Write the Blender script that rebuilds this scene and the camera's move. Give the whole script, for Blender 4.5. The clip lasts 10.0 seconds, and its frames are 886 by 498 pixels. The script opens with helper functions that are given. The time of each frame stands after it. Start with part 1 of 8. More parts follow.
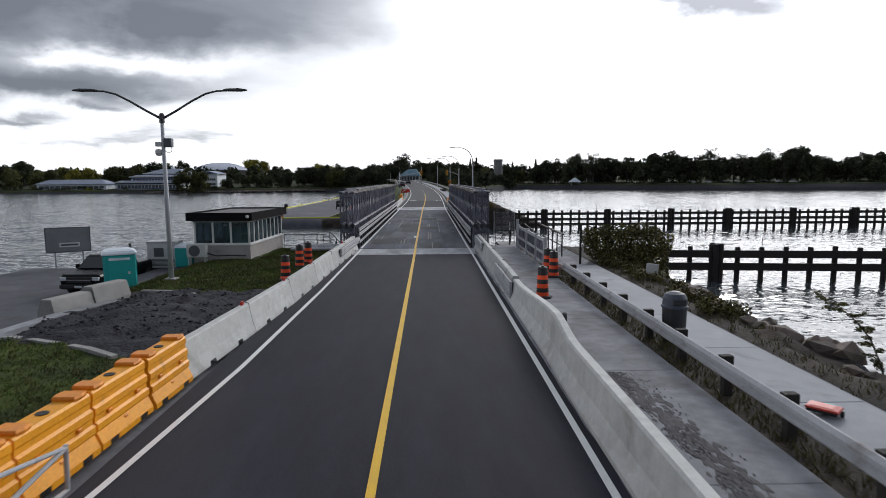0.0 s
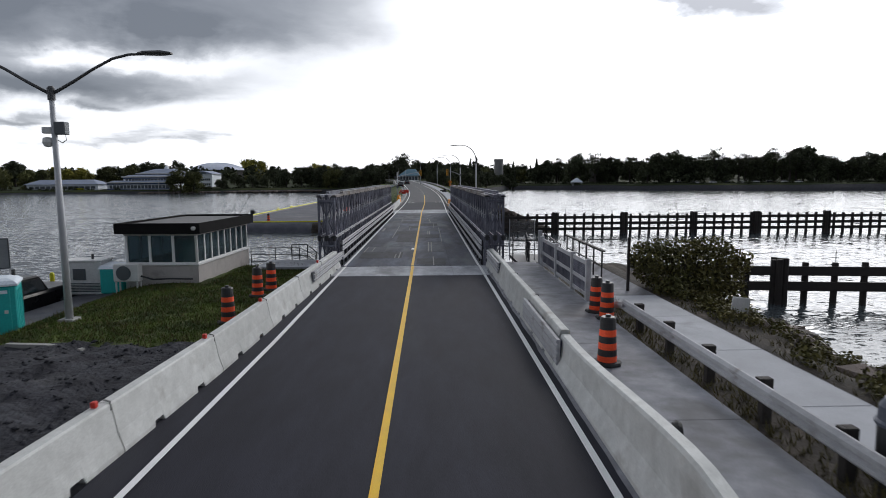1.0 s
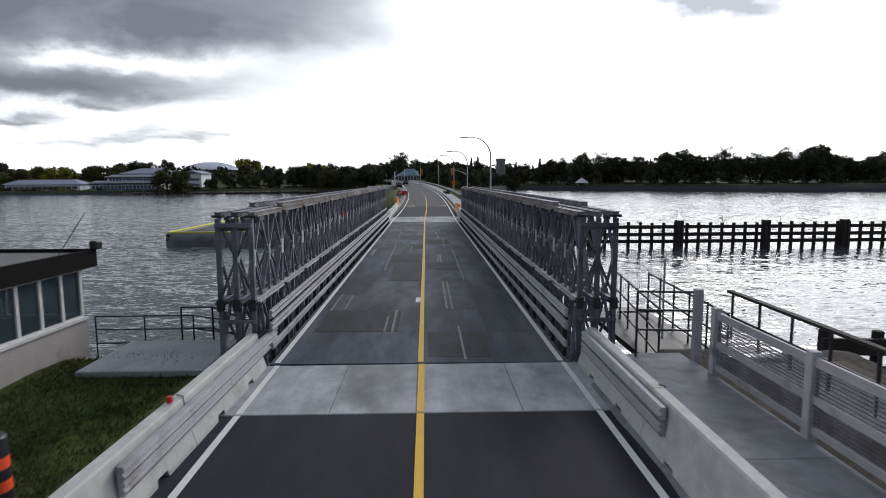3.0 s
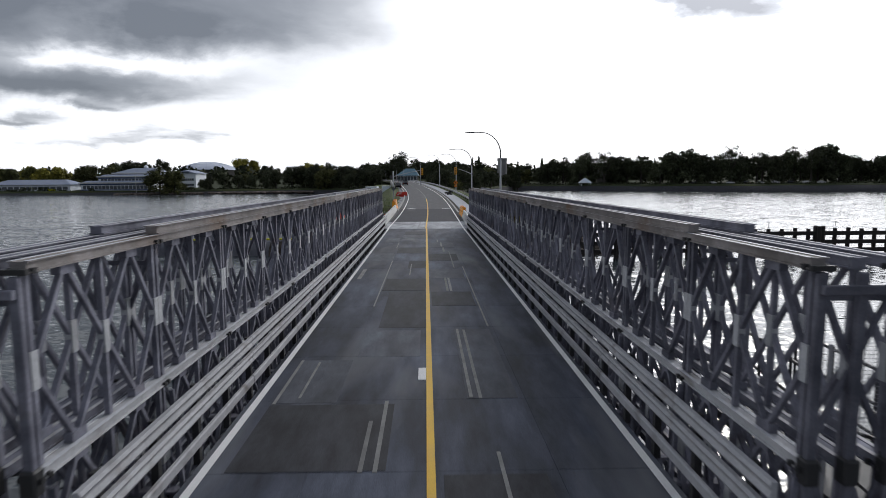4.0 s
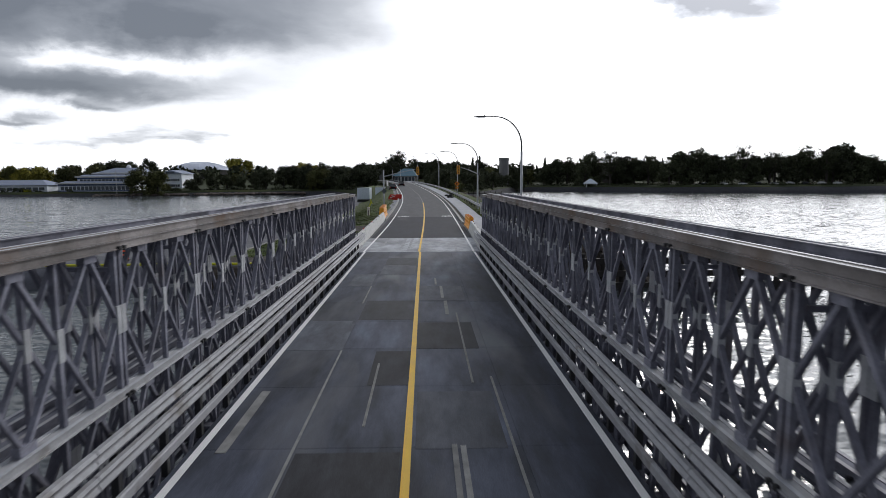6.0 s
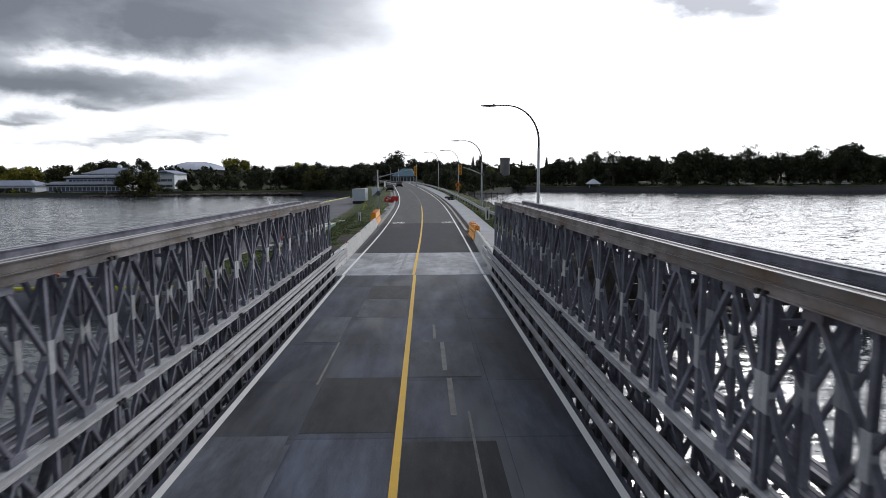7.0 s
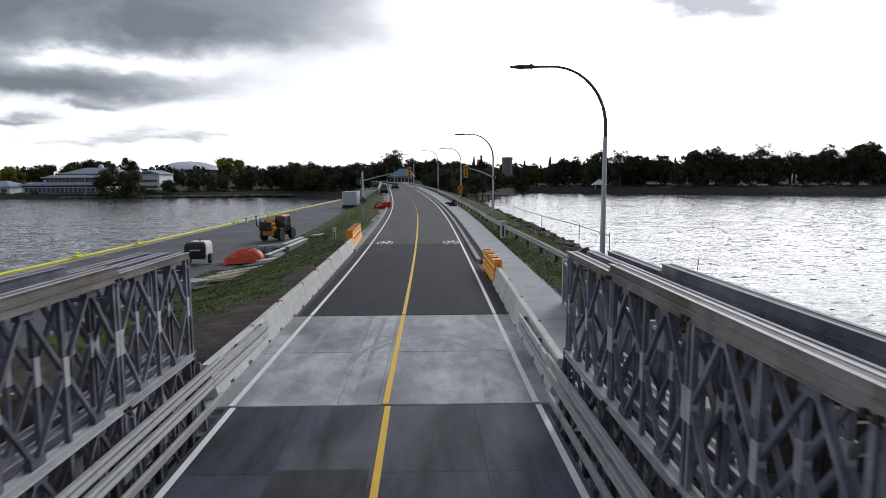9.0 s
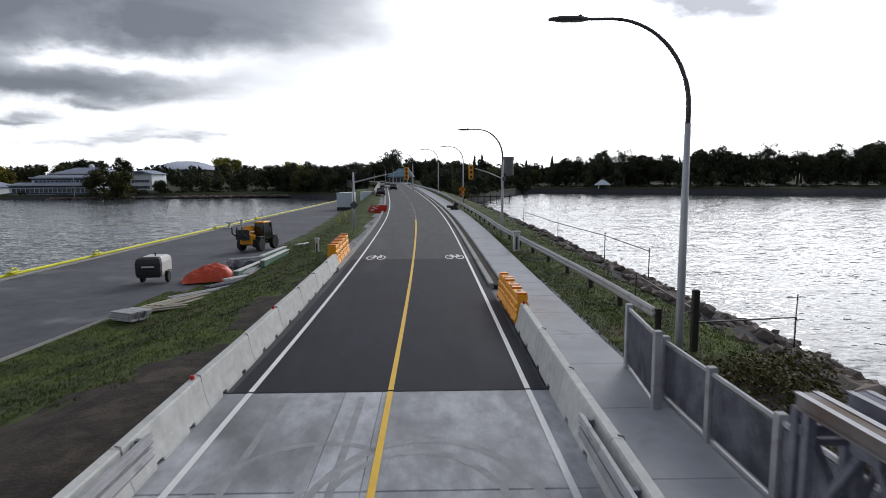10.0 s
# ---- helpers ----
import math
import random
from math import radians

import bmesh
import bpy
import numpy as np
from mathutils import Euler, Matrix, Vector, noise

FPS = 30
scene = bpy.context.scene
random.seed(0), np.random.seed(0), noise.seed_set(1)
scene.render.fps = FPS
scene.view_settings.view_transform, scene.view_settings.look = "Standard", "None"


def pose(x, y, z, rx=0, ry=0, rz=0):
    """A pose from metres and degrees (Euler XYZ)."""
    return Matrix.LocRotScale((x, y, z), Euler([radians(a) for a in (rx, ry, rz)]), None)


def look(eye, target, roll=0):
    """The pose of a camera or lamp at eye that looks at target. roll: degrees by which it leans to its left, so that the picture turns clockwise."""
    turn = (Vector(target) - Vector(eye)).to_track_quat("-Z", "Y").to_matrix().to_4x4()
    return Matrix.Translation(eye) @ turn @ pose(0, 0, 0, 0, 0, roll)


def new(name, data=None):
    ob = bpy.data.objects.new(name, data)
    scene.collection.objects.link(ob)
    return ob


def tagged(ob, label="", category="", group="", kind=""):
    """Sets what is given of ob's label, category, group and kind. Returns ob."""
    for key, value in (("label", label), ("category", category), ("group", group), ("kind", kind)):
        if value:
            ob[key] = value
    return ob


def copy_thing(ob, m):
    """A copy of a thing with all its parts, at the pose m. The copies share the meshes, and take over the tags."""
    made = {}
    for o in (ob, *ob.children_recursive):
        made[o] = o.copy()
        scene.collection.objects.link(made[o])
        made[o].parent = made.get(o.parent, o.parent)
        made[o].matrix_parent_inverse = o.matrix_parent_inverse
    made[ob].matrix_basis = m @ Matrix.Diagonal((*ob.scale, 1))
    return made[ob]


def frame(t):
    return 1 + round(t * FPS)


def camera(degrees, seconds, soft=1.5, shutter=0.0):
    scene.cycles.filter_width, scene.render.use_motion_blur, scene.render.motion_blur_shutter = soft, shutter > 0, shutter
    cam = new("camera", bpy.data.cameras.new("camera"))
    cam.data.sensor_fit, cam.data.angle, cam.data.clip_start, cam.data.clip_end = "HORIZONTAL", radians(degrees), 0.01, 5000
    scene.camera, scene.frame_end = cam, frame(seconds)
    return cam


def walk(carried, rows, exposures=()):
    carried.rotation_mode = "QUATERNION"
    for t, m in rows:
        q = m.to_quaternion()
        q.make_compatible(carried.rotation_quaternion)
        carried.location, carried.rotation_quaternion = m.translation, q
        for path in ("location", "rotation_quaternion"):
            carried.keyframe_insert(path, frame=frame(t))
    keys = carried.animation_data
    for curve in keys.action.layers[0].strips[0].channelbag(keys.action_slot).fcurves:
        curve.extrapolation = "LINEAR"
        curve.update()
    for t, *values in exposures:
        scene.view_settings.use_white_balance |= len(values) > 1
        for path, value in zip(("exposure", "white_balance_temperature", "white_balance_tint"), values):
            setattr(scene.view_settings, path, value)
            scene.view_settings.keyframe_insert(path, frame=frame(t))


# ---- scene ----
cam = camera(73.76, 10.0, soft=0.25, shutter=0.2)
PATH = [
    (0, (0.949, -3.508, 4.786), -6.69, -0.09, -1.43),
    (0.5, (0.955, 0.555, 4.796), -6.69, -0.09, -1.47),
    (1, (0.892, 4.795, 4.814), -6.68, -0.08, -1.50),
    (1.5, (0.717, 9.213, 4.829), -6.69, -0.05, -1.56),
    (2, (0.547, 13.641, 4.826), -6.69, -0.02, -1.58),
    (2.5, (0.371, 18.114, 4.806), -6.66, -0.02, -1.62),
    (4, (-0.047, 31.698, 4.830), -6.66, -0.05, -1.67),
    (4.5, (-0.007, 36.307, 4.859), -6.66, -0.03, -1.70),
    (5, (0.118, 40.934, 4.863), -6.64, -0.02, -1.72),
    (5.5, (0.242, 45.601, 4.855), -6.61, -0.01, -1.74),
    (7, (0.553, 59.225, 5.057), -6.61, -0.01, -1.80),
    (7.5, (0.619, 63.626, 5.171), -6.61, 0.01, -1.82),
    (8, (0.718, 67.965, 5.314), -6.61, 0.01, -1.83),
    (8.5, (0.831, 72.301, 5.455), -6.61, 0.01, -1.84),
    (9, (0.929, 76.528, 5.561), -6.63, 0.02, -1.86),
    (9.5, (0.984, 80.718, 5.670), -6.64, 0.01, -1.87),
    (10, (1.001, 84.878, 5.766), -6.65, 0.01, -1.89),
]
walk(cam, [(t, pose(*eye, 90 + pitch, -roll, yaw)) for t, eye, pitch, roll, yaw in PATH])

# ---- world and sun ----
world = bpy.data.worlds.new("world")
scene.world = world
world.use_nodes = True
wt = world.node_tree
for n in list(wt.nodes):
    wt.nodes.remove(n)


def wn(kind, **sets):
    n = wt.nodes.new(kind)
    for k, v in sets.items():
        n.inputs[k].default_value = v
    return n


def wmath(op, a, b=None, c=None, clamp=False):
    n = wt.nodes.new("ShaderNodeMath")
    n.operation, n.use_clamp = op, clamp
    for i, v in enumerate((a, b, c)):
        if v is None:
            continue
        if isinstance(v, (int, float)):
            n.inputs[i].default_value = v
        else:
            wt.links.new(v, n.inputs[i])
    return n.outputs[0]


SUN_EL, SUN_AZ = radians(30), radians(29)   # azimuth to the right of +y
sky = wt.nodes.new("ShaderNodeTexSky")
sky.sky_type = "NISHITA"
sky.sun_disc = False
sky.sun_elevation, sky.sun_rotation = SUN_EL, SUN_AZ
sky.air_density, sky.dust_density = 1.0, 2.0
tc = wt.nodes.new("ShaderNodeTexCoord")
sep = wt.nodes.new("ShaderNodeSeparateXYZ")
wt.links.new(tc.outputs["Generated"], sep.inputs[0])
dx, dy, dz = sep.outputs
# cloud deck: the direction laid on a flat layer overhead
lift = wmath("ADD", wmath("MAXIMUM", dz, 0.0), 0.10)
flat = wt.nodes.new("ShaderNodeCombineXYZ")
wt.links.new(wmath("DIVIDE", dx, lift), flat.inputs[0])
wt.links.new(wmath("DIVIDE", dy, lift), flat.inputs[1])
n1 = wn("ShaderNodeTexNoise", Scale=0.85, Detail=9.0, Roughness=0.52, Distortion=0.35)
n2 = wn("ShaderNodeTexNoise", Scale=2.6, Detail=8.0, Roughness=0.55)
wt.links.new(flat.outputs[0], n1.inputs["Vector"])
wt.links.new(flat.outputs[0], n2.inputs["Vector"])
# the heavy bank hangs on the side away from the sun's glow
glow = wt.nodes.new("ShaderNodeVectorMath")
glow.operation = "DOT_PRODUCT"
wt.links.new(tc.outputs["Generated"], glow.inputs[0])
glow.inputs[1].default_value = (math.sin(SUN_AZ) * math.cos(SUN_EL), math.cos(SUN_AZ) * math.cos(SUN_EL), math.sin(SUN_EL))
ahead = wmath("MAXIMUM", dy, 0.05)
face = wt.nodes.new("ShaderNodeCombineXYZ")
wt.links.new(wmath("DIVIDE", dx, ahead), face.inputs[0])
wt.links.new(wmath("MULTIPLY", wmath("DIVIDE", dz, ahead), 1.7), face.inputs[1])
n3 = wn("ShaderNodeTexNoise", Scale=6.5, Detail=8.0, Roughness=0.56, Distortion=0.25)
wt.links.new(face.outputs[0], n3.inputs["Vector"])
puff = wmath("SUBTRACT", n3.outputs[0], 0.5)
warp = wmath("MULTIPLY", wmath("ADD", wmath("SUBTRACT", n2.outputs[0], 0.5), puff), 0.14)
cu = wmath("ADD", wmath("DIVIDE", dx, ahead), wmath("MULTIPLY", warp, 1.6))
cv = wmath("ADD", wmath("DIVIDE", dz, ahead), wmath("ADD", wmath("MULTIPLY", wmath("SUBTRACT", n1.outputs[0], 0.5), 0.06), wmath("MULTIPLY", puff, 0.07)))
bank = None
# cloud masses ahead: bearing, height, half width, half depth, weight
for u0, v0, ru, rv, k in ((-0.55, 0.36, 0.48, 0.125, 1.05), (-0.36, 0.245, 0.24, 0.040, 0.45), (-0.66, 0.158, 0.30, 0.026, 0.75), (-0.60, 0.205, 0.09, 0.016, -0.35), (-0.46, 0.187, 0.13, 0.014, -0.40), (-0.68, 0.098, 0.08, 0.009, 0.50), (-0.55, 0.126, 0.05, 0.007, 0.35), (-0.475, 0.077, 0.040, 0.013, 0.28), (-0.53, 0.064, 0.12, 0.006, 0.24), (-0.385, 0.068, 0.045, 0.008, 0.34), (0.47, 0.305, 0.12, 0.034, 1.6), (-0.76, 0.235, 0.13, 0.055, 0.50), (-1.5, 0.40, 0.50, 0.30, 0.8)):
    a = wmath("DIVIDE", wmath("SUBTRACT", cu, u0), ru)
    c = wmath("DIVIDE", wmath("SUBTRACT", cv, v0), rv)
    g = wmath("EXPONENT", wmath("MULTIPLY", wmath("ADD", wmath("POWER", wmath("ABSOLUTE", a), 2.0), wmath("POWER", wmath("ABSOLUTE", c), 2.0)), -1.0))
    g = wmath("MULTIPLY", g, k)
    bank = g if bank is None else wmath("ADD", bank, g)
zenith = wmath("MULTIPLY", wmath("SUBTRACT", wmath("MINIMUM", wmath("MAXIMUM", dz, 0.40), 0.72), 0.40), 2.2)
rear = wmath("MULTIPLY", wmath("MAXIMUM", wmath("MULTIPLY", dy, -1.0), 0.0), 0.9)
bank = wmath("MINIMUM", wmath("ADD", bank, wmath("ADD", zenith, rear)), 1.05)
rough = wmath("MULTIPLY", wmath("ADD", wmath("MULTIPLY", wmath("SUBTRACT", n1.outputs[0], 0.5), 1.1), wmath("ADD", wmath("MULTIPLY", wmath("SUBTRACT", n2.outputs[0], 0.5), 0.35), wmath("MULTIPLY", puff, 0.75))), wmath("ADD", wmath("MULTIPLY", bank, 0.8), 0.05))
bank = wmath("ADD", wmath("MULTIPLY", bank, 0.62), wmath("ADD", rough, 0.44))
shade = wt.nodes.new("ShaderNodeValToRGB")
els = shade.color_ramp.elements
els[0].position, els[0].color = 0.44, (12.2, 12.5, 13.2, 1)
els[1].position, els[1].color = 1.0, (1.85, 2.05, 2.45, 1)
for pos, col in ((0.55, (9.5, 9.8, 10.5, 1)), (0.68, (5.5, 5.8, 6.4, 1)), (0.82, (3.1, 3.35, 3.85, 1))):
    e = els.new(pos)
    e.color = col
wt.links.new(bank, shade.inputs[0])
cover = wt.nodes.new("ShaderNodeMix")
cover.data_type = "RGBA"
cover.inputs["Factor"].default_value = 0.93
wt.links.new(sky.outputs[0], cover.inputs[6])
flare = wt.nodes.new("ShaderNodeMapRange")
flare.inputs["From Min"].default_value, flare.inputs["From Max"].default_value = 0.82, 1.0
flare.inputs["To Min"].default_value, flare.inputs["To Max"].default_value = 1.0, 2.9
wt.links.new(glow.outputs["Value"], flare.inputs["Value"])
lit = wt.nodes.new("ShaderNodeVectorMath")
lit.operation = "SCALE"
wt.links.new(shade.outputs[0], lit.inputs[0])
wt.links.new(flare.outputs[0], lit.inputs["Scale"])
wt.links.new(lit.outputs[0], cover.inputs[7])
bg = wn("ShaderNodeBackground", Strength=0.10)
wt.links.new(cover.outputs[2], bg.inputs[0])
wout = wt.nodes.new("ShaderNodeOutputWorld")
wt.links.new(bg.outputs[0], wout.inputs[0])

sun = new("sun", bpy.data.lights.new("sun", "SUN"))
sun.data.energy, sun.data.angle, sun.data.color = 1.0, radians(14), (1.0, 0.97, 0.93)
sun.matrix_world = look((0, 0, 60), (-60 * math.sin(SUN_AZ) * math.cos(SUN_EL), -60 * math.cos(SUN_AZ) * math.cos(SUN_EL), 60 - 60 * math.sin(SUN_EL)))
scene.view_settings.exposure = 0.0


# ---- materials ----
def material(name, color, rough=0.7, metal=0.0, second=None, scale=3.0, fine=40.0, bump=0.15, spread=0.5, stain=None, stain_scale=0.6, stain_at=(0.5, 0.7), vary=0.0, island=0.0, spec=0.5, stretch=None, bump_dist=0.02, trans=0.0, mid=None):
    """Two-scale noise surface: large patches between two colours, fine grain, relief, stains, and per-object variation."""
    m = bpy.data.materials.new(name)
    m.use_nodes = True
    nt = m.node_tree
    b = nt.nodes["Principled BSDF"]
    L = nt.links.new
    tcn = nt.nodes.new("ShaderNodeTexCoord")
    geo = nt.nodes.new("ShaderNodeNewGeometry")
    src = geo.outputs["Position"]
    if stretch:
        mp = nt.nodes.new("ShaderNodeMapping")
        mp.inputs["Scale"].default_value = stretch
        L(src, mp.inputs[0])
        src = mp.outputs[0]
    big = nt.nodes.new("ShaderNodeTexNoise")
    big.inputs["Scale"].default_value, big.inputs["Detail"].default_value, big.inputs["Roughness"].default_value = scale, 6.0, 0.6
    L(src, big.inputs["Vector"])
    grain = nt.nodes.new("ShaderNodeTexNoise")
    grain.inputs["Scale"].default_value, grain.inputs["Detail"].default_value = fine, 4.0
    L(src, grain.inputs["Vector"])
    second = second or tuple(c * 0.7 for c in color)
    ramp = nt.nodes.new("ShaderNodeValToRGB")
    ramp.color_ramp.elements[0].position, ramp.color_ramp.elements[1].position = 0.5 - spread / 2, 0.5 + spread / 2
    ramp.color_ramp.elements[0].color, ramp.color_ramp.elements[1].color = (*second, 1), (*color, 1)
    L(big.outputs[0], ramp.inputs[0])
    col = ramp.outputs[0]

    def mul(col, val, lo, hi):
        mr = nt.nodes.new("ShaderNodeMapRange")
        mr.inputs["To Min"].default_value, mr.inputs["To Max"].default_value = lo, hi
        L(val, mr.inputs["Value"])
        mx = nt.nodes.new("ShaderNodeMix")
        mx.data_type, mx.blend_type = "RGBA", "MULTIPLY"
        mx.inputs["Factor"].default_value = 1.0
        L(col, mx.inputs[6])
        L(mr.outputs[0], mx.inputs[7])
        return mx.outputs[2]

    col = mul(col, grain.outputs[0], 0.72, 1.28)
    if mid:
        mn = nt.nodes.new("ShaderNodeTexNoise")
        mn.inputs["Scale"].default_value, mn.inputs["Detail"].default_value, mn.inputs["Roughness"].default_value = mid[0], 5.0, 0.65
        L(src, mn.inputs["Vector"])
        span = nt.nodes.new("ShaderNodeMapRange")
        span.inputs["From Min"].default_value, span.inputs["From Max"].default_value = 0.32, 0.68
        L(mn.outputs[0], span.inputs["Value"])
        col = mul(col, span.outputs[0], mid[1], mid[2])
    if vary:
        oi = nt.nodes.new("ShaderNodeObjectInfo")
        col = mul(col, oi.outputs["Random"], 1 - vary, 1 + vary)
    if island:
        col = mul(col, geo.outputs["Random Per Island"], 1 - island, 1 + island)
    if stain:
        sn = nt.nodes.new("ShaderNodeTexNoise")
        sn.inputs["Scale"].default_value, sn.inputs["Detail"].default_value, sn.inputs["Distortion"].default_value = stain_scale, 7.0, 0.4
        L(src, sn.inputs["Vector"])
        sr = nt.nodes.new("ShaderNodeMapRange")
        sr.inputs["From Min"].default_value, sr.inputs["From Max"].default_value = stain_at
        L(sn.outputs[0], sr.inputs["Value"])
        mx = nt.nodes.new("ShaderNodeMix")
        mx.data_type = "RGBA"
        L(sr.outputs[0], mx.inputs["Factor"])
        L(col, mx.inputs[6])
        mx.inputs[7].default_value = (*stain, 1)
        col = mx.outputs[2]
    L(col, b.inputs["Base Color"])
    rr = nt.nodes.new("ShaderNodeMapRange")
    rr.inputs["To Min"].default_value, rr.inputs["To Max"].default_value = max(rough - 0.12, 0.02), min(rough + 0.12, 1)
    L(big.outputs[0], rr.inputs["Value"])
    L(rr.outputs[0], b.inputs["Roughness"])
    b.inputs["Metallic"].default_value = metal
    b.inputs["Specular IOR Level"].default_value = spec
    if trans:
        b.inputs["Transmission Weight"].default_value = trans
    if bump:
        bp = nt.nodes.new("ShaderNodeBump")
        bp.inputs["Strength"].default_value, bp.inputs["Distance"].default_value = bump, bump_dist
        L(grain.outputs[0], bp.inputs["Height"])
        L(bp.outputs[0], b.inputs["Normal"])
    return m


M = {}
M["asphalt"] = material("asphalt", (0.028, 0.0285, 0.040), 0.85, second=(0.016, 0.0162, 0.024), scale=0.35, spread=0.24, fine=60, bump=0.25, stain=(0.058, 0.060, 0.066), stain_scale=0.22, stain_at=(0.56, 0.80), stretch=(1.0, 0.25, 1.0), spec=0.25, mid=(1.8, 0.82, 1.18))
M["asphalt_far"] = material("asphalt_far", (0.085, 0.085, 0.090), 0.85, second=(0.058, 0.058, 0.063), spec=0.25, scale=0.4, fine=50, bump=0.25, stretch=(1.0, 0.2, 1.0), stain=(0.115, 0.115, 0.122), stain_scale=0.35, stain_at=(0.56, 0.78), mid=(1.6, 0.85, 1.16))
M["quay_asphalt"] = material("quay_asphalt", (0.086, 0.088, 0.106), 0.8, second=(0.050, 0.051, 0.064), scale=0.12, spread=0.28, fine=30, bump=0.25, stain=(0.16, 0.16, 0.165), stain_scale=0.22, stain_at=(0.60, 0.78), mid=(0.8, 0.75, 1.25))
M["lot"] = material("lot", (0.078, 0.081, 0.094), 0.8, second=(0.050, 0.052, 0.062), scale=0.3, fine=40, bump=0.3, stain=(0.14, 0.14, 0.14), stain_scale=0.35, stain_at=(0.6, 0.8), mid=(1.2, 0.75, 1.25))
M["concrete_slab"] = material("concrete_slab", (0.46, 0.47, 0.505), 0.8, second=(0.28, 0.288, 0.312), scale=0.55, spread=0.28, fine=50, bump=0.15, stain=(0.145, 0.148, 0.155), stain_scale=0.38, stain_at=(0.50, 0.72), vary=0.10, stretch=(1.0, 0.5, 1.0), mid=(1.8, 0.74, 1.24))
M["concrete_walk"] = material("concrete_walk", (0.245, 0.250, 0.275), 0.85, second=(0.155, 0.158, 0.176), scale=0.6, spread=0.3, fine=45, bump=0.2, stain=(0.085, 0.082, 0.084), stain_scale=0.5, stain_at=(0.54, 0.74), vary=0.05, mid=(2.0, 0.76, 1.22))
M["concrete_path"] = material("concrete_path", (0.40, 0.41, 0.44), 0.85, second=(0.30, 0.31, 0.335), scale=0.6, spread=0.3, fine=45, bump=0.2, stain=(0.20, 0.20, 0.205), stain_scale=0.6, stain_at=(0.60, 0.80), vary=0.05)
M["concrete_barrier"] = material("concrete_barrier", (0.57, 0.575, 0.56), 0.8, second=(0.44, 0.445, 0.43), scale=1.1, fine=40, bump=0.2, stain=(0.30, 0.285, 0.26), stain_scale=1.3, stain_at=(0.60, 0.80), vary=0.10, mid=(3.0, 0.88, 1.1))
M["concrete_old"] = material("concrete_old", (0.36, 0.355, 0.34), 0.85, second=(0.24, 0.235, 0.225), scale=1.2, fine=35, bump=0.3, stain=(0.12, 0.115, 0.105), stain_scale=0.9, stain_at=(0.58, 0.8), vary=0.12)
M["deck"] = material("deck", (0.070, 0.080, 0.112), 0.72, spec=0.25, second=(0.024, 0.028, 0.042), scale=0.45, spread=0.20, fine=55, bump=0.2, stain=(0.128, 0.134, 0.150), stain_scale=0.38, stain_at=(0.52, 0.68), vary=0.20, stretch=(1.0, 0.22, 1.0), mid=(1.5, 0.50, 1.50))
M["patch_pale"] = material("patch_pale", (0.103, 0.112, 0.138), 0.75, spec=0.25, second=(0.060, 0.065, 0.080), scale=0.8, spread=0.25, fine=55, bump=0.2, vary=0.2, stretch=(1.0, 0.3, 1.0), mid=(2.2, 0.65, 1.35))
M["patch_dark"] = material("patch_dark", (0.036, 0.037, 0.044), 0.75, spec=0.25, second=(0.019, 0.020, 0.024), scale=0.8, spread=0.25, fine=55, bump=0.2, vary=0.2, stretch=(1.0, 0.3, 1.0), mid=(2.2, 0.6, 1.5))
M["mark"] = material("mark", (0.24, 0.24, 0.235), 0.7, second=(0.09, 0.09, 0.09), scale=2.5, fine=45, bump=0.1, vary=0.25)
M["tyre_trace"] = material("tyre_trace", (0.23, 0.234, 0.245), 0.85, second=(0.34, 0.346, 0.362), scale=1.4, fine=40, bump=0.1, spread=0.3)
M["white_paint"] = material("white_paint", (0.84, 0.84, 0.84), 0.6, second=(0.72, 0.72, 0.72), scale=2.0, fine=50, bump=0.05, stain=(0.36, 0.36, 0.36), stain_scale=3.0, stain_at=(0.68, 0.92))
M["yellow_paint"] = material("yellow_paint", (0.82, 0.50, 0.018), 0.6, second=(0.68, 0.40, 0.016), scale=1.5, fine=50, bump=0.05, stain=(0.18, 0.13, 0.06), stain_scale=3.0, stain_at=(0.68, 0.92))
M["galv"] = material("galv", (0.235, 0.237, 0.282), 0.80, 0.12, second=(0.105, 0.107, 0.132), scale=1.6, spread=0.3, fine=25, bump=0.08, vary=0.25, stain=(0.11, 0.088, 0.080), stain_scale=0.9, stain_at=(0.62, 0.82), spec=0.15)
M["galv_light"] = material("galv_light", (0.45, 0.45, 0.47), 0.75, 0.10, second=(0.33, 0.335, 0.35), scale=2.2, fine=30, bump=0.08, vary=0.12, stain=(0.18, 0.16, 0.145), stain_scale=1.6, stain_at=(0.58, 0.80), spec=0.2)
M["galv_worn"] = material("galv_worn", (0.285, 0.265, 0.262), 0.78, 0.1, second=(0.15, 0.138, 0.132), scale=1.1, spread=0.3, fine=25, bump=0.08, vary=0.25, stain=(0.150, 0.102, 0.072), stain_scale=0.8, stain_at=(0.52, 0.72), spec=0.15)
M["gusset"] = material("gusset", (0.50, 0.51, 0.53), 0.6, 0.15, second=(0.33, 0.34, 0.36), scale=3, fine=30, bump=0.05)
# pale tone for the chord flange tops, with the sunlight put into the colour
M["galv_sunlit"] = material("galv_sunlit", (0.52, 0.53, 0.56), 0.65, 0.0, second=(0.34, 0.35, 0.375), scale=2.0, fine=30, bump=0.06, vary=0.10, stain=(0.27, 0.26, 0.25), stain_scale=1.4, stain_at=(0.60, 0.82))
M["bolt"] = material("bolt", (0.05, 0.05, 0.052), 0.6, 0.5, fine=60)
M["steel_dark"] = material("steel_dark", (0.055, 0.056, 0.06), 0.6, 0.4, second=(0.035, 0.034, 0.034), scale=3, fine=40, bump=0.1)
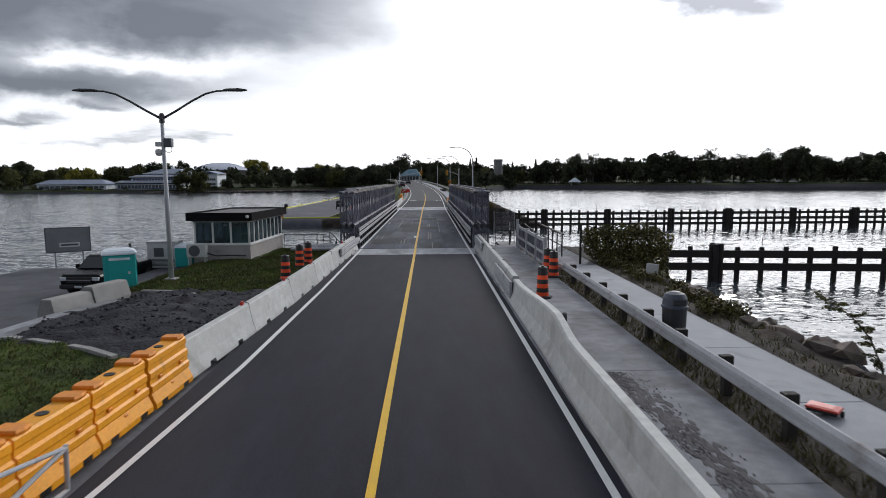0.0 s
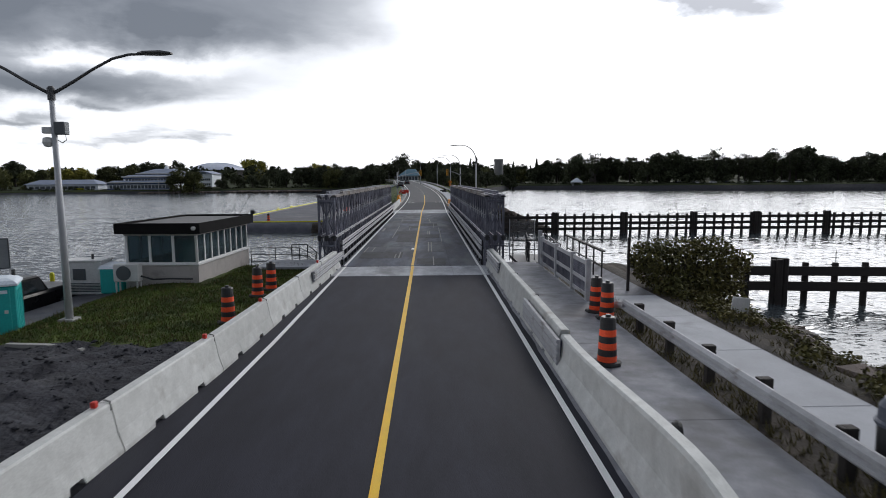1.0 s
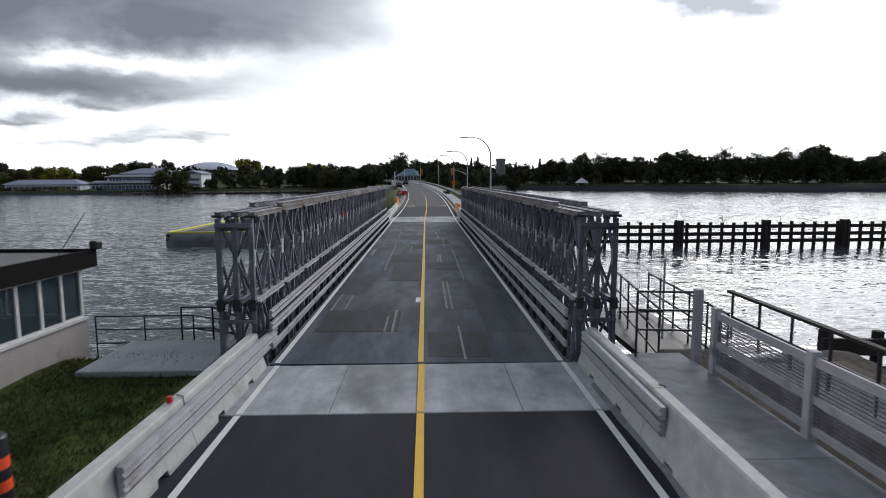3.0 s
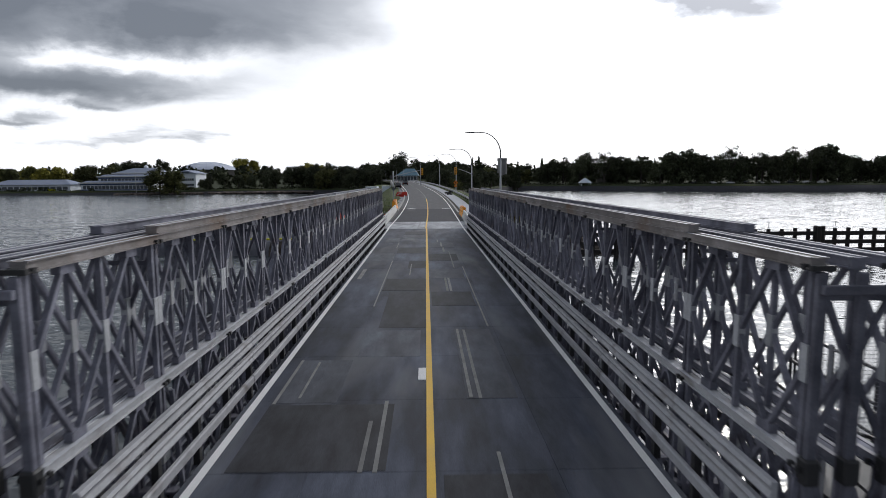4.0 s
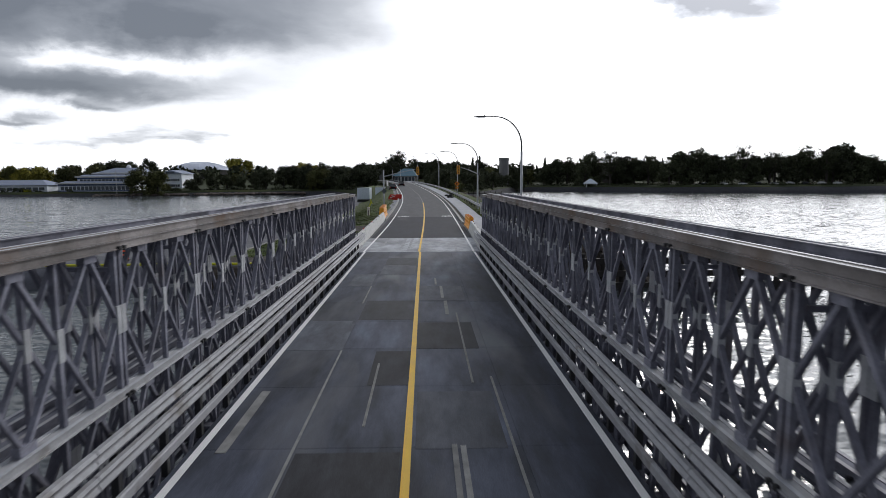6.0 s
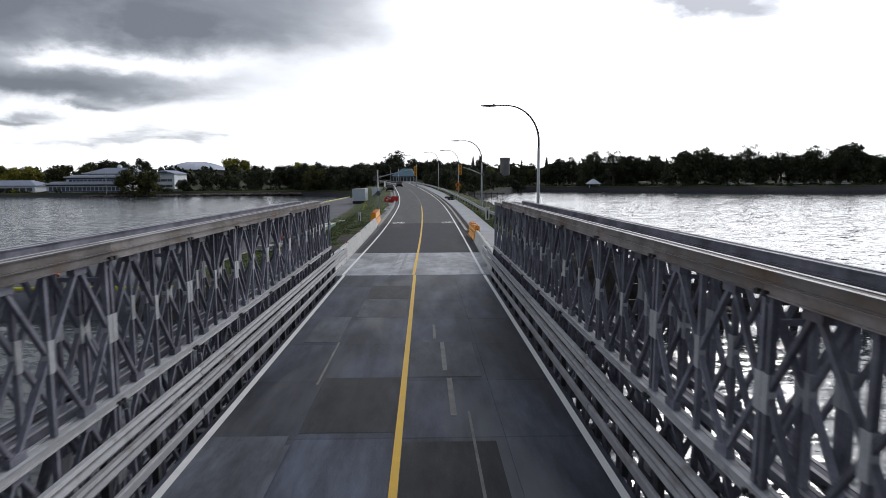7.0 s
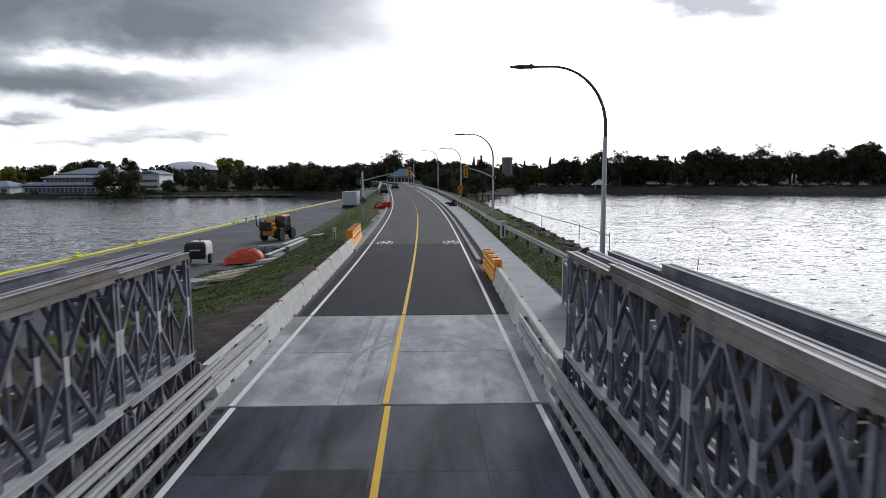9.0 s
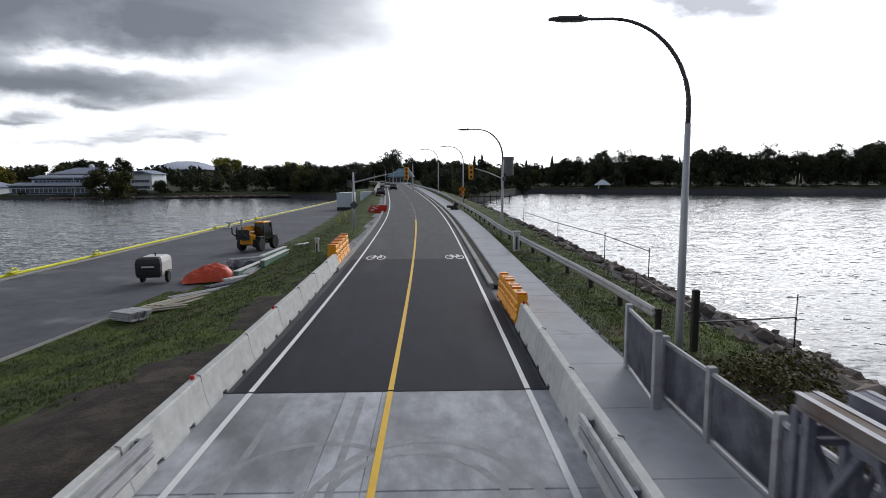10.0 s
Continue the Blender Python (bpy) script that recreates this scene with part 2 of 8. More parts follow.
M["pole"] = material("pole", (0.50, 0.51, 0.53), 0.55, 0.12, second=(0.38, 0.39, 0.41), scale=1.5, fine=30, bump=0.05)
M["pole_dark"] = material("pole_dark", (0.085, 0.080, 0.080), 0.55, 0.3, second=(0.08, 0.085, 0.09), scale=2, fine=30, bump=0.05)
M["orange_plastic"] = material("orange_plastic", (0.88, 0.37, 0.006), 0.5, second=(0.76, 0.29, 0.006), scale=1.6, fine=20, bump=0.05, stain=(0.35, 0.17, 0.03), stain_scale=2.2, stain_at=(0.62, 0.85), vary=0.06)
M["orange_deep"] = material("orange_deep", (0.80, 0.27, 0.012), 0.45, second=(0.66, 0.21, 0.012), scale=3, fine=20, bump=0.05)
M["barrel_orange"] = material("barrel_orange", (0.95, 0.095, 0.018), 0.5, second=(0.84, 0.072, 0.014), scale=4, fine=25, bump=0.04)
M["rubber"] = material("rubber", (0.022, 0.022, 0.023), 0.75, second=(0.014, 0.014, 0.015), scale=6, fine=30, bump=0.1)
M["black_plastic"] = material("black_plastic", (0.018, 0.018, 0.02), 0.45, second=(0.012, 0.012, 0.013), scale=4, fine=30, bump=0.05)
M["grass"] = material("grass", (0.078, 0.106, 0.022), 0.95, second=(0.034, 0.048, 0.013), scale=0.5, spread=0.25, fine=14, bump=0.8, stain=(0.062, 0.046, 0.028), stain_scale=0.30, stain_at=(0.55, 0.72), bump_dist=0.06, spec=0.2, mid=(2.5, 0.55, 1.4))
M["blade"] = material("blade", (0.088, 0.122, 0.026), 0.9, second=(0.040, 0.058, 0.014), scale=0.5, spread=0.25, fine=6, bump=0.0, island=0.4, spec=0.2)
M["dry_blade"] = material("dry_blade", (0.12, 0.100, 0.045), 0.9, second=(0.065, 0.062, 0.022), scale=0.6, fine=6, bump=0.0, island=0.4, spec=0.2)
M["dirt"] = material("dirt", (0.058, 0.047, 0.038), 0.95, second=(0.026, 0.022, 0.018), scale=0.8, spread=0.3, fine=12, bump=0.8, stain=(0.12, 0.095, 0.078), stain_scale=0.5, stain_at=(0.60, 0.80), bump_dist=0.06, spec=0.2, mid=(2.2, 0.6, 1.4))
M["gravel"] = material("gravel", (0.048, 0.049, 0.056), 0.95, second=(0.022, 0.022, 0.027), scale=0.9, fine=10, bump=0.9, stain=(0.10, 0.10, 0.103), stain_scale=0.7, stain_at=(0.62, 0.82), bump_dist=0.08, spec=0.2, mid=(2.5, 0.6, 1.5))
M["grit"] = material("grit", (0.125, 0.120, 0.126), 0.95, second=(0.085, 0.081, 0.086), scale=1.6, fine=18, bump=0.4, island=0.2, spec=0.2)
M["stone"] = material("stone", (0.175, 0.140, 0.122), 0.9, second=(0.070, 0.054, 0.046), scale=1.5, fine=14, bump=0.6, island=0.45, bump_dist=0.04)
M["pebble"] = material("pebble", (0.19, 0.185, 0.18), 0.9, second=(0.10, 0.10, 0.10), scale=2.5, fine=20, bump=0.3, island=0.6)
M["timber"] = material("timber", (0.036, 0.030, 0.027), 0.85, second=(0.020, 0.017, 0.016), scale=2.5, fine=18, bump=0.5, vary=0.25, bump_dist=0.03)
M["bark"] = material("bark", (0.060, 0.050, 0.042), 0.9, second=(0.035, 0.030, 0.026), scale=4, fine=20, bump=0.6, bump_dist=0.03)
# lifted and greyed, so that distance haze is part of the leaf colour
M["leaf_dark"] = material("leaf_dark", (0.058, 0.066, 0.034), 0.85, second=(0.036, 0.043, 0.024), scale=0.08, fine=1.2, bump=0.0, island=0.5, vary=0.30, spec=0.2)
M["leaf_olive"] = material("leaf_olive", (0.105, 0.105, 0.036), 0.85, second=(0.060, 0.068, 0.028), scale=0.1, fine=1.2, bump=0.0, island=0.5, vary=0.35, spec=0.2)
M["leaf_yellow"] = material("leaf_yellow", (0.38, 0.33, 0.06), 0.85, second=(0.14, 0.14, 0.030), scale=0.1, fine=1.2, bump=0.0, island=0.5, vary=0.25, spec=0.2)
M["leaf_bush"] = material("leaf_bush", (0.050, 0.056, 0.016), 0.75, second=(0.115, 0.092, 0.026), scale=0.5, fine=4, bump=0.0, island=0.55, spec=0.3)
M["hut_wall"] = material("hut_wall", (0.50, 0.465, 0.445), 0.85, second=(0.38, 0.35, 0.335), scale=1.2, fine=30, bump=0.3, stain=(0.20, 0.18, 0.17), stain_scale=1.1, stain_at=(0.60, 0.82))
M["hut_roof"] = material("hut_roof", (0.17, 0.165, 0.165), 0.7, second=(0.09, 0.088, 0.088), scale=0.9, fine=30, bump=0.3)
M["fascia"] = material("fascia", (0.016, 0.015, 0.016), 0.9, second=(0.010, 0.010, 0.010), scale=2, fine=20, bump=0.1, spec=0.08)
M["white_frame"] = material("white_frame", (0.78, 0.78, 0.77), 0.5, second=(0.66, 0.66, 0.65), scale=3, fine=30, bump=0.04)
M["white_metal"] = material("white_metal", (0.66, 0.66, 0.65), 0.45, second=(0.50, 0.50, 0.49), scale=1.5, fine=20, bump=0.04, stain=(0.30, 0.28, 0.25), stain_scale=1.5, stain_at=(0.65, 0.88))
M["teal"] = material("teal", (0.014, 0.42, 0.40), 0.5, second=(0.012, 0.34, 0.325), scale=1.2, fine=15, bump=0.06)
M["toilet_roof"] = material("toilet_roof", (0.72, 0.78, 0.84), 0.4, second=(0.60, 0.66, 0.73), scale=2, fine=20, bump=0.05)
M["car_black"] = material("car_black", (0.006, 0.006, 0.007), 0.30, second=(0.004, 0.004, 0.005), scale=1, fine=5, bump=0.0, spec=0.16)
M["car_white"] = material("car_white", (0.62, 0.62, 0.62), 0.25, second=(0.55, 0.55, 0.55), scale=1, fine=5, bump=0.0)
M["chrome"] = material("chrome", (0.70, 0.70, 0.71), 0.15, 1.0, second=(0.6, 0.6, 0.6), fine=10, bump=0.0)
M["lens"] = material("lens", (0.75, 0.76, 0.78), 0.1, second=(0.6, 0.6, 0.62), fine=10, bump=0.0)
M["red"] = material("red", (0.62, 0.035, 0.018), 0.5, second=(0.48, 0.028, 0.015), scale=3, fine=20, bump=0.1)
M["tarp"] = material("tarp", (0.70, 0.085, 0.030), 0.45, second=(0.50, 0.055, 0.020), scale=1.6, fine=8, bump=0.4, bump_dist=0.05)
M["machine_yellow"] = material("machine_yellow", (0.82, 0.36, 0.015), 0.45, second=(0.66, 0.27, 0.015), scale=1.5, fine=15, bump=0.05, stain=(0.15, 0.10, 0.05), stain_scale=1.6, stain_at=(0.62, 0.85))
M["hi_yellow"] = material("hi_yellow", (0.72, 0.70, 0.02), 0.55, second=(0.58, 0.56, 0.02), scale=0.8, fine=20, bump=0.05)
M["bin_blue"] = material("bin_blue", (0.075, 0.085, 0.115), 0.55, second=(0.05, 0.057, 0.08), scale=2, fine=20, bump=0.05)
M["sign_panel"] = material("sign_panel", (0.30, 0.32, 0.33), 0.4, 0.2, second=(0.21, 0.225, 0.235), scale=0.8, fine=20, bump=0.03, stain=(0.14, 0.145, 0.15), stain_scale=0.9, stain_at=(0.58, 0.8))
M["sign_grey"] = material("sign_grey", (0.13, 0.14, 0.15), 0.45, 0.5, second=(0.09, 0.10, 0.105), scale=1.0, fine=20, bump=0.03)
M["sign_orange"] = material("sign_orange", (0.80, 0.24, 0.01), 0.5, fine=20, bump=0.0)
M["timber_light"] = material("timber_light", (0.40, 0.36, 0.29), 0.8, second=(0.27, 0.24, 0.19), scale=2, fine=20, bump=0.2, vary=0.25)
M["pipe_green"] = material("pipe_green", (0.20, 0.34, 0.27), 0.5, second=(0.13, 0.24, 0.185), scale=2, fine=20, bump=0.05, vary=0.2)
M["house_white"] = material("house_white", (0.76, 0.79, 0.83), 0.7, second=(0.66, 0.70, 0.75), scale=0.3, fine=4, bump=0.0)
M["house_blue"] = material("house_blue", (0.03, 0.06, 0.16), 0.6, second=(0.035, 0.065, 0.15), scale=0.3, fine=4, bump=0.0)
M["house_dark"] = material("house_dark", (0.10, 0.095, 0.09), 0.8, second=(0.07, 0.065, 0.06), scale=0.3, fine=4, bump=0.0)
M["house_grey"] = material("house_grey", (0.24, 0.24, 0.24), 0.8, second=(0.17, 0.17, 0.17), scale=0.3, fine=4, bump=0.0)
M["roof_pale"] = material("roof_pale", (0.27, 0.31, 0.41), 0.6, 0.0, second=(0.21, 0.245, 0.33), scale=0.2, fine=3, bump=0.0)
M["dome_metal"] = material("dome_metal", (0.58, 0.62, 0.72), 0.6, 0.0, second=(0.50, 0.54, 0.64), scale=0.1, fine=2, bump=0.0)
M["roof_teal"] = material("roof_teal", (0.06, 0.17, 0.24), 0.5, second=(0.045, 0.13, 0.18), scale=0.3, fine=3, bump=0.0)
M["shore_grass"] = material("shore_grass", (0.036, 0.046, 0.017), 0.95, second=(0.022, 0.030, 0.012), scale=0.05, fine=0.8, bump=0.0, stain=(0.06, 0.066, 0.02), stain_scale=0.03, stain_at=(0.55, 0.7), spec=0.1)
M["amber"] = material("amber", (0.72, 0.36, 0.01), 0.45, fine=20, bump=0.0)

# water: dark body, glossy skin with wind ripples at three sizes
mw = bpy.data.materials.new("water")
mw.use_nodes = True
nt = mw.node_tree
b = nt.nodes["Principled BSDF"]
b.inputs["Base Color"].default_value = (0.065, 0.076, 0.082, 1)
b.inputs["Roughness"].default_value = 0.06
b.inputs["IOR"].default_value = 1.33
geo = nt.nodes.new("ShaderNodeNewGeometry")
slope = None
# wind ripples as slopes at five sizes, from swell to chop
for sc, amp in ((0.06, 0.010), (0.35, 0.050), (1.1, 0.105), (3.0, 0.120), (9.0, 0.08)):
    mp = nt.nodes.new("ShaderNodeMapping")
    mp.inputs["Scale"].default_value = (0.45, 1.0, 1.0)
    mp.inputs["Rotation"].default_value = (0, 0, radians(12))
    nt.links.new(geo.outputs["Position"], mp.inputs[0])
    nz = nt.nodes.new("ShaderNodeTexNoise")
    nz.inputs["Scale"].default_value, nz.inputs["Detail"].default_value, nz.inputs["Roughness"].default_value = sc, 2.0, 0.5
    nt.links.new(mp.outputs[0], nz.inputs["Vector"])
    off = nt.nodes.new("ShaderNodeVectorMath")
    off.operation = "SUBTRACT"
    nt.links.new(nz.outputs["Color"], off.inputs[0])
    off.inputs[1].default_value = (0.5, 0.5, 0.5)
    sca = nt.nodes.new("ShaderNodeVectorMath")
    sca.operation = "MULTIPLY"
    nt.links.new(off.outputs[0], sca.inputs[0])
    sca.inputs[1].default_value = (amp * 2.0, amp * 4.0, 0.0)
    if slope:
        ad = nt.nodes.new("ShaderNodeVectorMath")
        ad.operation = "ADD"
        nt.links.new(slope, ad.inputs[0])
        nt.links.new(sca.outputs[0], ad.inputs[1])
        slope = ad.outputs[0]
    else:
        slope = sca.outputs[0]
up = nt.nodes.new("ShaderNodeVectorMath")
up.operation = "ADD"
nt.links.new(slope, up.inputs[0])
up.inputs[1].default_value = (0, -0.045, 1)
unit = nt.nodes.new("ShaderNodeVectorMath")
unit.operation = "NORMALIZE"
nt.links.new(up.outputs[0], unit.inputs[0])
nt.links.new(unit.outputs[0], b.inputs["Normal"])
M["water"] = mw

# glass: dark room behind a reflecting pane
def glass(name, tint, rough=0.03):
    m = bpy.data.materials.new(name)
    m.use_nodes = True
    b = m.node_tree.nodes["Principled BSDF"]
    b.inputs["Base Color"].default_value = (*tint, 1)
    b.inputs["Roughness"].default_value = rough
    b.inputs["Transmission Weight"].default_value = 0.85
    b.inputs["IOR"].default_value = 1.2
    return m


M["glass"] = glass("glass", (0.20, 0.27, 0.30))
M["car_glass"] = material("car_glass", (0.020, 0.023, 0.026), 0.06, second=(0.016, 0.018, 0.02), fine=5, bump=0.0, spec=0.8)
M["pane"] = material("pane", (0.045, 0.058, 0.07), 0.10, second=(0.03, 0.04, 0.05), scale=0.3, fine=3, bump=0.0, vary=0.3, spec=0.8)


# ---- mesh tools ----
class Mesh:
    """Collects boxes, bars, tubes, prisms and turned shapes into one mesh."""

    def __init__(self):
        self.v, self.f, self.k = [], [], []

    def face(self, pts, k=0):
        i = len(self.v)
        self.v += [tuple(p) for p in pts]
        self.f.append(tuple(range(i, i + len(pts))))
        self.k.append(k)
        return self

    def solid(self, a, b, k=0):
        """Two matching rings closed into a solid."""
        n, i = len(a), len(self.v)
        self.v += [tuple(p) for p in a] + [tuple(p) for p in b]
        self.f += [tuple(range(i + n - 1, i - 1, -1)), tuple(range(i + n, i + 2 * n))]
        self.f += [(i + j, i + (j + 1) % n, i + n + (j + 1) % n, i + n + j) for j in range(n)]
        self.k += [k] * (n + 2)
        return self

    def box(self, lo, hi, k=0, bevel=0.0):
        (x0, y0, z0), (x1, y1, z1) = lo, hi
        c = min(bevel, (x1 - x0) / 3, (y1 - y0) / 3, (z1 - z0) / 3)
        if c <= 0:
            r = [(x0, y0), (x1, y0), (x1, y1), (x0, y1)]
            return self.solid([(*p, z0) for p in r], [(*p, z1) for p in r], k)
        r = [(x0 + c, y0), (x1 - c, y0), (x1, y0 + c), (x1, y1 - c), (x1 - c, y1), (x0 + c, y1), (x0, y1 - c), (x0, y0 + c)]
        s = [(x0 + c, y0 + c), (x1 - c, y0 + c), (x1 - c, y0 + c), (x1 - c, y1 - c), (x1 - c, y1 - c), (x0 + c, y1 - c), (x0 + c, y1 - c), (x0 + c, y0 + c)]
        return self.rings([[(*p, z0) for p in s], [(*p, z0 + c) for p in r], [(*p, z1 - c) for p in r], [(*p, z1) for p in s]], k)

    def rings(self, rings, k=0, caps=True):
        n, i = len(rings[0]), len(self.v)
        for r in rings:
            self.v += [tuple(p) for p in r]
        if caps:
            m = i + n * (len(rings) - 1)
            self.f += [tuple(range(i + n - 1, i - 1, -1)), tuple(range(m, m + n))]
            self.k += [k, k]
        for q in range(len(rings) - 1):
            a = i + q * n
            self.f += [(a + j, a + (j + 1) % n, a + n + (j + 1) % n, a + n + j) for j in range(n)]
            self.k += [k] * n
        return self

    def bar(self, p, q, w, h=None, k=0, up=(0, 0, 1)):
        """A box beam from p to q, w across and h along up."""
        p, q, h = Vector(p), Vector(q), h or w
        d = (q - p).normalized()
        s = d.cross(Vector(up))
        s = s.normalized() if s.length > 1e-4 else Vector((1, 0, 0))
        t = s.cross(d)
        r = [s * a * w / 2 + t * b * h / 2 for a, b in ((-1, -1), (1, -1), (1, 1), (-1, 1))]
        return self.solid([p + o for o in r], [q + o for o in r], k)

    def tube(self, pts, radii, n=10, k=0):
        """A round pipe through points; radii one or a list."""
        pts = [Vector(p) for p in pts]
        rad = radii if isinstance(radii, (list, tuple)) else [radii] * len(pts)
        rings = []
        for i, p in enumerate(pts):
            d = (pts[min(i + 1, len(pts) - 1)] - pts[max(i - 1, 0)]).normalized()
            a = d.cross(Vector((0, 0, 1)) if abs(d.z) < 0.95 else Vector((0, 1, 0))).normalized()
            c = a.cross(d)
            rings.append([p + (a * math.cos(2 * math.pi * j / n) + c * math.sin(2 * math.pi * j / n)) * rad[i] for j in range(n)])
        return self.rings(rings, k)

    def turned(self, base, profile, n=18, k=0):
        """A shape of revolution about z: profile of (radius, height)."""
        x, y, z = base
        return self.rings([[(x + r * math.cos(2 * math.pi * j / n), y + r * math.sin(2 * math.pi * j / n), z + h) for j in range(n)] for r, h in profile], k)

    def prism(self, profile, y0, y1, k=0, dx=0.0):
        """Profile of (x, z) drawn out along y."""
        return self.solid([(x, y0, z) for x, z in profile], [(x + dx, y1, z) for x, z in profile], k)

    def sweep(self, profile, path, k=0):
        """Profile of (across, z) swept along path of (x, y, z) lying mostly level."""
        rings = []
        for i, p in enumerate(path):
            a, c = path[max(i - 1, 0)], path[min(i + 1, len(path) - 1)]
            d = Vector((c[0] - a[0], c[1] - a[1], 0)).normalized()
            s = Vector((d.y, -d.x, 0))
            rings.append([(p[0] + s.x * o, p[1] + s.y * o, p[2] + z) for o, z in profile])
        return self.rings(rings, k)

    def moved(self, m):
        self.v = [tuple(m @ Vector(p)) for p in self.v]
        return self

    def data(self, name, mats, smooth=False):
        me = bpy.data.meshes.new(name)
        me.from_pydata(self.v, [], self.f)
        for m in mats:
            me.materials.append(M[m])
        if len(mats) > 1:
            me.polygons.foreach_set("material_index", self.k)
        if smooth:
            me.polygons.foreach_set("use_smooth", [True] * len(self.f))
        me.update()
        bm = bmesh.new()
        bm.from_mesh(me)
        bmesh.ops.recalc_face_normals(bm, faces=bm.faces)
        bm.to_mesh(me)
        bm.free()
        return me


def part(name, mesh, mats, parent=None, label="", smooth=False, at=None):
    mats = [mats] if isinstance(mats, str) else mats
    ob = new(name, mesh.data(name, mats, smooth) if isinstance(mesh, Mesh) else mesh)
    if parent is not None:
        ob.parent = parent
    if at is not None:
        ob.matrix_basis = at
    return tagged(ob, label)


def thing(name, label, category, group="", at=None):
    ob = new(name)
    ob.empty_display_size = 0.3
    if at is not None:
        ob.matrix_basis = at
    return tagged(ob, label, category, group)


def structure(name, mesh, mats, label="", smooth=False):
    ob = part(name, mesh, mats, None, label, smooth)
    return tagged(ob, label, "", "", "structure")


def lerp(table, x):
    return float(np.interp(x, [r[0] for r in table], [r[1] for r in table]))


rnd = random.Random(7)

# ---- the three blocks of the place: approach, bridge and causeway, each drawn on its own plan ----
SIZE = 1.14
NEAR = pose(0.949, -3.508, 4.786, 0.03, -0.25, -0.07) @ Matrix.Scale(1.05 * SIZE, 4) @ Matrix.Translation((-0.915, 0, -4.018))
SPAN = Matrix.Scale(SIZE, 4)
FAR = pose(1.001, 84.878, 5.766, 0.09, -0.38, -0.74) @ Matrix.Scale(1.01 * SIZE, 4) @ Matrix.Translation((-1.027, -71.989, -5.015))
placed = {cam.name, sun.name}


def settle(block):
    """Sets all that was built since the last call down in the world with its block."""
    for ob in scene.objects:
        if ob.parent is None and ob.name not in placed:
            ob.matrix_basis = block @ ob.matrix_basis
            placed.add(ob.name)


# ---- plan of the road ----
CENTRE = [(-80, 0), (100, 0), (110, -0.13), (130, -0.45), (145, -0.95), (165, -2.1), (193, -4.3), (230, -7.2), (311, -13.5), (420, -34), (600, -80)]
RISE = [(-80, 0), (98, 0.0), (104, 0.08), (110, 0.18), (130, 0.5), (145, 0.75), (165, 1.25), (193, 1.85), (230, 2.45), (311, 3.3), (420, 4.2), (600, 5.5)]


def soft(table, y):
    return sum(lerp(table, y + d) for d in (-12, -8, -4, 0, 4, 8, 12)) / 7


def xc(y):
    return soft(CENTRE, y)


def zr(y):
    return soft(RISE, y)


def stretch_of(y0, y1, step):
    if step > 2:
        inner = [v for v in range(int(-60), 620, 2) if y0 + 0.01 < v < y1 - 0.01 and (v > 84 or v % 6 == 0)]
        return [y0, *inner, y1]
    n = max(1, math.ceil((y1 - y0) / step))
    return [y0 + (y1 - y0) * i / n for i in range(n + 1)]


def ribbon(mesh, a, b, y0, y1, z=0.0, step=4.0, k=0, thick=0.0):
    """A strip of road surface from offset a to b beside the centre line."""
    ys = stretch_of(y0, y1, step)
    if thick:
        return mesh.rings([[(xc(y) + a, y, zr(y) + z - thick), (xc(y) + b, y, zr(y) + z - thick), (xc(y) + b, y, zr(y) + z), (xc(y) + a, y, zr(y) + z)] for y in ys], k)
    for p, q in zip(ys, ys[1:]):
        mesh.face([(xc(p) + a, p, zr(p) + z), (xc(p) + b, p, zr(p) + z), (xc(q) + b, q, zr(q) + z), (xc(q) + a, q, zr(q) + z)], k)
    return mesh


def field(x0, x1, y0, y1, step, height, kind):
    """A height field with a material for every cell."""
    nx, ny = int(round((x1 - x0) / step[0])), int(round((y1 - y0) / step[1]))
    m = Mesh()
    for j in range(ny + 1):
        for i in range(nx + 1):
            x, y = x0 + (x1 - x0) * i / nx, y0 + (y1 - y0) * j / ny
            m.v.append((x, y, height(x, y)))
    for j in range(ny):
        for i in range(nx):
            a = j * (nx + 1) + i
            m.f.append((a, a + 1, a + nx + 2, a + nx + 1))
            m.k.append(kind(x0 + (x1 - x0) * (i + 0.5) / nx, y0 + (y1 - y0) * (j + 0.5) / ny))
    return m


def fbm(x, y, s=1.0, seed=0.0):
    return noise.fractal(Vector((x * s, y * s, seed)), 1.0, 2.0, 4)


def smooth(a, b, x):
    t = min(1.0, max(0.0, (x - a) / (b - a)))
    return t * t * (3 - 2 * t)


# ---- water and land ----
w = Mesh()
w.face([(-3500, -600, -3.08), (3500, -600, -3.08), (3500, 4200, -3.08), (-3500, 4200, -3.08)])
structure("water", w, "water", "wide grey harbour water ruffled by wind")
settle(Matrix.Identity(4))


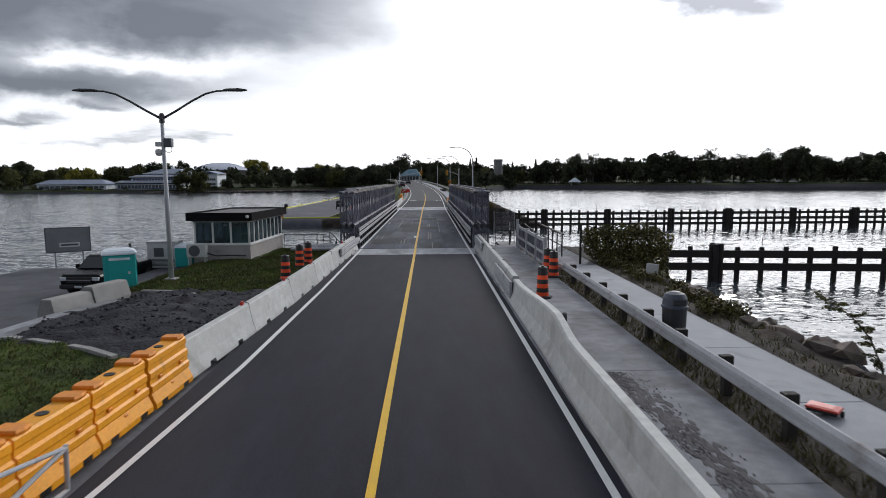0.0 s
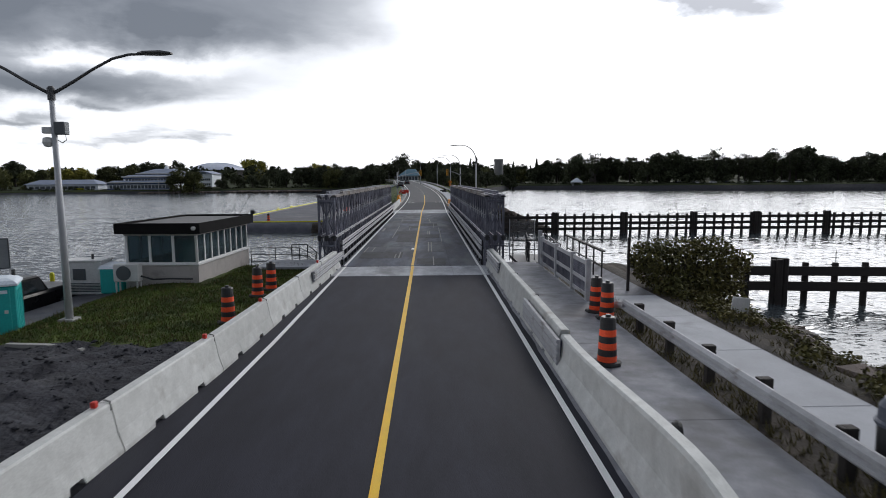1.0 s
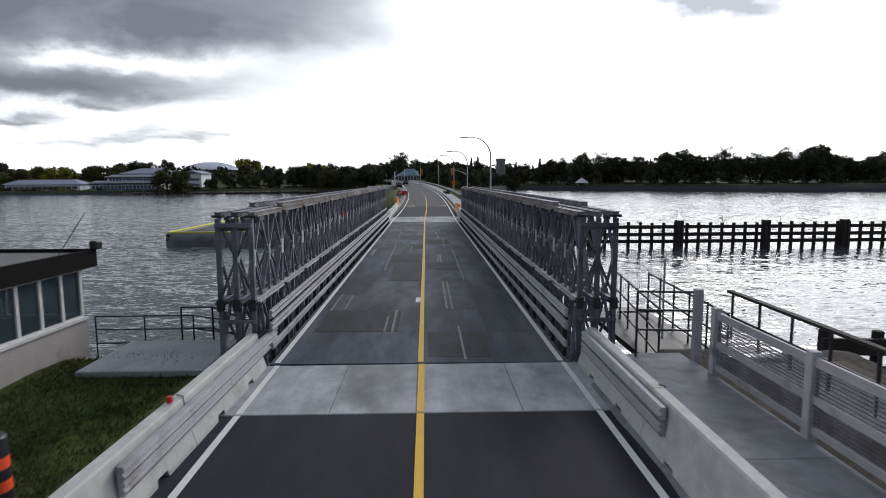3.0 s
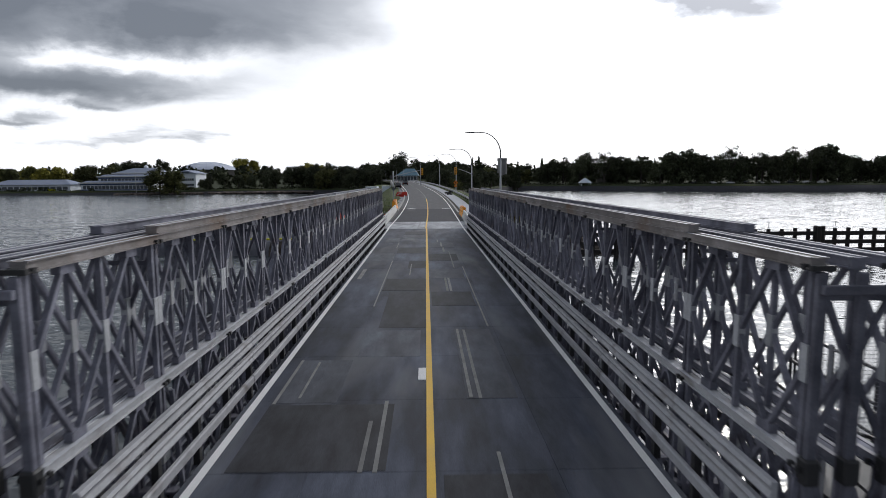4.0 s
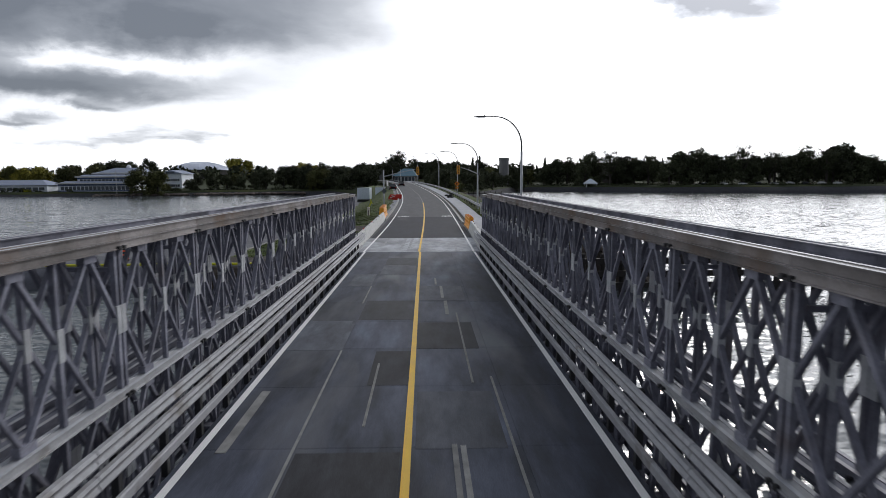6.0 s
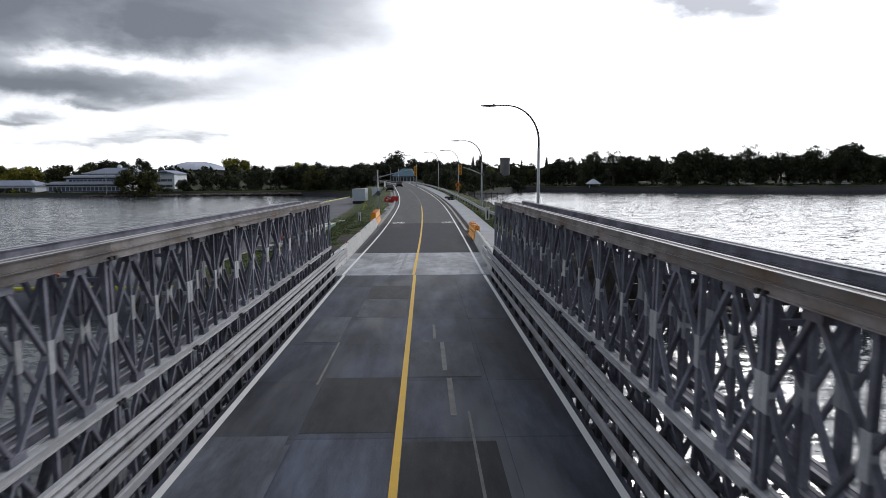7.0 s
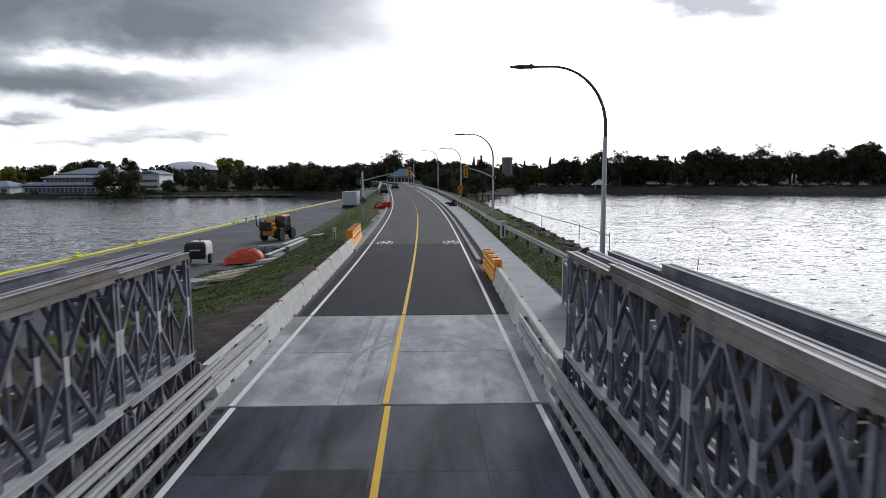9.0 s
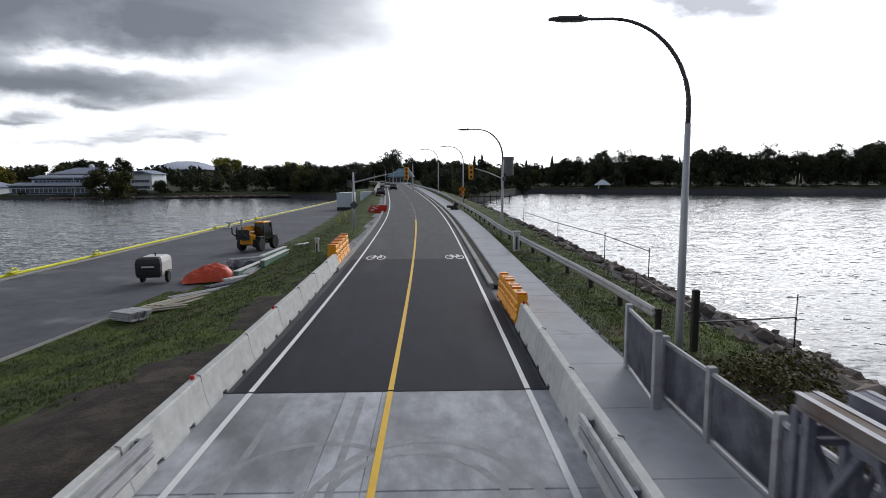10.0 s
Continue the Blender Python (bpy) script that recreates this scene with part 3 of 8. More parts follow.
def near_height(x, y):
    g = 0.0
    left = smooth(-9.5, -12.5, x)
    g -= 0.42 * left
    g -= 0.65 * smooth(-12.9, -14.6, x)
    mound = math.exp(-((x + 7.6) / 2.0) ** 2 - ((y - 17.0) / 3.2) ** 2) * 0.35 + math.exp(-((x + 9.0) / 2.6) ** 2 - ((y - 15.5) / 2.0) ** 2) * 0.12
    rough = 0.0
    if x < -4.4:
        rough = 0.05 * fbm(x, y, 0.7)
        if 13.5 < y < 21.5 and x > -11.5:
            rough += 0.16 * fbm(x, y, 1.6, 5.0)
    g += mound + rough * (1 - left * 0.8)
    if -4.45 < x < 8.75:
        g = -0.16 if x < 5.6 or x > 7.0 else 0.05 + 0.025 * fbm(x, y, 1.1, 2.0)
    g -= 2.9 * smooth(8.9, 16.5, x) * (1 - 0.0) + (0.35 * fbm(x, y, 0.45, 9.0) if 9.6 < x < 17 else 0)
    g -= 3.2 * smooth(-22.5 - 0.06 * (37 - y), -25.5 - 0.06 * (37 - y), x)
    if y > 35.2:
        g -= 3.6 * smooth(35.2, 36.2, y)
    return g


def near_kind(x, y):
    j = 0.8 * fbm(x, y, 0.5, 3.0)
    if x > 8.75:
        return 3 if x + j < 11.0 else 2
    if x > -4.45:
        return 3 if 5.5 < x < 7.1 else 4
    if x + 0.3 * j < -11.3 + 0.12 * max(0, 20 - y) * 0:
        return 1 if x > -23 else 2
    if 13.9 - 0.35 * (x + 8.5) * 0.9 + j * 0.3 < y < 21.4 + 0.8 * j:
        return 2
    return 0


structure("ground", field(-30, 20, -50, 36.5, (0.25, 0.25), near_height, near_kind), ["grass", "lot", "gravel", "dirt", "concrete_walk"], "patchy grass, dark gravel and asphalt lot beside the approach road", True)
settle(NEAR)


def far_height(x, y):
    u = x - xc(y)
    z = zr(y)
    g = z - 0.14
    if u < -4.9:
        g = z - 0.02 + (-1.35 - z) * smooth(-6.0, -12.6, u) + 0.06 * fbm(x, y, 0.6, 2.0) * smooth(-5, -6, u) * smooth(-13.5, -12, u)
        if y > 200:
            g += (z - 0.4 - g) * smooth(200, 250, y) * smooth(-16, -12, u)
    if u > 6.3:
        g = z + 0.08 + 0.05 * fbm(x, y, 0.7, 4.0) - 2.95 * smooth(9.6, 18.5, u) - 2.2 * smooth(17.5, 24, u) - (z - 0.05) * smooth(8, 18.5, u) + (0.32 * fbm(x, y, 0.5, 8.0) if 10.8 < u < 20 else 0)
    if y < 85.4 and (u < -4.9 or u > 6.7):
        g -= 0.0
    if y < 80:
        g -= 4.0 * smooth(80, 78.5, y)
    if x < -27.2:
        g = -6.0
    return g


def far_kind(x, y):
    u = x - xc(y)
    j = fbm(x, y, 0.4, 6.0)
    if u < (-14.35 if y < 106 else -13.2) + (0.1 if y < 106 else 0.4) * j:
        return 1
    if u < -4.9:
        return 3 if (u > -5.5 + 1.4 * j - 0.22 * max(0, 92 - y) and y < 118) or (y < 86 + 2 * j) else 0
    if u < 6.25:
        return 4
    if y < 87.5 + 2.0 * j:
        return 3
    if u < 10.6 + 0.7 * j:
        return 0
    return 2


structure("causeway", field(-27.6, 26, 78, 250, (0.4, 0.8), far_height, far_kind), ["grass", "quay_asphalt", "gravel", "dirt", "concrete_walk"], "grassy causeway with an asphalt quay carrying the road across", True)
qw = Mesh().box((-27.75, 81.3, -4.5), (-27.1, 262, -1.30), 0, 0.05).box((-27.1, 81.0, -4.5), (-5.2, 81.9, -1.28), 0, 0.04)
for y in range(82, 262, 6):
    qw.box((-27.86, y, -4.5), (-27.72, y + 0.35, -1.55), 0)
structure("quay_wall", qw, "concrete_old", "weathered concrete quay wall standing in the harbour")
fw = Mesh()
for x in np.arange(-27.0, -5.6, 1.6):
    fw.box((x, 80.72, -4.0), (x + 0.3, 81.0, -1.4))
fw.box((-27.4, 80.76, -2.1), (-5.4, 80.96, -1.8)).box((-27.4, 80.76, -1.65), (-5.4, 80.96, -1.38))
structure("fender_trim", fw, "timber", "dark timber fenders along the end of the quay")
qe = Mesh().box((-27.6, 81.4, -1.30), (-27.38, 260, -1.12), 0, 0.05).box((-27.2, 81.05, -1.28), (-8.0, 81.25, -1.12), 0, 0.05)
ed = Mesh().sweep([(-0.03, -0.3), (0.03, -0.3), (0.03, 0.02), (-0.03, 0.02)], [(-14.7, 88.0, -1.29), (-14.42, 92.8, -1.28), (-14.12, 98.3, -1.28), (-13.9, 101.0, -1.28)])
structure("edging", ed, "concrete_old", "narrow pale concrete edging between quay and grass")
structure("quay_kerb", qe, "hi_yellow", "bright yellow painted kerb along the quay edge")
settle(FAR)

ab = Mesh().box((-5.4, 34.6, -4.5), (9.2, 35.2, -0.16), 0, 0.04).box((-12.0, 36.0, -4.5), (-4.3, 36.6, -0.35), 0, 0.04)
structure("abutment_wall", ab, "concrete_old", "concrete bridge abutment above the water")
settle(NEAR)
ab = Mesh().box((-5.6, 77.0, -4.5), (7.4, 78.4, -0.16), 0, 0.04)
structure("abutment_wall", ab, "concrete_old", "concrete bridge abutment at the causeway")

SHORE = [(-900, 250), (-420, 275), (-215, 300), (-150, 306), (-125, 314), (-100, 322), (-70, 330), (-48, 322), (-36, 296), (-28, 280), (-26.5, 245), (9, 245), (13, 268), (26, 312), (40, 370), (57, 425), (110, 395), (184, 369), (282, 372), (420, 355), (900, 330)]


def shore_height(x, t):
    """t metres inland from the waterline."""
    rise = -3.2 + min(0.0, t) + 3.0 * smooth(0, 6, t) + 1.3 * smooth(6, 40, t) + 10.0 * smooth(60, 500, t)
    return rise + (0.35 * fbm(x, t, 0.12) if t > 1 else 0)


sm = Mesh()
xs = sorted(set([r[0] for r in SHORE] + list(range(-900, 901, 12))))
ts = [-5, 0, 2, 4, 6, 12, 20, 40, 70, 120, 200, 320, 520, 900, 2200]
for x in xs:
    for t in ts:
        sm.v.append((x * (1 + t / 900), lerp(SHORE, x) + t, shore_height(x, t)))
for i in range(len(xs) - 1):
    for j in range(len(ts) - 1):
        a = i * len(ts) + j
        sm.f.append((a, a + len(ts), a + len(ts) + 1, a + 1))
        sm.k.append(1 if j < 3 else 0)
structure("shore_ground", sm, ["shore_grass", "gravel"], "far wooded shore with a grassy park edge", True)
settle(FAR)

# ---- road ----
structure("road", ribbon(Mesh(), -3.75, 3.75, -50, 31.68, 0.0, 8, thick=0.12), "asphalt", "new dark asphalt approach road")
settle(NEAR)
structure("road_far", ribbon(Mesh(), -3.95, 3.75, 85.6, 420, 0.0, 3, thick=0.12), "asphalt_far", "older grey asphalt road curving over the causeway")
structure("road_new", ribbon(Mesh(), -3.75, 3.70, 85.62, 108, 0.006, 4, thick=0.03), "asphalt", "fresh dark asphalt stretch beyond the bridge")
settle(FAR)


def slab(name, x0, x1, y0, y1, z1, parent=None, mat="concrete_slab"):
    return part(name, Mesh().box((x0, y0, z1 - 0.2), (x1, y1, z1), 0, 0.012), mat, parent)


approach = structure("approach_slab", Mesh().box((-3.75, 31.69, -0.3), (3.75, 34.46, -0.02)), "concrete_slab", "pale concrete slab before the bridge deck")
for x0, x1 in ((-3.74, -1.50), (-1.49, 0.02), (0.03, 1.9), (1.91, 3.74)):
    slab("panel", x0, x1, 31.70, 34.44, 0.002, approach)
settle(NEAR)
approach = structure("approach_slab", Mesh().box((-3.95, 77.05, -0.3), (3.95, 85.58, -0.02)), "concrete_slab", "pale concrete slabs at the end of the bridge deck")
for y0, y1 in ((77.08, 81.03), (81.05, 85.56)):
    for x0, x1 in ((-3.94, -1.05), (-1.04, -0.18), (-0.17, 3.94)):
        slab("panel", x0, x1, y0, y1, 0.002, approach)
settle(FAR)

# painted lines: the left edge line flares away from the centre on the approach
LEFT_EDGE = [(-50, -6.0), (0, -4.0), (4, -3.72), (7.2, -3.45), (12.5, -3.17), (21.5, -3.04), (35, -3.04)]
ln, yl = Mesh(), Mesh()
ys = [*np.arange(-50, 31.5, 1.25), 31.66]
for spans in ([*zip(ys, ys[1:])], [(31.72, 34.42)]):
    for a, c in spans:
        for mesh, xa, xb, hw in ((ln, lerp(LEFT_EDGE, a), lerp(LEFT_EDGE, c), 0.058), (ln, 3.265 - 0.0012 * a, 3.265 - 0.0012 * c, 0.058), (yl, 0.14 - 0.0011 * a, 0.14 - 0.0011 * c, 0.065)):
            z = 0.014 if mesh is ln else 0.016
            mesh.face([(xa - hw, a, z), (xa + hw, a, z), (xb + hw, c, z), (xb - hw, c, z)])
structure("edge_line", ln, "white_paint", "white painted edge lines")
structure("centre_line", yl, "yellow_paint", "yellow painted centre line")
settle(NEAR)
ln, yl = Mesh(), Mesh()
for x in (-3.3, 3.3):
    ribbon(ln, x - 0.065, x + 0.065, 33.20, 79.5, 0.014, 6)
ribbon(yl, -0.045, 0.085, 33.20, 79.5, 0.016, 4)
structure("edge_line", ln, "white_paint", "white painted edge lines")
structure("centre_line", yl, "yellow_paint", "yellow painted centre line")
settle(SPAN)
ln, yl = Mesh(), Mesh()
for y0, y1, z in ((77.1, 85.55, 0.014), (85.64, 108, 0.016), (108, 330, 0.012)):
    for x in (-3.3, 3.3):
        ribbon(ln, x - 0.066, x + 0.066, y0, y1, z, 3)
for y0, y1 in ((77.1, 85.55), (85.64, 137)):
    ribbon(yl, -0.045, 0.085, y0, y1, 0.018, 4)
structure("edge_line", ln, "white_paint", "white painted edge lines")
structure("centre_line", yl, "yellow_paint", "yellow painted centre line")
ln = Mesh()
for y in np.arange(138, 300, 6.0):
    ribbon(ln, 0.0, 0.10, y, y + 4.2, 0.012, 2)
structure("centre_line", ln, "mark", "worn pale centre dashes")

# bicycle symbols
for side in (-1, 1):
    sy = Mesh()
    cx, cy = (-2.45 if side < 0 else 2.45), 108.6
    z = zr(cy) + 0.016
    for off in (-0.33, 0.33):
        for j in range(12):
            a, c = 2 * math.pi * j / 12, 2 * math.pi * (j + 1) / 12
            sy.face([(cx + off + 0.20 * math.cos(a), cy + 0.75 * math.sin(a), z), (cx + off + 0.20 * math.cos(c), cy + 0.75 * math.sin(c), z), (cx + off + 0.27 * math.cos(c), cy + 0.98 * math.sin(c), z), (cx + off + 0.27 * math.cos(a), cy + 0.98 * math.sin(a), z)])
    for p, q in (((-0.33, 0), (0, 0.3)), ((0, 0.3), (0.33, 0)), ((-0.15, 1.5), (0.22, 1.3)), ((-0.2, 1.2), (0.0, 0.3)), ((0.2, 1.3), (0.33, 0)), ((-0.5, 2.4), (0.5, 2.4))):
        dxx, dyy = q[0] - p[0], q[1] - p[1]
        n_ = math.hypot(dxx, dyy)
        ox, oy = -dyy / n_ * 0.045, dxx / n_ * 0.1
        sy.face([(cx + p[0] + ox, cy + p[1] + oy, z + 0.002), (cx + q[0] + ox, cy + q[1] + oy, z + 0.002), (cx + q[0] - ox, cy + q[1] - oy, z + 0.002), (cx + p[0] - ox, cy + p[1] - oy, z + 0.002)])
    structure("bicycle_mark", sy, "white_paint", "white painted bicycle symbol on the road")
settle(FAR)

# sidewalks with their slabs
WALK_EDGE = 5.93


def quad_slab(y0, y1, z1, x0=4.35, gap=0.008):
    lo = hi = WALK_EDGE
    return Mesh().solid([(x0, y0 + gap, 0.0), (lo, y0 + gap, 0.0), (hi, y1 - gap, 0.0), (x0, y1 - gap, 0.0)], [(x0, y0 + gap, z1), (lo, y0 + gap, z1), (hi, y1 - gap, z1), (x0, y1 - gap, z1)])


wm = Mesh()
for y0, y1 in ((-50, -1), (-1, 6), (6, 13), (13, 21), (21, 34.6)):
    wm.solid([(3.72, y0, -0.3), (WALK_EDGE - 0.02, y0, -0.3), (WALK_EDGE - 0.02, y1, -0.3), (3.72, y1, -0.3)], [(3.72, y0, 0.13), (WALK_EDGE - 0.02, y0, 0.13), (WALK_EDGE - 0.02, y1, 0.13), (3.72, y1, 0.13)])
walk_near = structure("pavement", wm, "concrete_walk", "stained concrete sidewalk beside the approach barrier")
y = -20.0
while y < 34:
    part("slab", quad_slab(y, min(y + 4.5, 34.55), 0.15), "concrete_walk", walk_near)
    y += 4.5
path_near = structure("pavement", Mesh().box((6.95, -50, -0.3), (8.55, 26.5, 0.08)), "concrete_path", "pale concrete path behind the guard rail")
for i in range(12):
    y = -14 + i * 3.4
    part("slab", Mesh().box((6.97, y + 0.01, 0.0), (8.53, min(y + 3.39, 26.45), 0.10), 0, 0.01), "concrete_path", path_near)
settle(NEAR)
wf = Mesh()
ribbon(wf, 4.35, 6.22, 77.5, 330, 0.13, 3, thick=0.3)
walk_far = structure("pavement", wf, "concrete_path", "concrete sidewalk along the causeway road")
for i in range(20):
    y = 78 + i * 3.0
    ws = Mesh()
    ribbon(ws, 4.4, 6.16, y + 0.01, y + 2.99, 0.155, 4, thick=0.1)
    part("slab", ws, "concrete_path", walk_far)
kb = Mesh()
ribbon(kb, 3.72, 3.95, 99, 330, 0.14, 3, thick=0.3)
ribbon(kb, -4.2, -3.95, 104, 330, 0.14, 3, thick=0.3)
structure("kerb", kb, "concrete_old", "low concrete kerbs of the causeway road")
vg = Mesh()
ribbon(vg, 3.95, 4.36, 99, 330, 0.05, 3, thick=0.2)
structure("verge", vg, "dirt", "dirty strip between kerb and sidewalk")
settle(FAR)


kb = Mesh()
kp = [(-10.6, 14.95), (-9.4, 14.5), (-8.2, 14.05), (-7.0, 13.5), (-6.2, 13.1)]
kb.sweep([(-0.08, -0.2), (0.08, -0.2), (0.08, 0.02), (-0.08, 0.02)], [(x, y, near_height(x, y) + 0.06) for x, y in kp])
structure("lot_kerb", kb, "concrete_old", "broken concrete kerb between grass and dug ground")
kb = Mesh()
kb.sweep([(-0.22, -0.2), (0.22, -0.2), (0.20, 0.03), (-0.22, 0.02)], [(x, y, near_height(x, y) + 0.05) for x, y in ((-10.2, 13.6), (-10.0, 14.9), (-9.69, 16.6), (-9.35, 19.2))])
structure("lot_kerb", kb, "concrete_slab", "pale broken kerb strip along the lot")
kb = Mesh()
kb.sweep([(-0.07, -0.2), (0.07, -0.2), (0.07, 0.02), (-0.07, 0.02)], [(x, y, near_height(x, y) + 0.03) for x, y in ((-9.5, 21.3), (-8.5, 21.2), (-7.5, 21.0))])
structure("lot_kerb", kb, "concrete_old", "sunken pale kerb at the edge of the lawn")
settle(NEAR)
# dark tyre arcs on the slabs
ta = Mesh()
for cx, cy, r0, a0, a1, w_ in ((0.9, 79.4, 2.0, 20, 170, 0.16), (0.75, 79.6, 1.6, 15, 150, 0.12), (-1.0, 79.0, 2.2, 60, 150, 0.10), (2.3, 78.6, 1.1, 30, 130, 0.10)):
    n_ = 22
    for i in range(n_):
        p, q = radians(a0 + (a1 - a0) * i / n_), radians(a0 + (a1 - a0) * (i + 1) / n_)
        ta.face([(cx + r0 * math.cos(p), cy + 1.7 * r0 * math.sin(p), 0.006), (cx + r0 * math.cos(q), cy + 1.7 * r0 * math.sin(q), 0.006), (cx + (r0 + w_) * math.cos(q), cy + 1.7 * (r0 + w_) * math.sin(q), 0.006), (cx + (r0 + w_) * math.cos(p), cy + 1.7 * (r0 + w_) * math.sin(p), 0.006)])
for x, y0, y1 in ((-1.25, 78.2, 84.8), (-0.75, 77.6, 85.2), (-2.5, 80.5, 85.4), (2.2, 77.4, 81.0)):
    ta.face([(x, y0, 0.0062), (x + 0.13, y0, 0.0062), (x + 0.22, y1, 0.0062), (x + 0.06, y1, 0.0062)])
structure("tyre_mark", ta, "tyre_trace", "dark curved tyre traces on the concrete slabs")
settle(FAR)


# ---- concrete barriers ----
JERSEY = [(-0.27, 0.0), (0.27, 0.0), (0.265, 0.07), (0.185, 0.33), (0.105, 0.79), (0.08, 0.82), (-0.08, 0.82), (-0.105, 0.79), (-0.185, 0.33), (-0.265, 0.07)]


def jersey_mesh(length, notch=True):
    m = Mesh()
    h = length / 2
    if not notch:
        return m.prism(JERSEY, -h, h).data("barrier", ["concrete_barrier"])
    cut = [(x, max(z, 0.10)) for x, z in JERSEY]
    cut[0], cut[1], cut[2], cut[9] = (-0.25, 0.10), (0.25, 0.10), (0.24, 0.13), (-0.24, 0.13)
    ys = [(-h, 0), (-h * 0.52, 0), (-h * 0.50, 1), (-h * 0.36, 1), (-h * 0.34, 0), (h * 0.34, 0), (h * 0.36, 1), (h * 0.50, 1), (h * 0.52, 0), (h, 0)]
    return m.rings([[(x, y, z) for x, z in (cut if c else JERSEY)] for y, c in ys]).data("barrier", ["concrete_barrier"])


JM = jersey_mesh(3.74)


def barrier_row(ya, yb, xa, xb, step, group, label, z=0.0, reflect=(), tall=1.0):
    n = int(round((yb - ya) / step))
    for i in range(n):
        t = (i + 0.5) / n
        y = ya + (yb - ya) * t
        x = xa + (xb - xa) * t
        yaw = -math.degrees(math.atan2(xb - xa, yb - ya))
        ob = new("concrete_barrier")
        ob.matrix_basis = pose(x, y, z if z else zr(y), 0, 0, yaw + (0.25 if i % 2 else -0.25)) @ Matrix.Diagonal((1, (yb - ya) / n / 3.76, tall, 1))
        tagged(ob, label, "barrier", group)
        part("body", JM, "concrete_barrier", ob)
        lp = Mesh().tube([(0.02, 1.80, 0.6), (0.12, 1.86, 0.72), (0.10, 1.88, 0.84), (0.0, 1.88, 0.87)], 0.012, 6)
        part("loop", lp, "steel_dark", ob)
        if i in reflect:
            part("reflector", Mesh().box((-0.04, 1.62, 0.83), (0.04, 1.70, 0.93), 0, 0.01), "red", ob, "small red reflector")


barrier_row(11.75, 19.27, -4.20, -3.80, 3.76, "barriers along the approach road", "pale concrete jersey barrier standing on the road edge", 0, (0, 1), 0.94)
barrier_row(19.27, 34.3, -3.80, -3.50, 3.76, "barriers along the approach road", "pale concrete jersey barrier standing on the road edge", 0, (0, 2), 0.94)
barrier_row(19.25, 34.3, 3.78, 3.80, 3.76, "barriers beside the sidewalk", "stained concrete jersey barrier between road and sidewalk")
settle(NEAR)
barrier_row(77.6, 105.4, -4.02, -4.45, 3.5, "barriers beyond the bridge", "pale concrete jersey barrier with lifting loop", 0, (1, 3), 0.94)
barrier_row(77.6, 91.6, 3.98, 4.12, 3.5, "barriers beyond the bridge", "pale concrete jersey barrier beside the sidewalk", 0, (3,))
settle(FAR)

PARAPET = [(-0.25, 0.0), (0.20, 0.0), (0.20, 0.10), (0.13, 0.79), (0.10, 0.84), (-0.05, 0.84), (-0.085, 0.80), (-0.125, 0.36), (-0.25, 0.09)]
pm = Mesh()
rg = []
for y in stretch_of(-20, 19.2, 0.5):
    s = smooth(11.0, 13.1, y)
    rg.append([(3.71 + x + 0.04 * s, y, z * (1.0 + 0.24 * s - 0.36 * smooth(12.6, 18.6, y))) for x, z in PARAPET])
pm.rings(rg)
ap = Mesh()
for y in stretch_of(-20, 33, 0.6):
    ap.v += [(3.44 + 0.05 * fbm(3.0, y, 0.9, 4.0), y, 0.005), (3.56, y, 0.05), (3.75, y, 0.06)]
for i in range(len(ap.v) // 3 - 1):
    for k_ in (0, 1):
        ap.f.append((3 * i + k_, 3 * i + k_ + 1, 3 * i + k_ + 4, 3 * i + k_ + 3))
        ap.k.append(0)
structure("wall_apron", ap, "concrete_walk", "rough mortar apron along the foot of the wall")
wallp = thing("parapet_wall", "long cast concrete parapet wall between road and sidewalk", "wall")
part("body", pm, "concrete_barrier", wallp)

# steel beams bolted to the barriers at the bridge ends
def beam_guard(side, x, y0, y1, zs, label, dx=0.0):
    g = thing("steel_guard_rail", label, "guard rail")
    for z in zs:
        prof = [(-0.02, -0.095), (0.05, -0.095), (0.075, -0.04), (0.03, 0.0), (0.075, 0.04), (0.05, 0.095), (-0.02, 0.095)]
        part("beam", Mesh().prism([(x - side * o, z + q) for o, q in prof], y0, y1, 0, dx), "galv_light", g)
    for y in (y0 + 0.15, (y0 + y1) / 2, y1 - 0.15):
        part("bolt_plate", Mesh().box((min(x, x + side * 0.16), y - 0.05, zs[0] - 0.05), (max(x, x + side * 0.16), y + 0.05, zs[-1] + 0.05)), "galv", g)


beam_guard(1, 3.57, 18.9, 23.3, (0.24, 0.42, 0.60), "galvanised steel beams bolted across a gap in the barrier")
beam_guard(1, 3.60, 29.8, 34.1, (0.46, 0.70), "galvanised steel beams linking barrier and bridge")
beam_guard(-1, -3.40, 28.5, 35.2, (0.42, 0.60), "galvanised steel beams linking barrier and bridge", 0.12)
settle(NEAR)
beam_guard(1, 3.72, 77.1, 82.2, (0.46, 0.70), "galvanised steel beams at the bridge end")
beam_guard(-1, -3.76, 77.1, 81.6, (0.46, 0.70), "galvanised steel beams at the bridge end")
settle(FAR)


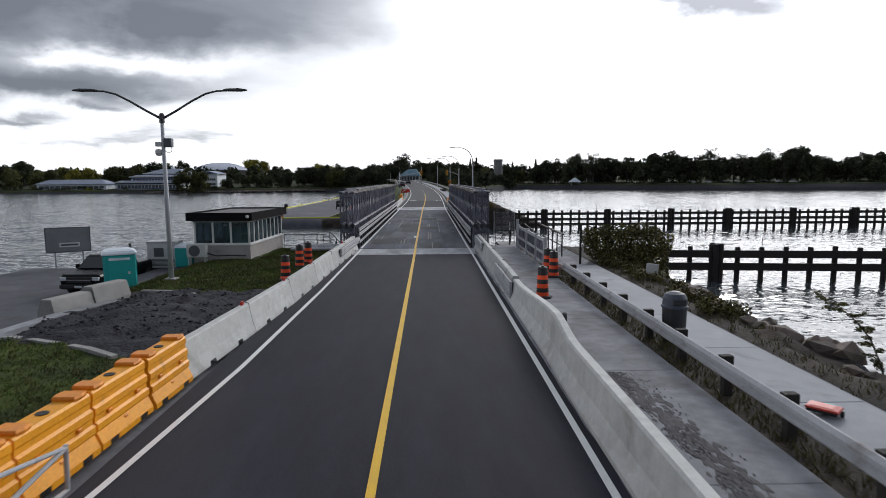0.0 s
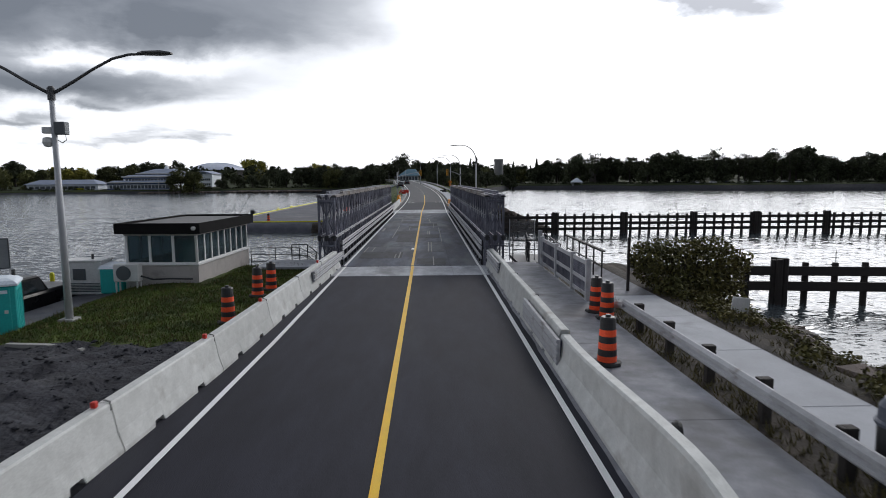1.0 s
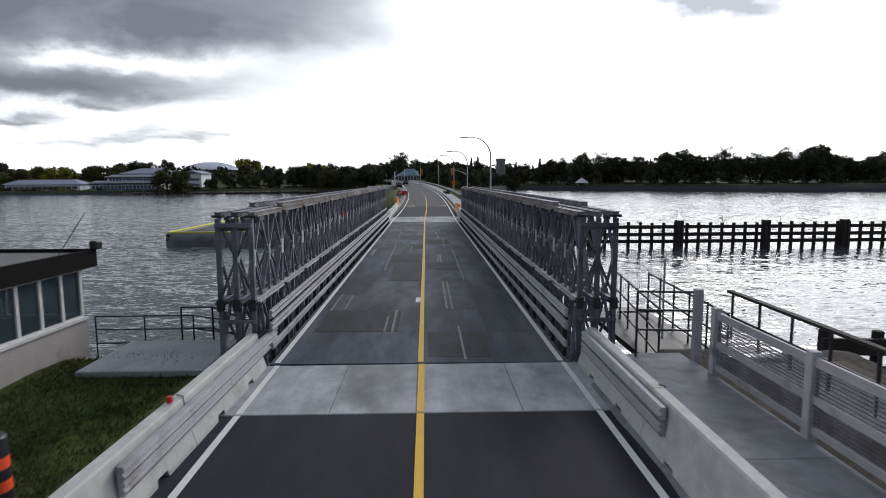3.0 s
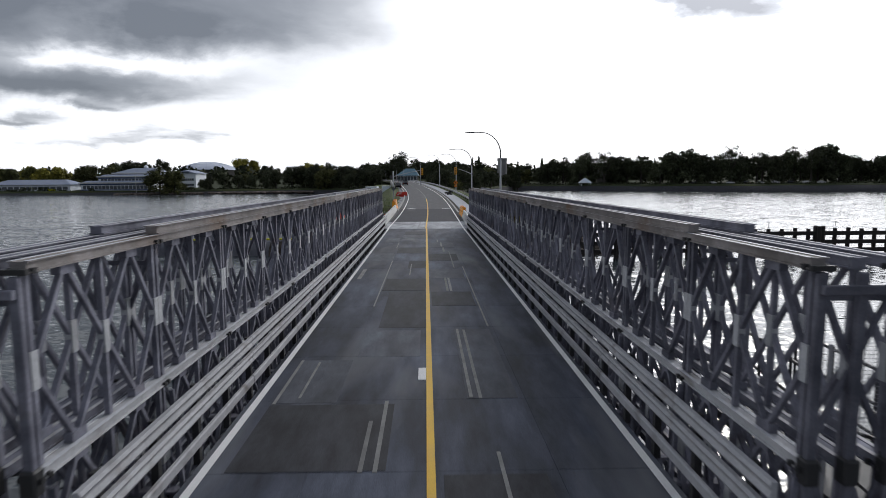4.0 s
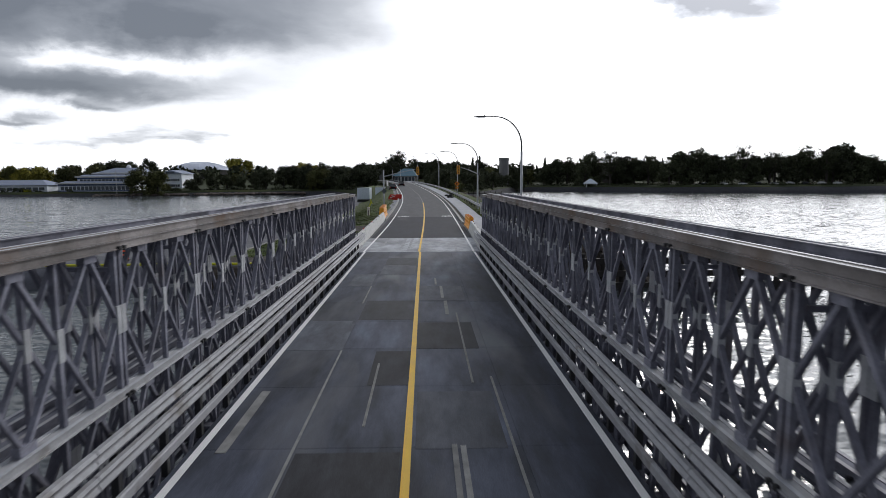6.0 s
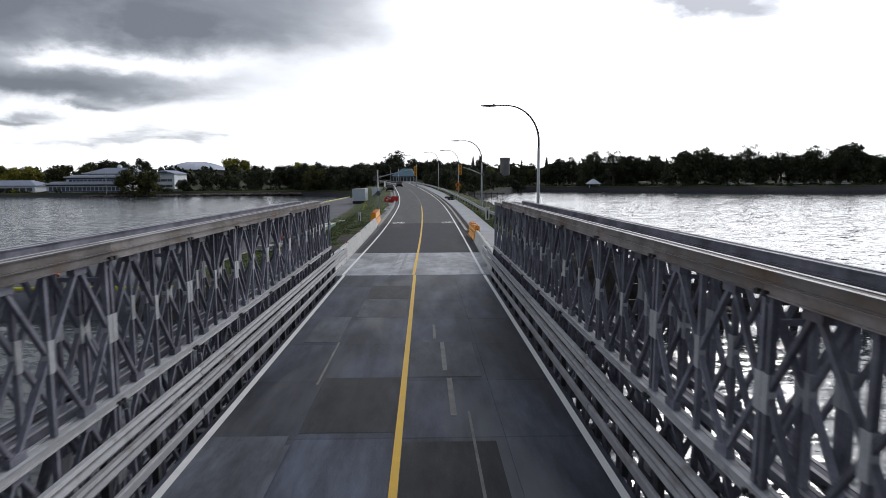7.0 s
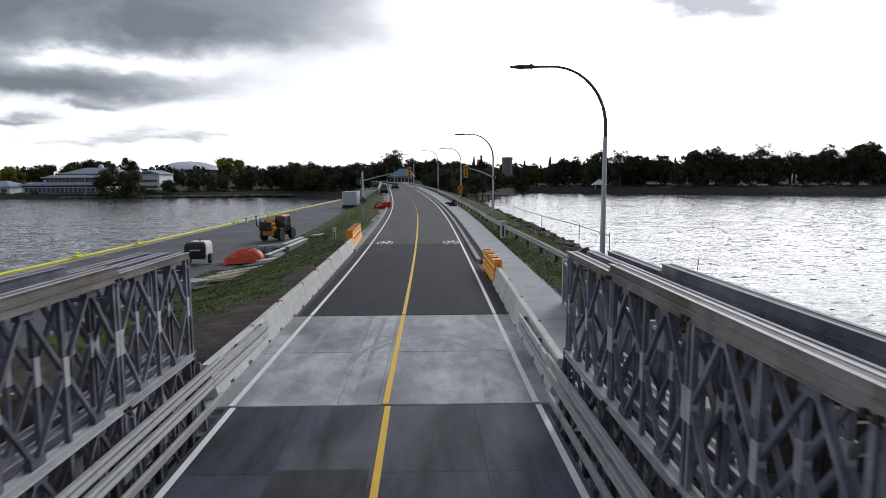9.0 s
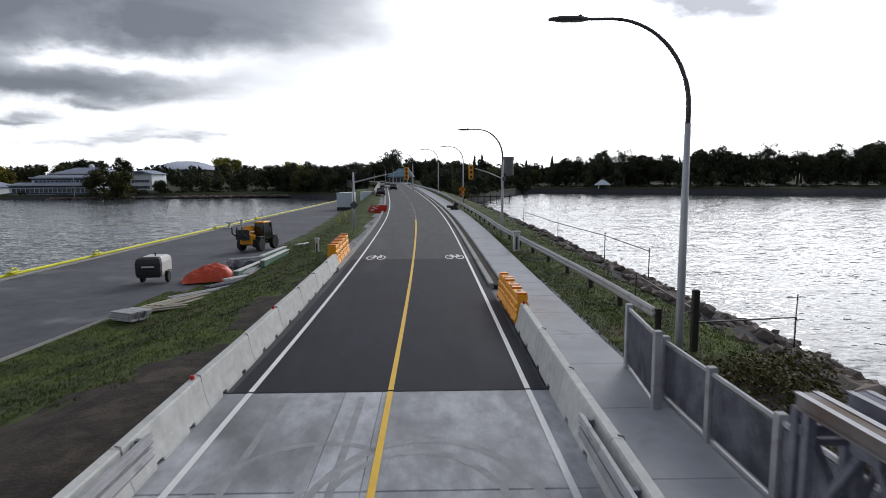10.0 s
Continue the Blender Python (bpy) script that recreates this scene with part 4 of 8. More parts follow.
# ---- plastic water-filled barriers ----
def plastic_barrier(m, label, group):
    L = 1.58
    th = thing("plastic_barrier", label, "barrier", group)
    h = L / 2
    prof = [(-0.28, 0.0), (0.28, 0.0), (0.28, 0.10), (0.20, 0.30), (0.225, 0.34), (0.225, 0.44), (0.185, 0.48), (0.185, 0.56), (0.205, 0.60), (0.205, 0.70), (0.165, 0.74), (0.165, 0.82), (0.18, 0.86), (0.18, 0.96), (0.15, 1.0)]
    prof = prof + [(-x, z) for x, z in prof[:1:-1]]
    part("body", Mesh().prism(prof, -h + 0.02, h - 0.02), "orange_plastic", th)
    for y in (-h + 0.22, h - 0.22):
        part("lug", Mesh().rings([[(x * s, y + d * s, z) for x, d in ((-0.16, -0.13), (0.16, -0.13), (0.18, 0), (0.16, 0.13), (-0.16, 0.13), (-0.18, 0))] for s, z in ((1.0, 0.99), (1.06, 1.03), (0.98, 1.07))]), "orange_deep", th, "deep orange locking lug")
    part("filler_cap", Mesh().turned((0, 0, 0.995), [(0.0, 0.0), (0.085, 0.0), (0.085, 0.02), (0.05, 0.024), (0.0, 0.012)], 12), "steel_dark", th, "dark round filler cap")
    for s in (-1, 1):
        for y in (-0.42, 0.0, 0.42):
            part("socket", Mesh().box((s * 0.20 - 0.03, y - 0.05, 0.50 if y else 0.18), (s * 0.20 + 0.03, y + 0.05, 0.57 if y else 0.28), 0, 0.01), "orange_deep", th)
        for y in (-0.45, 0.45):
            part("fork_slot", Mesh().box((s * 0.272 - 0.012, y - 0.11, 0.0), (s * 0.272 + 0.012, y + 0.11, 0.09)), "black_plastic", th)
    th.matrix_basis = m
    return th


first = plastic_barrier(pose(-4.20, 10.95, 0, 0, 0, -1) @ Matrix.Diagonal((1, 1, 0.92, 1)), "bright orange ribbed plastic barrier standing on asphalt", "orange plastic barriers")
for i in range(1, 5):
    copy_thing(first, pose(-4.22 - 0.045 * i, 10.95 - 1.6 * i, 0, 0, 0, -1 - i * 0.5))
settle(NEAR)
ob = plastic_barrier(pose(4.12, 92.6, 0.05, 0, 0, 1), "bright orange ribbed plastic barrier standing on asphalt", "orange plastic barriers")
for i in range(1, 3):
    copy_thing(ob, pose(4.12 - 0.02 * i, 92.6 + 1.62 * i, 0.05, 0, 0, 1 + i))
for i in range(4):
    copy_thing(ob, pose(-4.62 - 0.05 * i, 105.9 + 1.62 * i, zr(105.9 + 1.62 * i) + 0.02, 0, 0, 2) @ Matrix.Diagonal((1.3, 1, 1.15, 1)))
settle(FAR)

# striped end gate
gate = thing("barricade", "galvanised barricade frame with yellow and black striped board", "barricade")
gf = Mesh()
for p, q in (((-3.98, 4.55, 0.05), (-3.78, 7.35, 0.62)), ((-3.80, 7.35, 0.05), (-3.78, 7.35, 0.66)), ((-3.98, 4.55, 0.05), (-3.80, 7.35, 0.05)), ((-3.98, 4.55, 0.06), (-4.02, 4.75, 1.05)), ((-4.02, 4.75, 1.02), (-3.78, 7.35, 0.62)), ((-3.9, 5.9, 0.06), (-3.9, 5.9, 0.83)), ((-3.98, 4.6, 0.1), (-3.9, 5.9, 0.8))):
    gf.tube([p, q], 0.032, 8)
part("frame", gf, "galv_light", gate)
bd = part("board", Mesh().box((-4.66, 4.55, 0.35), (-4.02, 4.60, 0.95), 0, 0.01), "amber", gate, "amber board")
for i in range(5):
    x = -4.64 + i * 0.14
    part("stripe", Mesh().solid([(x, 4.546, 0.36), (x + 0.07, 4.546, 0.36), (x - 0.05 + 0.10, 4.546, 0.94), (x - 0.05 + 0.03, 4.546, 0.94)], [(x, 4.552, 0.36), (x + 0.07, 4.552, 0.36), (x + 0.05, 4.552, 0.94), (x - 0.02, 4.552, 0.94)]), "black_plastic", bd)


# ---- traffic barrels ----
def barrel(m, label):
    th = thing("traffic_barrel", label, "traffic barrel", "orange and black traffic barrels")
    bands = [(0.205, 0.06, 0.20), (0.198, 0.20, 0.34), (0.191, 0.34, 0.48), (0.184, 0.48, 0.62), (0.177, 0.62, 0.76), (0.170, 0.76, 0.92)]
    for i, (r, z0, z1) in enumerate(bands):
        part("band", Mesh().turned((0, 0, 0), [(0.02, z0), (r, z0), (r, z0 + 0.012), (r - 0.006, z1 - 0.012), (r - 0.010, z1), (0.02, z1)], 20), "barrel_orange" if i % 2 == 0 else "black_plastic", th)
    part("cap", Mesh().turned((0, 0, 0), [(0.02, 0.92), (0.165, 0.92), (0.16, 0.99), (0.14, 1.02), (0.06, 1.02), (0.05, 1.07), (0.0, 1.07)], 20), "black_plastic", th, "black top with handle")
    part("base", Mesh().turned((0, 0, 0), [(0.0, 0.0), (0.31, 0.0), (0.32, 0.03), (0.29, 0.07), (0.22, 0.08), (0.0, 0.08)], 8), "rubber", th, "octagonal black rubber base")
    th.matrix_basis = m
    return th


b0 = barrel(pose(-4.86, 23.55, 0.02, 0, 0, 10), "orange and black banded traffic barrel on grass")
copy_thing(b0, pose(-5.16, 27.5, 0.0, 0, 1, 50))
copy_thing(b0, pose(-5.0, 28.7, 0.0, 1, 0, 80))
b1 = barrel(pose(4.60, 18.95, 0.15, 0, 0, 0), "orange and black banded traffic barrel on the sidewalk")
copy_thing(b1, pose(5.82, 23.0, 0.15, 0, 0, 20))
copy_thing(b1, pose(5.76, 23.85, 0.15, 0, 0, 70))
settle(NEAR)
barrel(pose(-21.3, 84.5, -1.33, 0, 0, 20), "orange and black banded traffic barrel on the quay")
settle(FAR)


# ---- modular steel bridge ----
BAY, Y0, BAYS = 2.665, 33.3, 17
STOREY, TOP = 2.0, 3.50        # spacing of the chords, top of the upper chord
bridge = thing("steel_bridge", "grey galvanised modular panel bridge with two-storey lattice trusses", "bridge")


def lattice(name):
    """One lattice panel without its chords: posts, diamond braces and gusset plates, about its own corner."""
    m = Mesh()
    b, t = 0.0, STOREY - 0.118
    mid = (b + t) / 2
    for y in (0.06, BAY / 2, BAY - 0.06):
        m.box((-0.032, y - 0.034, b), (0.032, y + 0.034, t), 0)
        m.box((-0.045, y - 0.055, mid - 0.19), (0.045, y + 0.055, mid + 0.19), 1)
    for ya, yb in ((0.06, BAY / 4), (BAY / 2, BAY / 4), (BAY / 2, 3 * BAY / 4), (BAY - 0.06, 3 * BAY / 4)):
        for z in (b, t):
            m.bar((0, ya, mid), (0, yb, z), 0.056, 0.06, 0, (1, 0, 0))
    for y in (BAY / 4, 3 * BAY / 4):
        for z in (b + 0.05, t - 0.05):
            m.box((-0.05, y - 0.13, z - 0.05), (0.05, y + 0.13, z + 0.05), 0)
    return m.data(name, ["galv", "gusset"])


LAT = lattice("lattice")


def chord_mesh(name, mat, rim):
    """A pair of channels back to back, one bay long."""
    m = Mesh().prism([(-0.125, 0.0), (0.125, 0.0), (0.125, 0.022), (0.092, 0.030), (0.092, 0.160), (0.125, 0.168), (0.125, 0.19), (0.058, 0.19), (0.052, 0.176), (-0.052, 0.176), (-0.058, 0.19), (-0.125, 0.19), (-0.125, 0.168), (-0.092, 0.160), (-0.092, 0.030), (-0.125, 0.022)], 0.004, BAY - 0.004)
    # upward faces take the paler rim: sunlit flange brightness set by colour
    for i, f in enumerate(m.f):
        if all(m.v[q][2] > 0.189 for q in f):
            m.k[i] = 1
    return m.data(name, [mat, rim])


CHM, CHL, CHD = chord_mesh("chord", "galv_light", "galv_sunlit"), chord_mesh("chord", "galv_worn", "galv_sunlit"), chord_mesh("chord", "galv", "galv_light")
FLAT = Matrix.Diagonal((0.80, 1, 0.62, 1))
PIN = Mesh().box((-0.15, -0.09, -0.01), (0.15, -0.03, 0.075)).box((-0.15, 0.03, -0.01), (0.15, 0.09, 0.075)).data("joint_pin", ["bolt"])
for side in (-1, 1):
    LINES = (3.80, 4.17, 4.54) if side < 0 else (3.72, 4.12, 4.52)
    for j, x in enumerate(LINES):
        for i in range(BAYS):
            y = Y0 + i * BAY
            for zb in (TOP - STOREY, TOP - 2 * STOREY):
                part("lattice_panel", LAT, "galv", bridge, at=pose(side * x, y, zb))
            for z in (TOP, TOP - STOREY, TOP - 2 * STOREY):
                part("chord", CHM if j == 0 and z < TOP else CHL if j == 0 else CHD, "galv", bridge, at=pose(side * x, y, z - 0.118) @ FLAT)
                if j != 1:
                    part("joint_pin", PIN, "bolt", bridge, at=pose(side * x, y, z - 0.118) @ FLAT)
        if j != 1:
            for i in range(1, BAYS - 1):
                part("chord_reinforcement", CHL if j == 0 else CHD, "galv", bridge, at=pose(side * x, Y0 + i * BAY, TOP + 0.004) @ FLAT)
    # cross frames tying the truss lines, and end posts
    for i in range(BAYS + 1):
        y = Y0 + i * BAY
        fr = Mesh()
        for z0, z1 in ((TOP - STOREY + 0.05, TOP - 0.2), (TOP - 2 * STOREY + 0.05, TOP - STOREY - 0.2)):
            fr.bar((side * LINES[0], y, z0), (side * LINES[2], y, z1), 0.05)
            fr.bar((side * LINES[2], y, z0), (side * LINES[0], y, z1), 0.05)
        fr.box((min(side * LINES[0], side * LINES[2]), y - 0.03, TOP - 0.42), (max(side * LINES[0], side * LINES[2]), y + 0.03, TOP - 0.36))
        part("cross_frame", fr, "galv", bridge)
    # unseen mid-bay braces, added to close bright water gaps in the lower storey
    for i in range(BAYS):
        y = Y0 + (i + 0.5) * BAY
        part("sway_brace", Mesh().bar((side * LINES[0], y, TOP - 2 * STOREY + 0.05), (side * LINES[2], y, TOP - STOREY - 0.2), 0.06).bar((side * LINES[2], y, TOP - 2 * STOREY + 0.05), (side * LINES[0], y, TOP - STOREY - 0.2), 0.06).box((min(side * LINES[0], side * LINES[2]), y - 0.05, TOP - 2 * STOREY - 0.05), (max(side * LINES[0], side * LINES[2]), y + 0.05, TOP - 2 * STOREY + 0.05)), "galv", bridge)
    for y in (Y0 - 0.06, Y0 + BAYS * BAY + 0.06):
        for x in LINES:
            part("end_post", Mesh().box((side * x - 0.05, y - 0.04, TOP - 2 * STOREY), (side * x + 0.05, y + 0.04, TOP - 0.14), 0, 0.01), "galv", bridge)
            part("pin_plate", Mesh().box((side * x - 0.08, y - 0.08, TOP - STOREY - 0.26), (side * x + 0.08, y + 0.08, TOP - STOREY + 0.01), 0, 0.02), "bolt", bridge)
    for y in (Y0 - 0.06, Y0 + BAYS * BAY + 0.06):
        for z in (TOP - 0.34, TOP - STOREY - 0.55):
            part("end_tie", Mesh().box((min(side * LINES[0], side * LINES[2]) - 0.04, y - 0.11, z), (max(side * LINES[0], side * LINES[2]) + 0.04, y - 0.05, z + 0.09), 0, 0.008), "galv", bridge)
    # outrigger braces to the cross beams
    for i in range(BAYS + 1):
        y = Y0 + i * BAY
        part("raker", Mesh().bar((side * 3.54, y, -0.35), (side * 3.64, y, 1.3), 0.06), "galv", bridge)
    # traffic rails inside the trusses
    RAIL = 46.0 / 8
    rail = [(-0.03, -0.10), (0.03, -0.10), (0.055, -0.06), (0.025, -0.01), (0.025, 0.01), (0.055, 0.06), (0.03, 0.10), (-0.03, 0.10)]
    for z, x in ((1.13, 3.44), (0.83, 3.44)):
        for i in range(8):
            y = Y0 + i * RAIL
            part("guide_rail", Mesh().prism([(side * (x - o), z + q) for o, q in rail], y, y + RAIL - 0.02), "galv_light", bridge)
    for i in range(BAYS * 2):
        y = Y0 + 0.5 + i * BAY / 2
        part("rail_post", Mesh().box((side * 3.52 - 0.05, y - 0.05, -0.05), (side * 3.52 + 0.05, y + 0.05, 1.2)), "steel_dark", bridge)
    for i in range(8):
        y = Y0 + i * RAIL
        part("deck_rail", Mesh().box((min(side * 3.39, side * 3.47), y + 0.01, 0.30), (max(side * 3.39, side * 3.47), y + RAIL - 0.01, 0.46), 0, 0.02), "galv_light", bridge)
for i in range(BAYS + 1):
    y = Y0 + i * BAY
    part("transom", Mesh().box((-4.5, y - 0.09, -0.62), (4.5, y + 0.09, -0.58)).box((-4.5, y - 0.09, -0.22), (4.5, y + 0.09, -0.18)).box((-4.5, y - 0.02, -0.6), (4.5, y + 0.02, -0.2)), "galv", bridge)
rows = [(-3.46, -1.777), (-1.773, 0.063), (0.067, 1.883), (1.887, 3.46)]
joints = [33.16 + 2.86 * i for i in range(10)] + [61.76 + 2.965 * i for i in range(7)]
for a, c in zip(joints, joints[1:]):
    for x0, x1 in rows:
        part("deck_panel", Mesh().box((x0, a + 0.003, -0.16), (x1, c - 0.003, rnd.uniform(-0.001, 0.001)), 0, 0.002), "deck", bridge)
# resurfaced plates, pale and dark
spots = [(-2.95, 38.75, 1.18, 2.7, 1), (0.75, 38.9, 1.0, 5.4, 1), (-3.3, 58.75, 1.5, 2.8, 1), (-3.4, 61.0, 1.5, 0.9, 1), (-2.85, 67.95, 0.95, 3.0, 1), (0.12, 64.95, 1.65, 2.9, 1), (0.15, 53.1, 1.5, 2.6, 1), (-1.7, 41.7, 1.5, 2.5, 1), (-1.75, 70.9, 1.6, 2.7, 1),
         (-3.0, 36.05, 2.35, 2.6, 2), (-1.42, 44.5, 1.4, 5.6, 2), (-1.74, 50.3, 1.65, 2.7, 2), (-0.92, 56.1, 0.88, 2.5, 2), (-1.76, 62.0, 1.7, 2.95, 2), (0.2, 33.6, 1.5, 2.3, 2), (0.1, 58.8, 1.6, 2.8, 2), (-1.72, 73.9, 1.6, 2.8, 2), (0.15, 47.5, 1.5, 2.5, 2)]
for k_, (x, y, sx, sy, tone) in enumerate(spots):
    part("patch", Mesh().box((x, y, -0.01), (x + sx, y + sy, 0.004 + 0.0006 * (k_ % 6)), 0, 0.002), "patch_pale" if tone == 1 else "patch_dark", bridge)
# scraped remains of old lane marks: x, y, width, length
marks = [(0.80, 38.95, 0.07, 5.35), (0.98, 38.9, 0.07, 5.3), (0.74, 50.1, 0.09, 3.15), (0.88, 50.1, 0.09, 3.1), (-3.02, 53.05, 0.17, 2.75), (0.90, 65.4, 0.11, 2.45), (0.97, 62.7, 0.12, 2.15), (-2.98, 38.7, 0.06, 2.75), (-2.55, 39.0, 0.05, 2.3), (-1.83, 47.4, 0.045, 11.3), (1.73, 44.6, 0.05, 12.0), (1.05, 33.4, 0.06, 3.2), (-0.84, 36.0, 0.07, 2.8), (-1.06, 36.0, 0.07, 1.85), (1.30, 56.2, 0.05, 6.7), (-1.9, 64.5, 0.05, 3.4), (0.72, 68.2, 0.08, 1.6), (-0.8, 54.0, 0.05, 3.6)]
for x, y, sx, sy in marks:
    part("old_mark", Mesh().box((x, y, -0.005), (x + sx, y + sy, 0.010)), "mark", bridge)
part("old_mark", Mesh().box((-0.22, 40.0, -0.005), (-0.05, 40.8, 0.010)), "white_paint", bridge)
settle(SPAN)


# ---- lamps ----
def double_lamp(x, y, z):
    th = thing("street_lamp", "tall grey double-armed street lamp standing on grass", "street lamp")
    part("base_plate", Mesh().box((x - 0.22, y - 0.22, z - 0.15), (x + 0.22, y + 0.22, z + 0.04), 0, 0.02), "concrete_old", th)
    part("pole", Mesh().tube([(x, y, z), (x, y, z + 3), (x, y, 6.55)], [0.105, 0.09, 0.065], 14), "pole", th, smooth=True)
    part("collar", Mesh().turned((x, y, 6.3), [(0.0, 0.0), (0.10, 0.0), (0.10, 0.32), (0.06, 0.38), (0.0, 0.38)], 12), "pole_dark", th)
    for s in (-1, 1):
        pts = [(x + s * d, y, h) for d, h in ((0.05, 6.48), (0.6, 6.78), (1.2, 7.14), (1.75, 7.42), (2.2, 7.53), (2.6, 7.54))]
        arm = part("arm", Mesh().tube(pts, [0.05, 0.045, 0.042, 0.04, 0.036, 0.034], 8), "pole_dark", th, smooth=True)
        hd = Mesh().rings([[(x + s * d, y + w_ * c, 7.56 + h * q) for c, q in ((-1, 0), (-0.7, 0.9), (0.7, 0.9), (1, 0), (0.8, -0.6), (-0.8, -0.6))] for d, w_, h in ((2.45, 0.04, 0.03), (2.62, 0.14, 0.06), (3.1, 0.17, 0.07), (3.38, 0.10, 0.03))])
        part("lamp_head", hd, "pole_dark", arm)
    part("box", Mesh().box((x + 0.05, y - 0.12, 5.35), (x + 0.36, y + 0.12, 5.70), 0, 0.02), "sign_grey", th, "grey equipment box strapped to the pole")
    part("box", Mesh().box((x - 0.30, y - 0.10, 5.38), (x - 0.05, y + 0.10, 5.56), 0, 0.02), "white_metal", th, "small pale equipment box")
    part("dome", Mesh().turned((x - 0.20, y, 5.0), [(0.0, 0.0), (0.10, 0.03), (0.14, 0.14), (0.12, 0.26), (0.0, 0.3)], 12), "white_metal", th, "pale round camera housing")
    part("cable", Mesh().tube([(x + 0.3, y, 5.36), (x + 0.32, y, 5.2), (x + 0.2, y, 5.12), (x + 0.08, y, 5.2)], 0.012, 6), "steel_dark", th)
    return th


double_lamp(-9.62, 24.05, 0.05)
settle(NEAR)


def davit_lamp(m, label):
    th = thing("street_lamp", label, "street lamp", "single-arm lamps along the causeway")
    part("base_plate", Mesh().box((-0.25, -0.25, -0.3), (0.25, 0.25, 0.05), 0, 0.02), "concrete_old", th)
    part("pole", Mesh().tube([(0, 0, 0), (0, 0, 3), (0, 0, 6.35)], [0.115, 0.10, 0.078], 14), "pole", th, smooth=True)
    pts = [(0, 0, 6.1)] + [(-2.05 + 2.05 * math.cos(radians(q)), 0, 6.75 + 2.21 * math.sin(radians(q))) for q in range(0, 91, 6)] + [(-2.9, 0, 8.95)]
    arm = part("arm", Mesh().tube(pts, [0.068 - 0.0018 * q for q in range(len(pts))], 12), "pole_dark", th, smooth=True)
    hd = Mesh().rings([[(-d, w_ * c, 8.95 + h * q) for c, q in ((-1, 0), (-0.7, 0.9), (0.7, 0.9), (1, 0), (0.8, -0.7), (-0.8, -0.7))] for d, w_, h in ((2.65, 0.05, 0.04), (2.85, 0.15, 0.07), (3.3, 0.17, 0.07), (3.65, 0.08, 0.03))])
    part("lamp_head", hd, "pole_dark", arm)
    part("sensor", Mesh().turned((-2.85, 0, 8.98), [(0.0, 0), (0.05, 0), (0.05, 0.07), (0.0, 0.1)], 8), "steel_dark", arm)
    th.matrix_basis = m
    return th


dl = davit_lamp(pose(7.68, 87.4, 0.05), "grey single-arm street lamp beside the causeway sidewalk")
for x, y, z, k in ((6.8, 120.0, 0.16, 0.98), (6.05, 165.0, 1.15, 0.99), (2.5, 193.0, 2.0, 1.0), (-3.55, 222.0, 2.45, 1.0), (-10.6, 255.0, 2.5, 0.90), (-15.7, 290.0, 2.8, 0.87), (-23.5, 330.0, 2.9, 0.72)):
    copy_thing(dl, pose(x, y, z) @ Matrix.Scale(k, 4))


def signal_head(parent, x, y, z, k=1.0):
    hd = part("signal_head", Mesh().box((x - 0.19, y - 0.10, z - 0.58), (x + 0.19, y + 0.12, z + 0.58), 0, 0.03), "amber", parent, "amber three-lamp signal head")
    for i in range(3):
        zz = z + 0.36 - i * 0.36
        part("visor", Mesh().tube([(x, y - 0.10, zz), (x, y - 0.26, zz)], 0.14, 10), "machine_yellow", hd)
        part("signal_lens", Mesh().tube([(x, y - 0.27, zz), (x, y - 0.265, zz)], 0.10, 10), "black_plastic", hd)


sg = thing("traffic_signal", "traffic signal on a grey mast arm over the road", "traffic signal")
part("pole", Mesh().tube([(-6.05, 126.2, -0.3), (-6.05, 126.2, 5.7)], [0.12, 0.09], 10), "pole", sg, smooth=True)
part("mast_arm", Mesh().tube([(-6.05, 126.2, 4.75), (-3.6, 126.2, 5.35), (-1.55, 126.2, 5.75)], [0.07, 0.055, 0.04], 8), "pole", sg)
signal_head(sg, -1.2, 126.2, 5.55)
part("control_box", Mesh().box((-6.62, 126.05, 4.3), (-6.25, 126.35, 4.95), 0, 0.03), "pole_dark", sg)
part("sign_plate", Mesh().solid([(-6.0 + a, 126.0, 2.72 + c) for a, c in ((0, -0.40), (0.40, 0), (0, 0.40), (-0.40, 0))], [(-6.0 + a, 126.03, 2.72 + c) for a, c in ((0, -0.40), (0.40, 0), (0, 0.40), (-0.40, 0))]), "sign_grey", sg, "grey back of a diamond road sign")
sg = thing("traffic_signal", "traffic signal on an arm fixed to a street lamp pole", "traffic signal")
part("mast_arm", Mesh().tube([(6.85, 120.0, 5.0), (5.6, 120.0, 5.55), (4.6, 120.0, 5.85)], [0.05, 0.045, 0.035], 8), "pole", sg)
signal_head(sg, 4.25, 120.0, 5.55)
part("clamp", Mesh().turned((6.9, 120, 4.85), [(0.0, 0), (0.14, 0), (0.14, 0.3), (0.0, 0.3)], 10), "pole_dark", sg)
ds = thing("road_sign", "small orange diamond work sign with a tab on a post", "road sign")
SX, SZ = 5.93, 3.40
part("post", Mesh().tube([(SX, 164.8, zr(165) - 0.2), (SX, 164.8, SZ + 0.7)], 0.04, 8), "pole", ds)
part("plate", Mesh().solid([(SX + a, 164.7, SZ + c) for a, c in ((0, -0.55), (0.55, 0), (0, 0.55), (-0.55, 0))], [(SX + a, 164.72, SZ + c) for a, c in ((0, -0.55), (0.55, 0), (0, 0.55), (-0.55, 0))]), "sign_orange", ds)
part("tab", Mesh().box((SX - 0.33, 164.7, SZ - 0.95), (SX + 0.33, 164.72, SZ - 0.6), 0, 0.005), "sign_orange", ds)
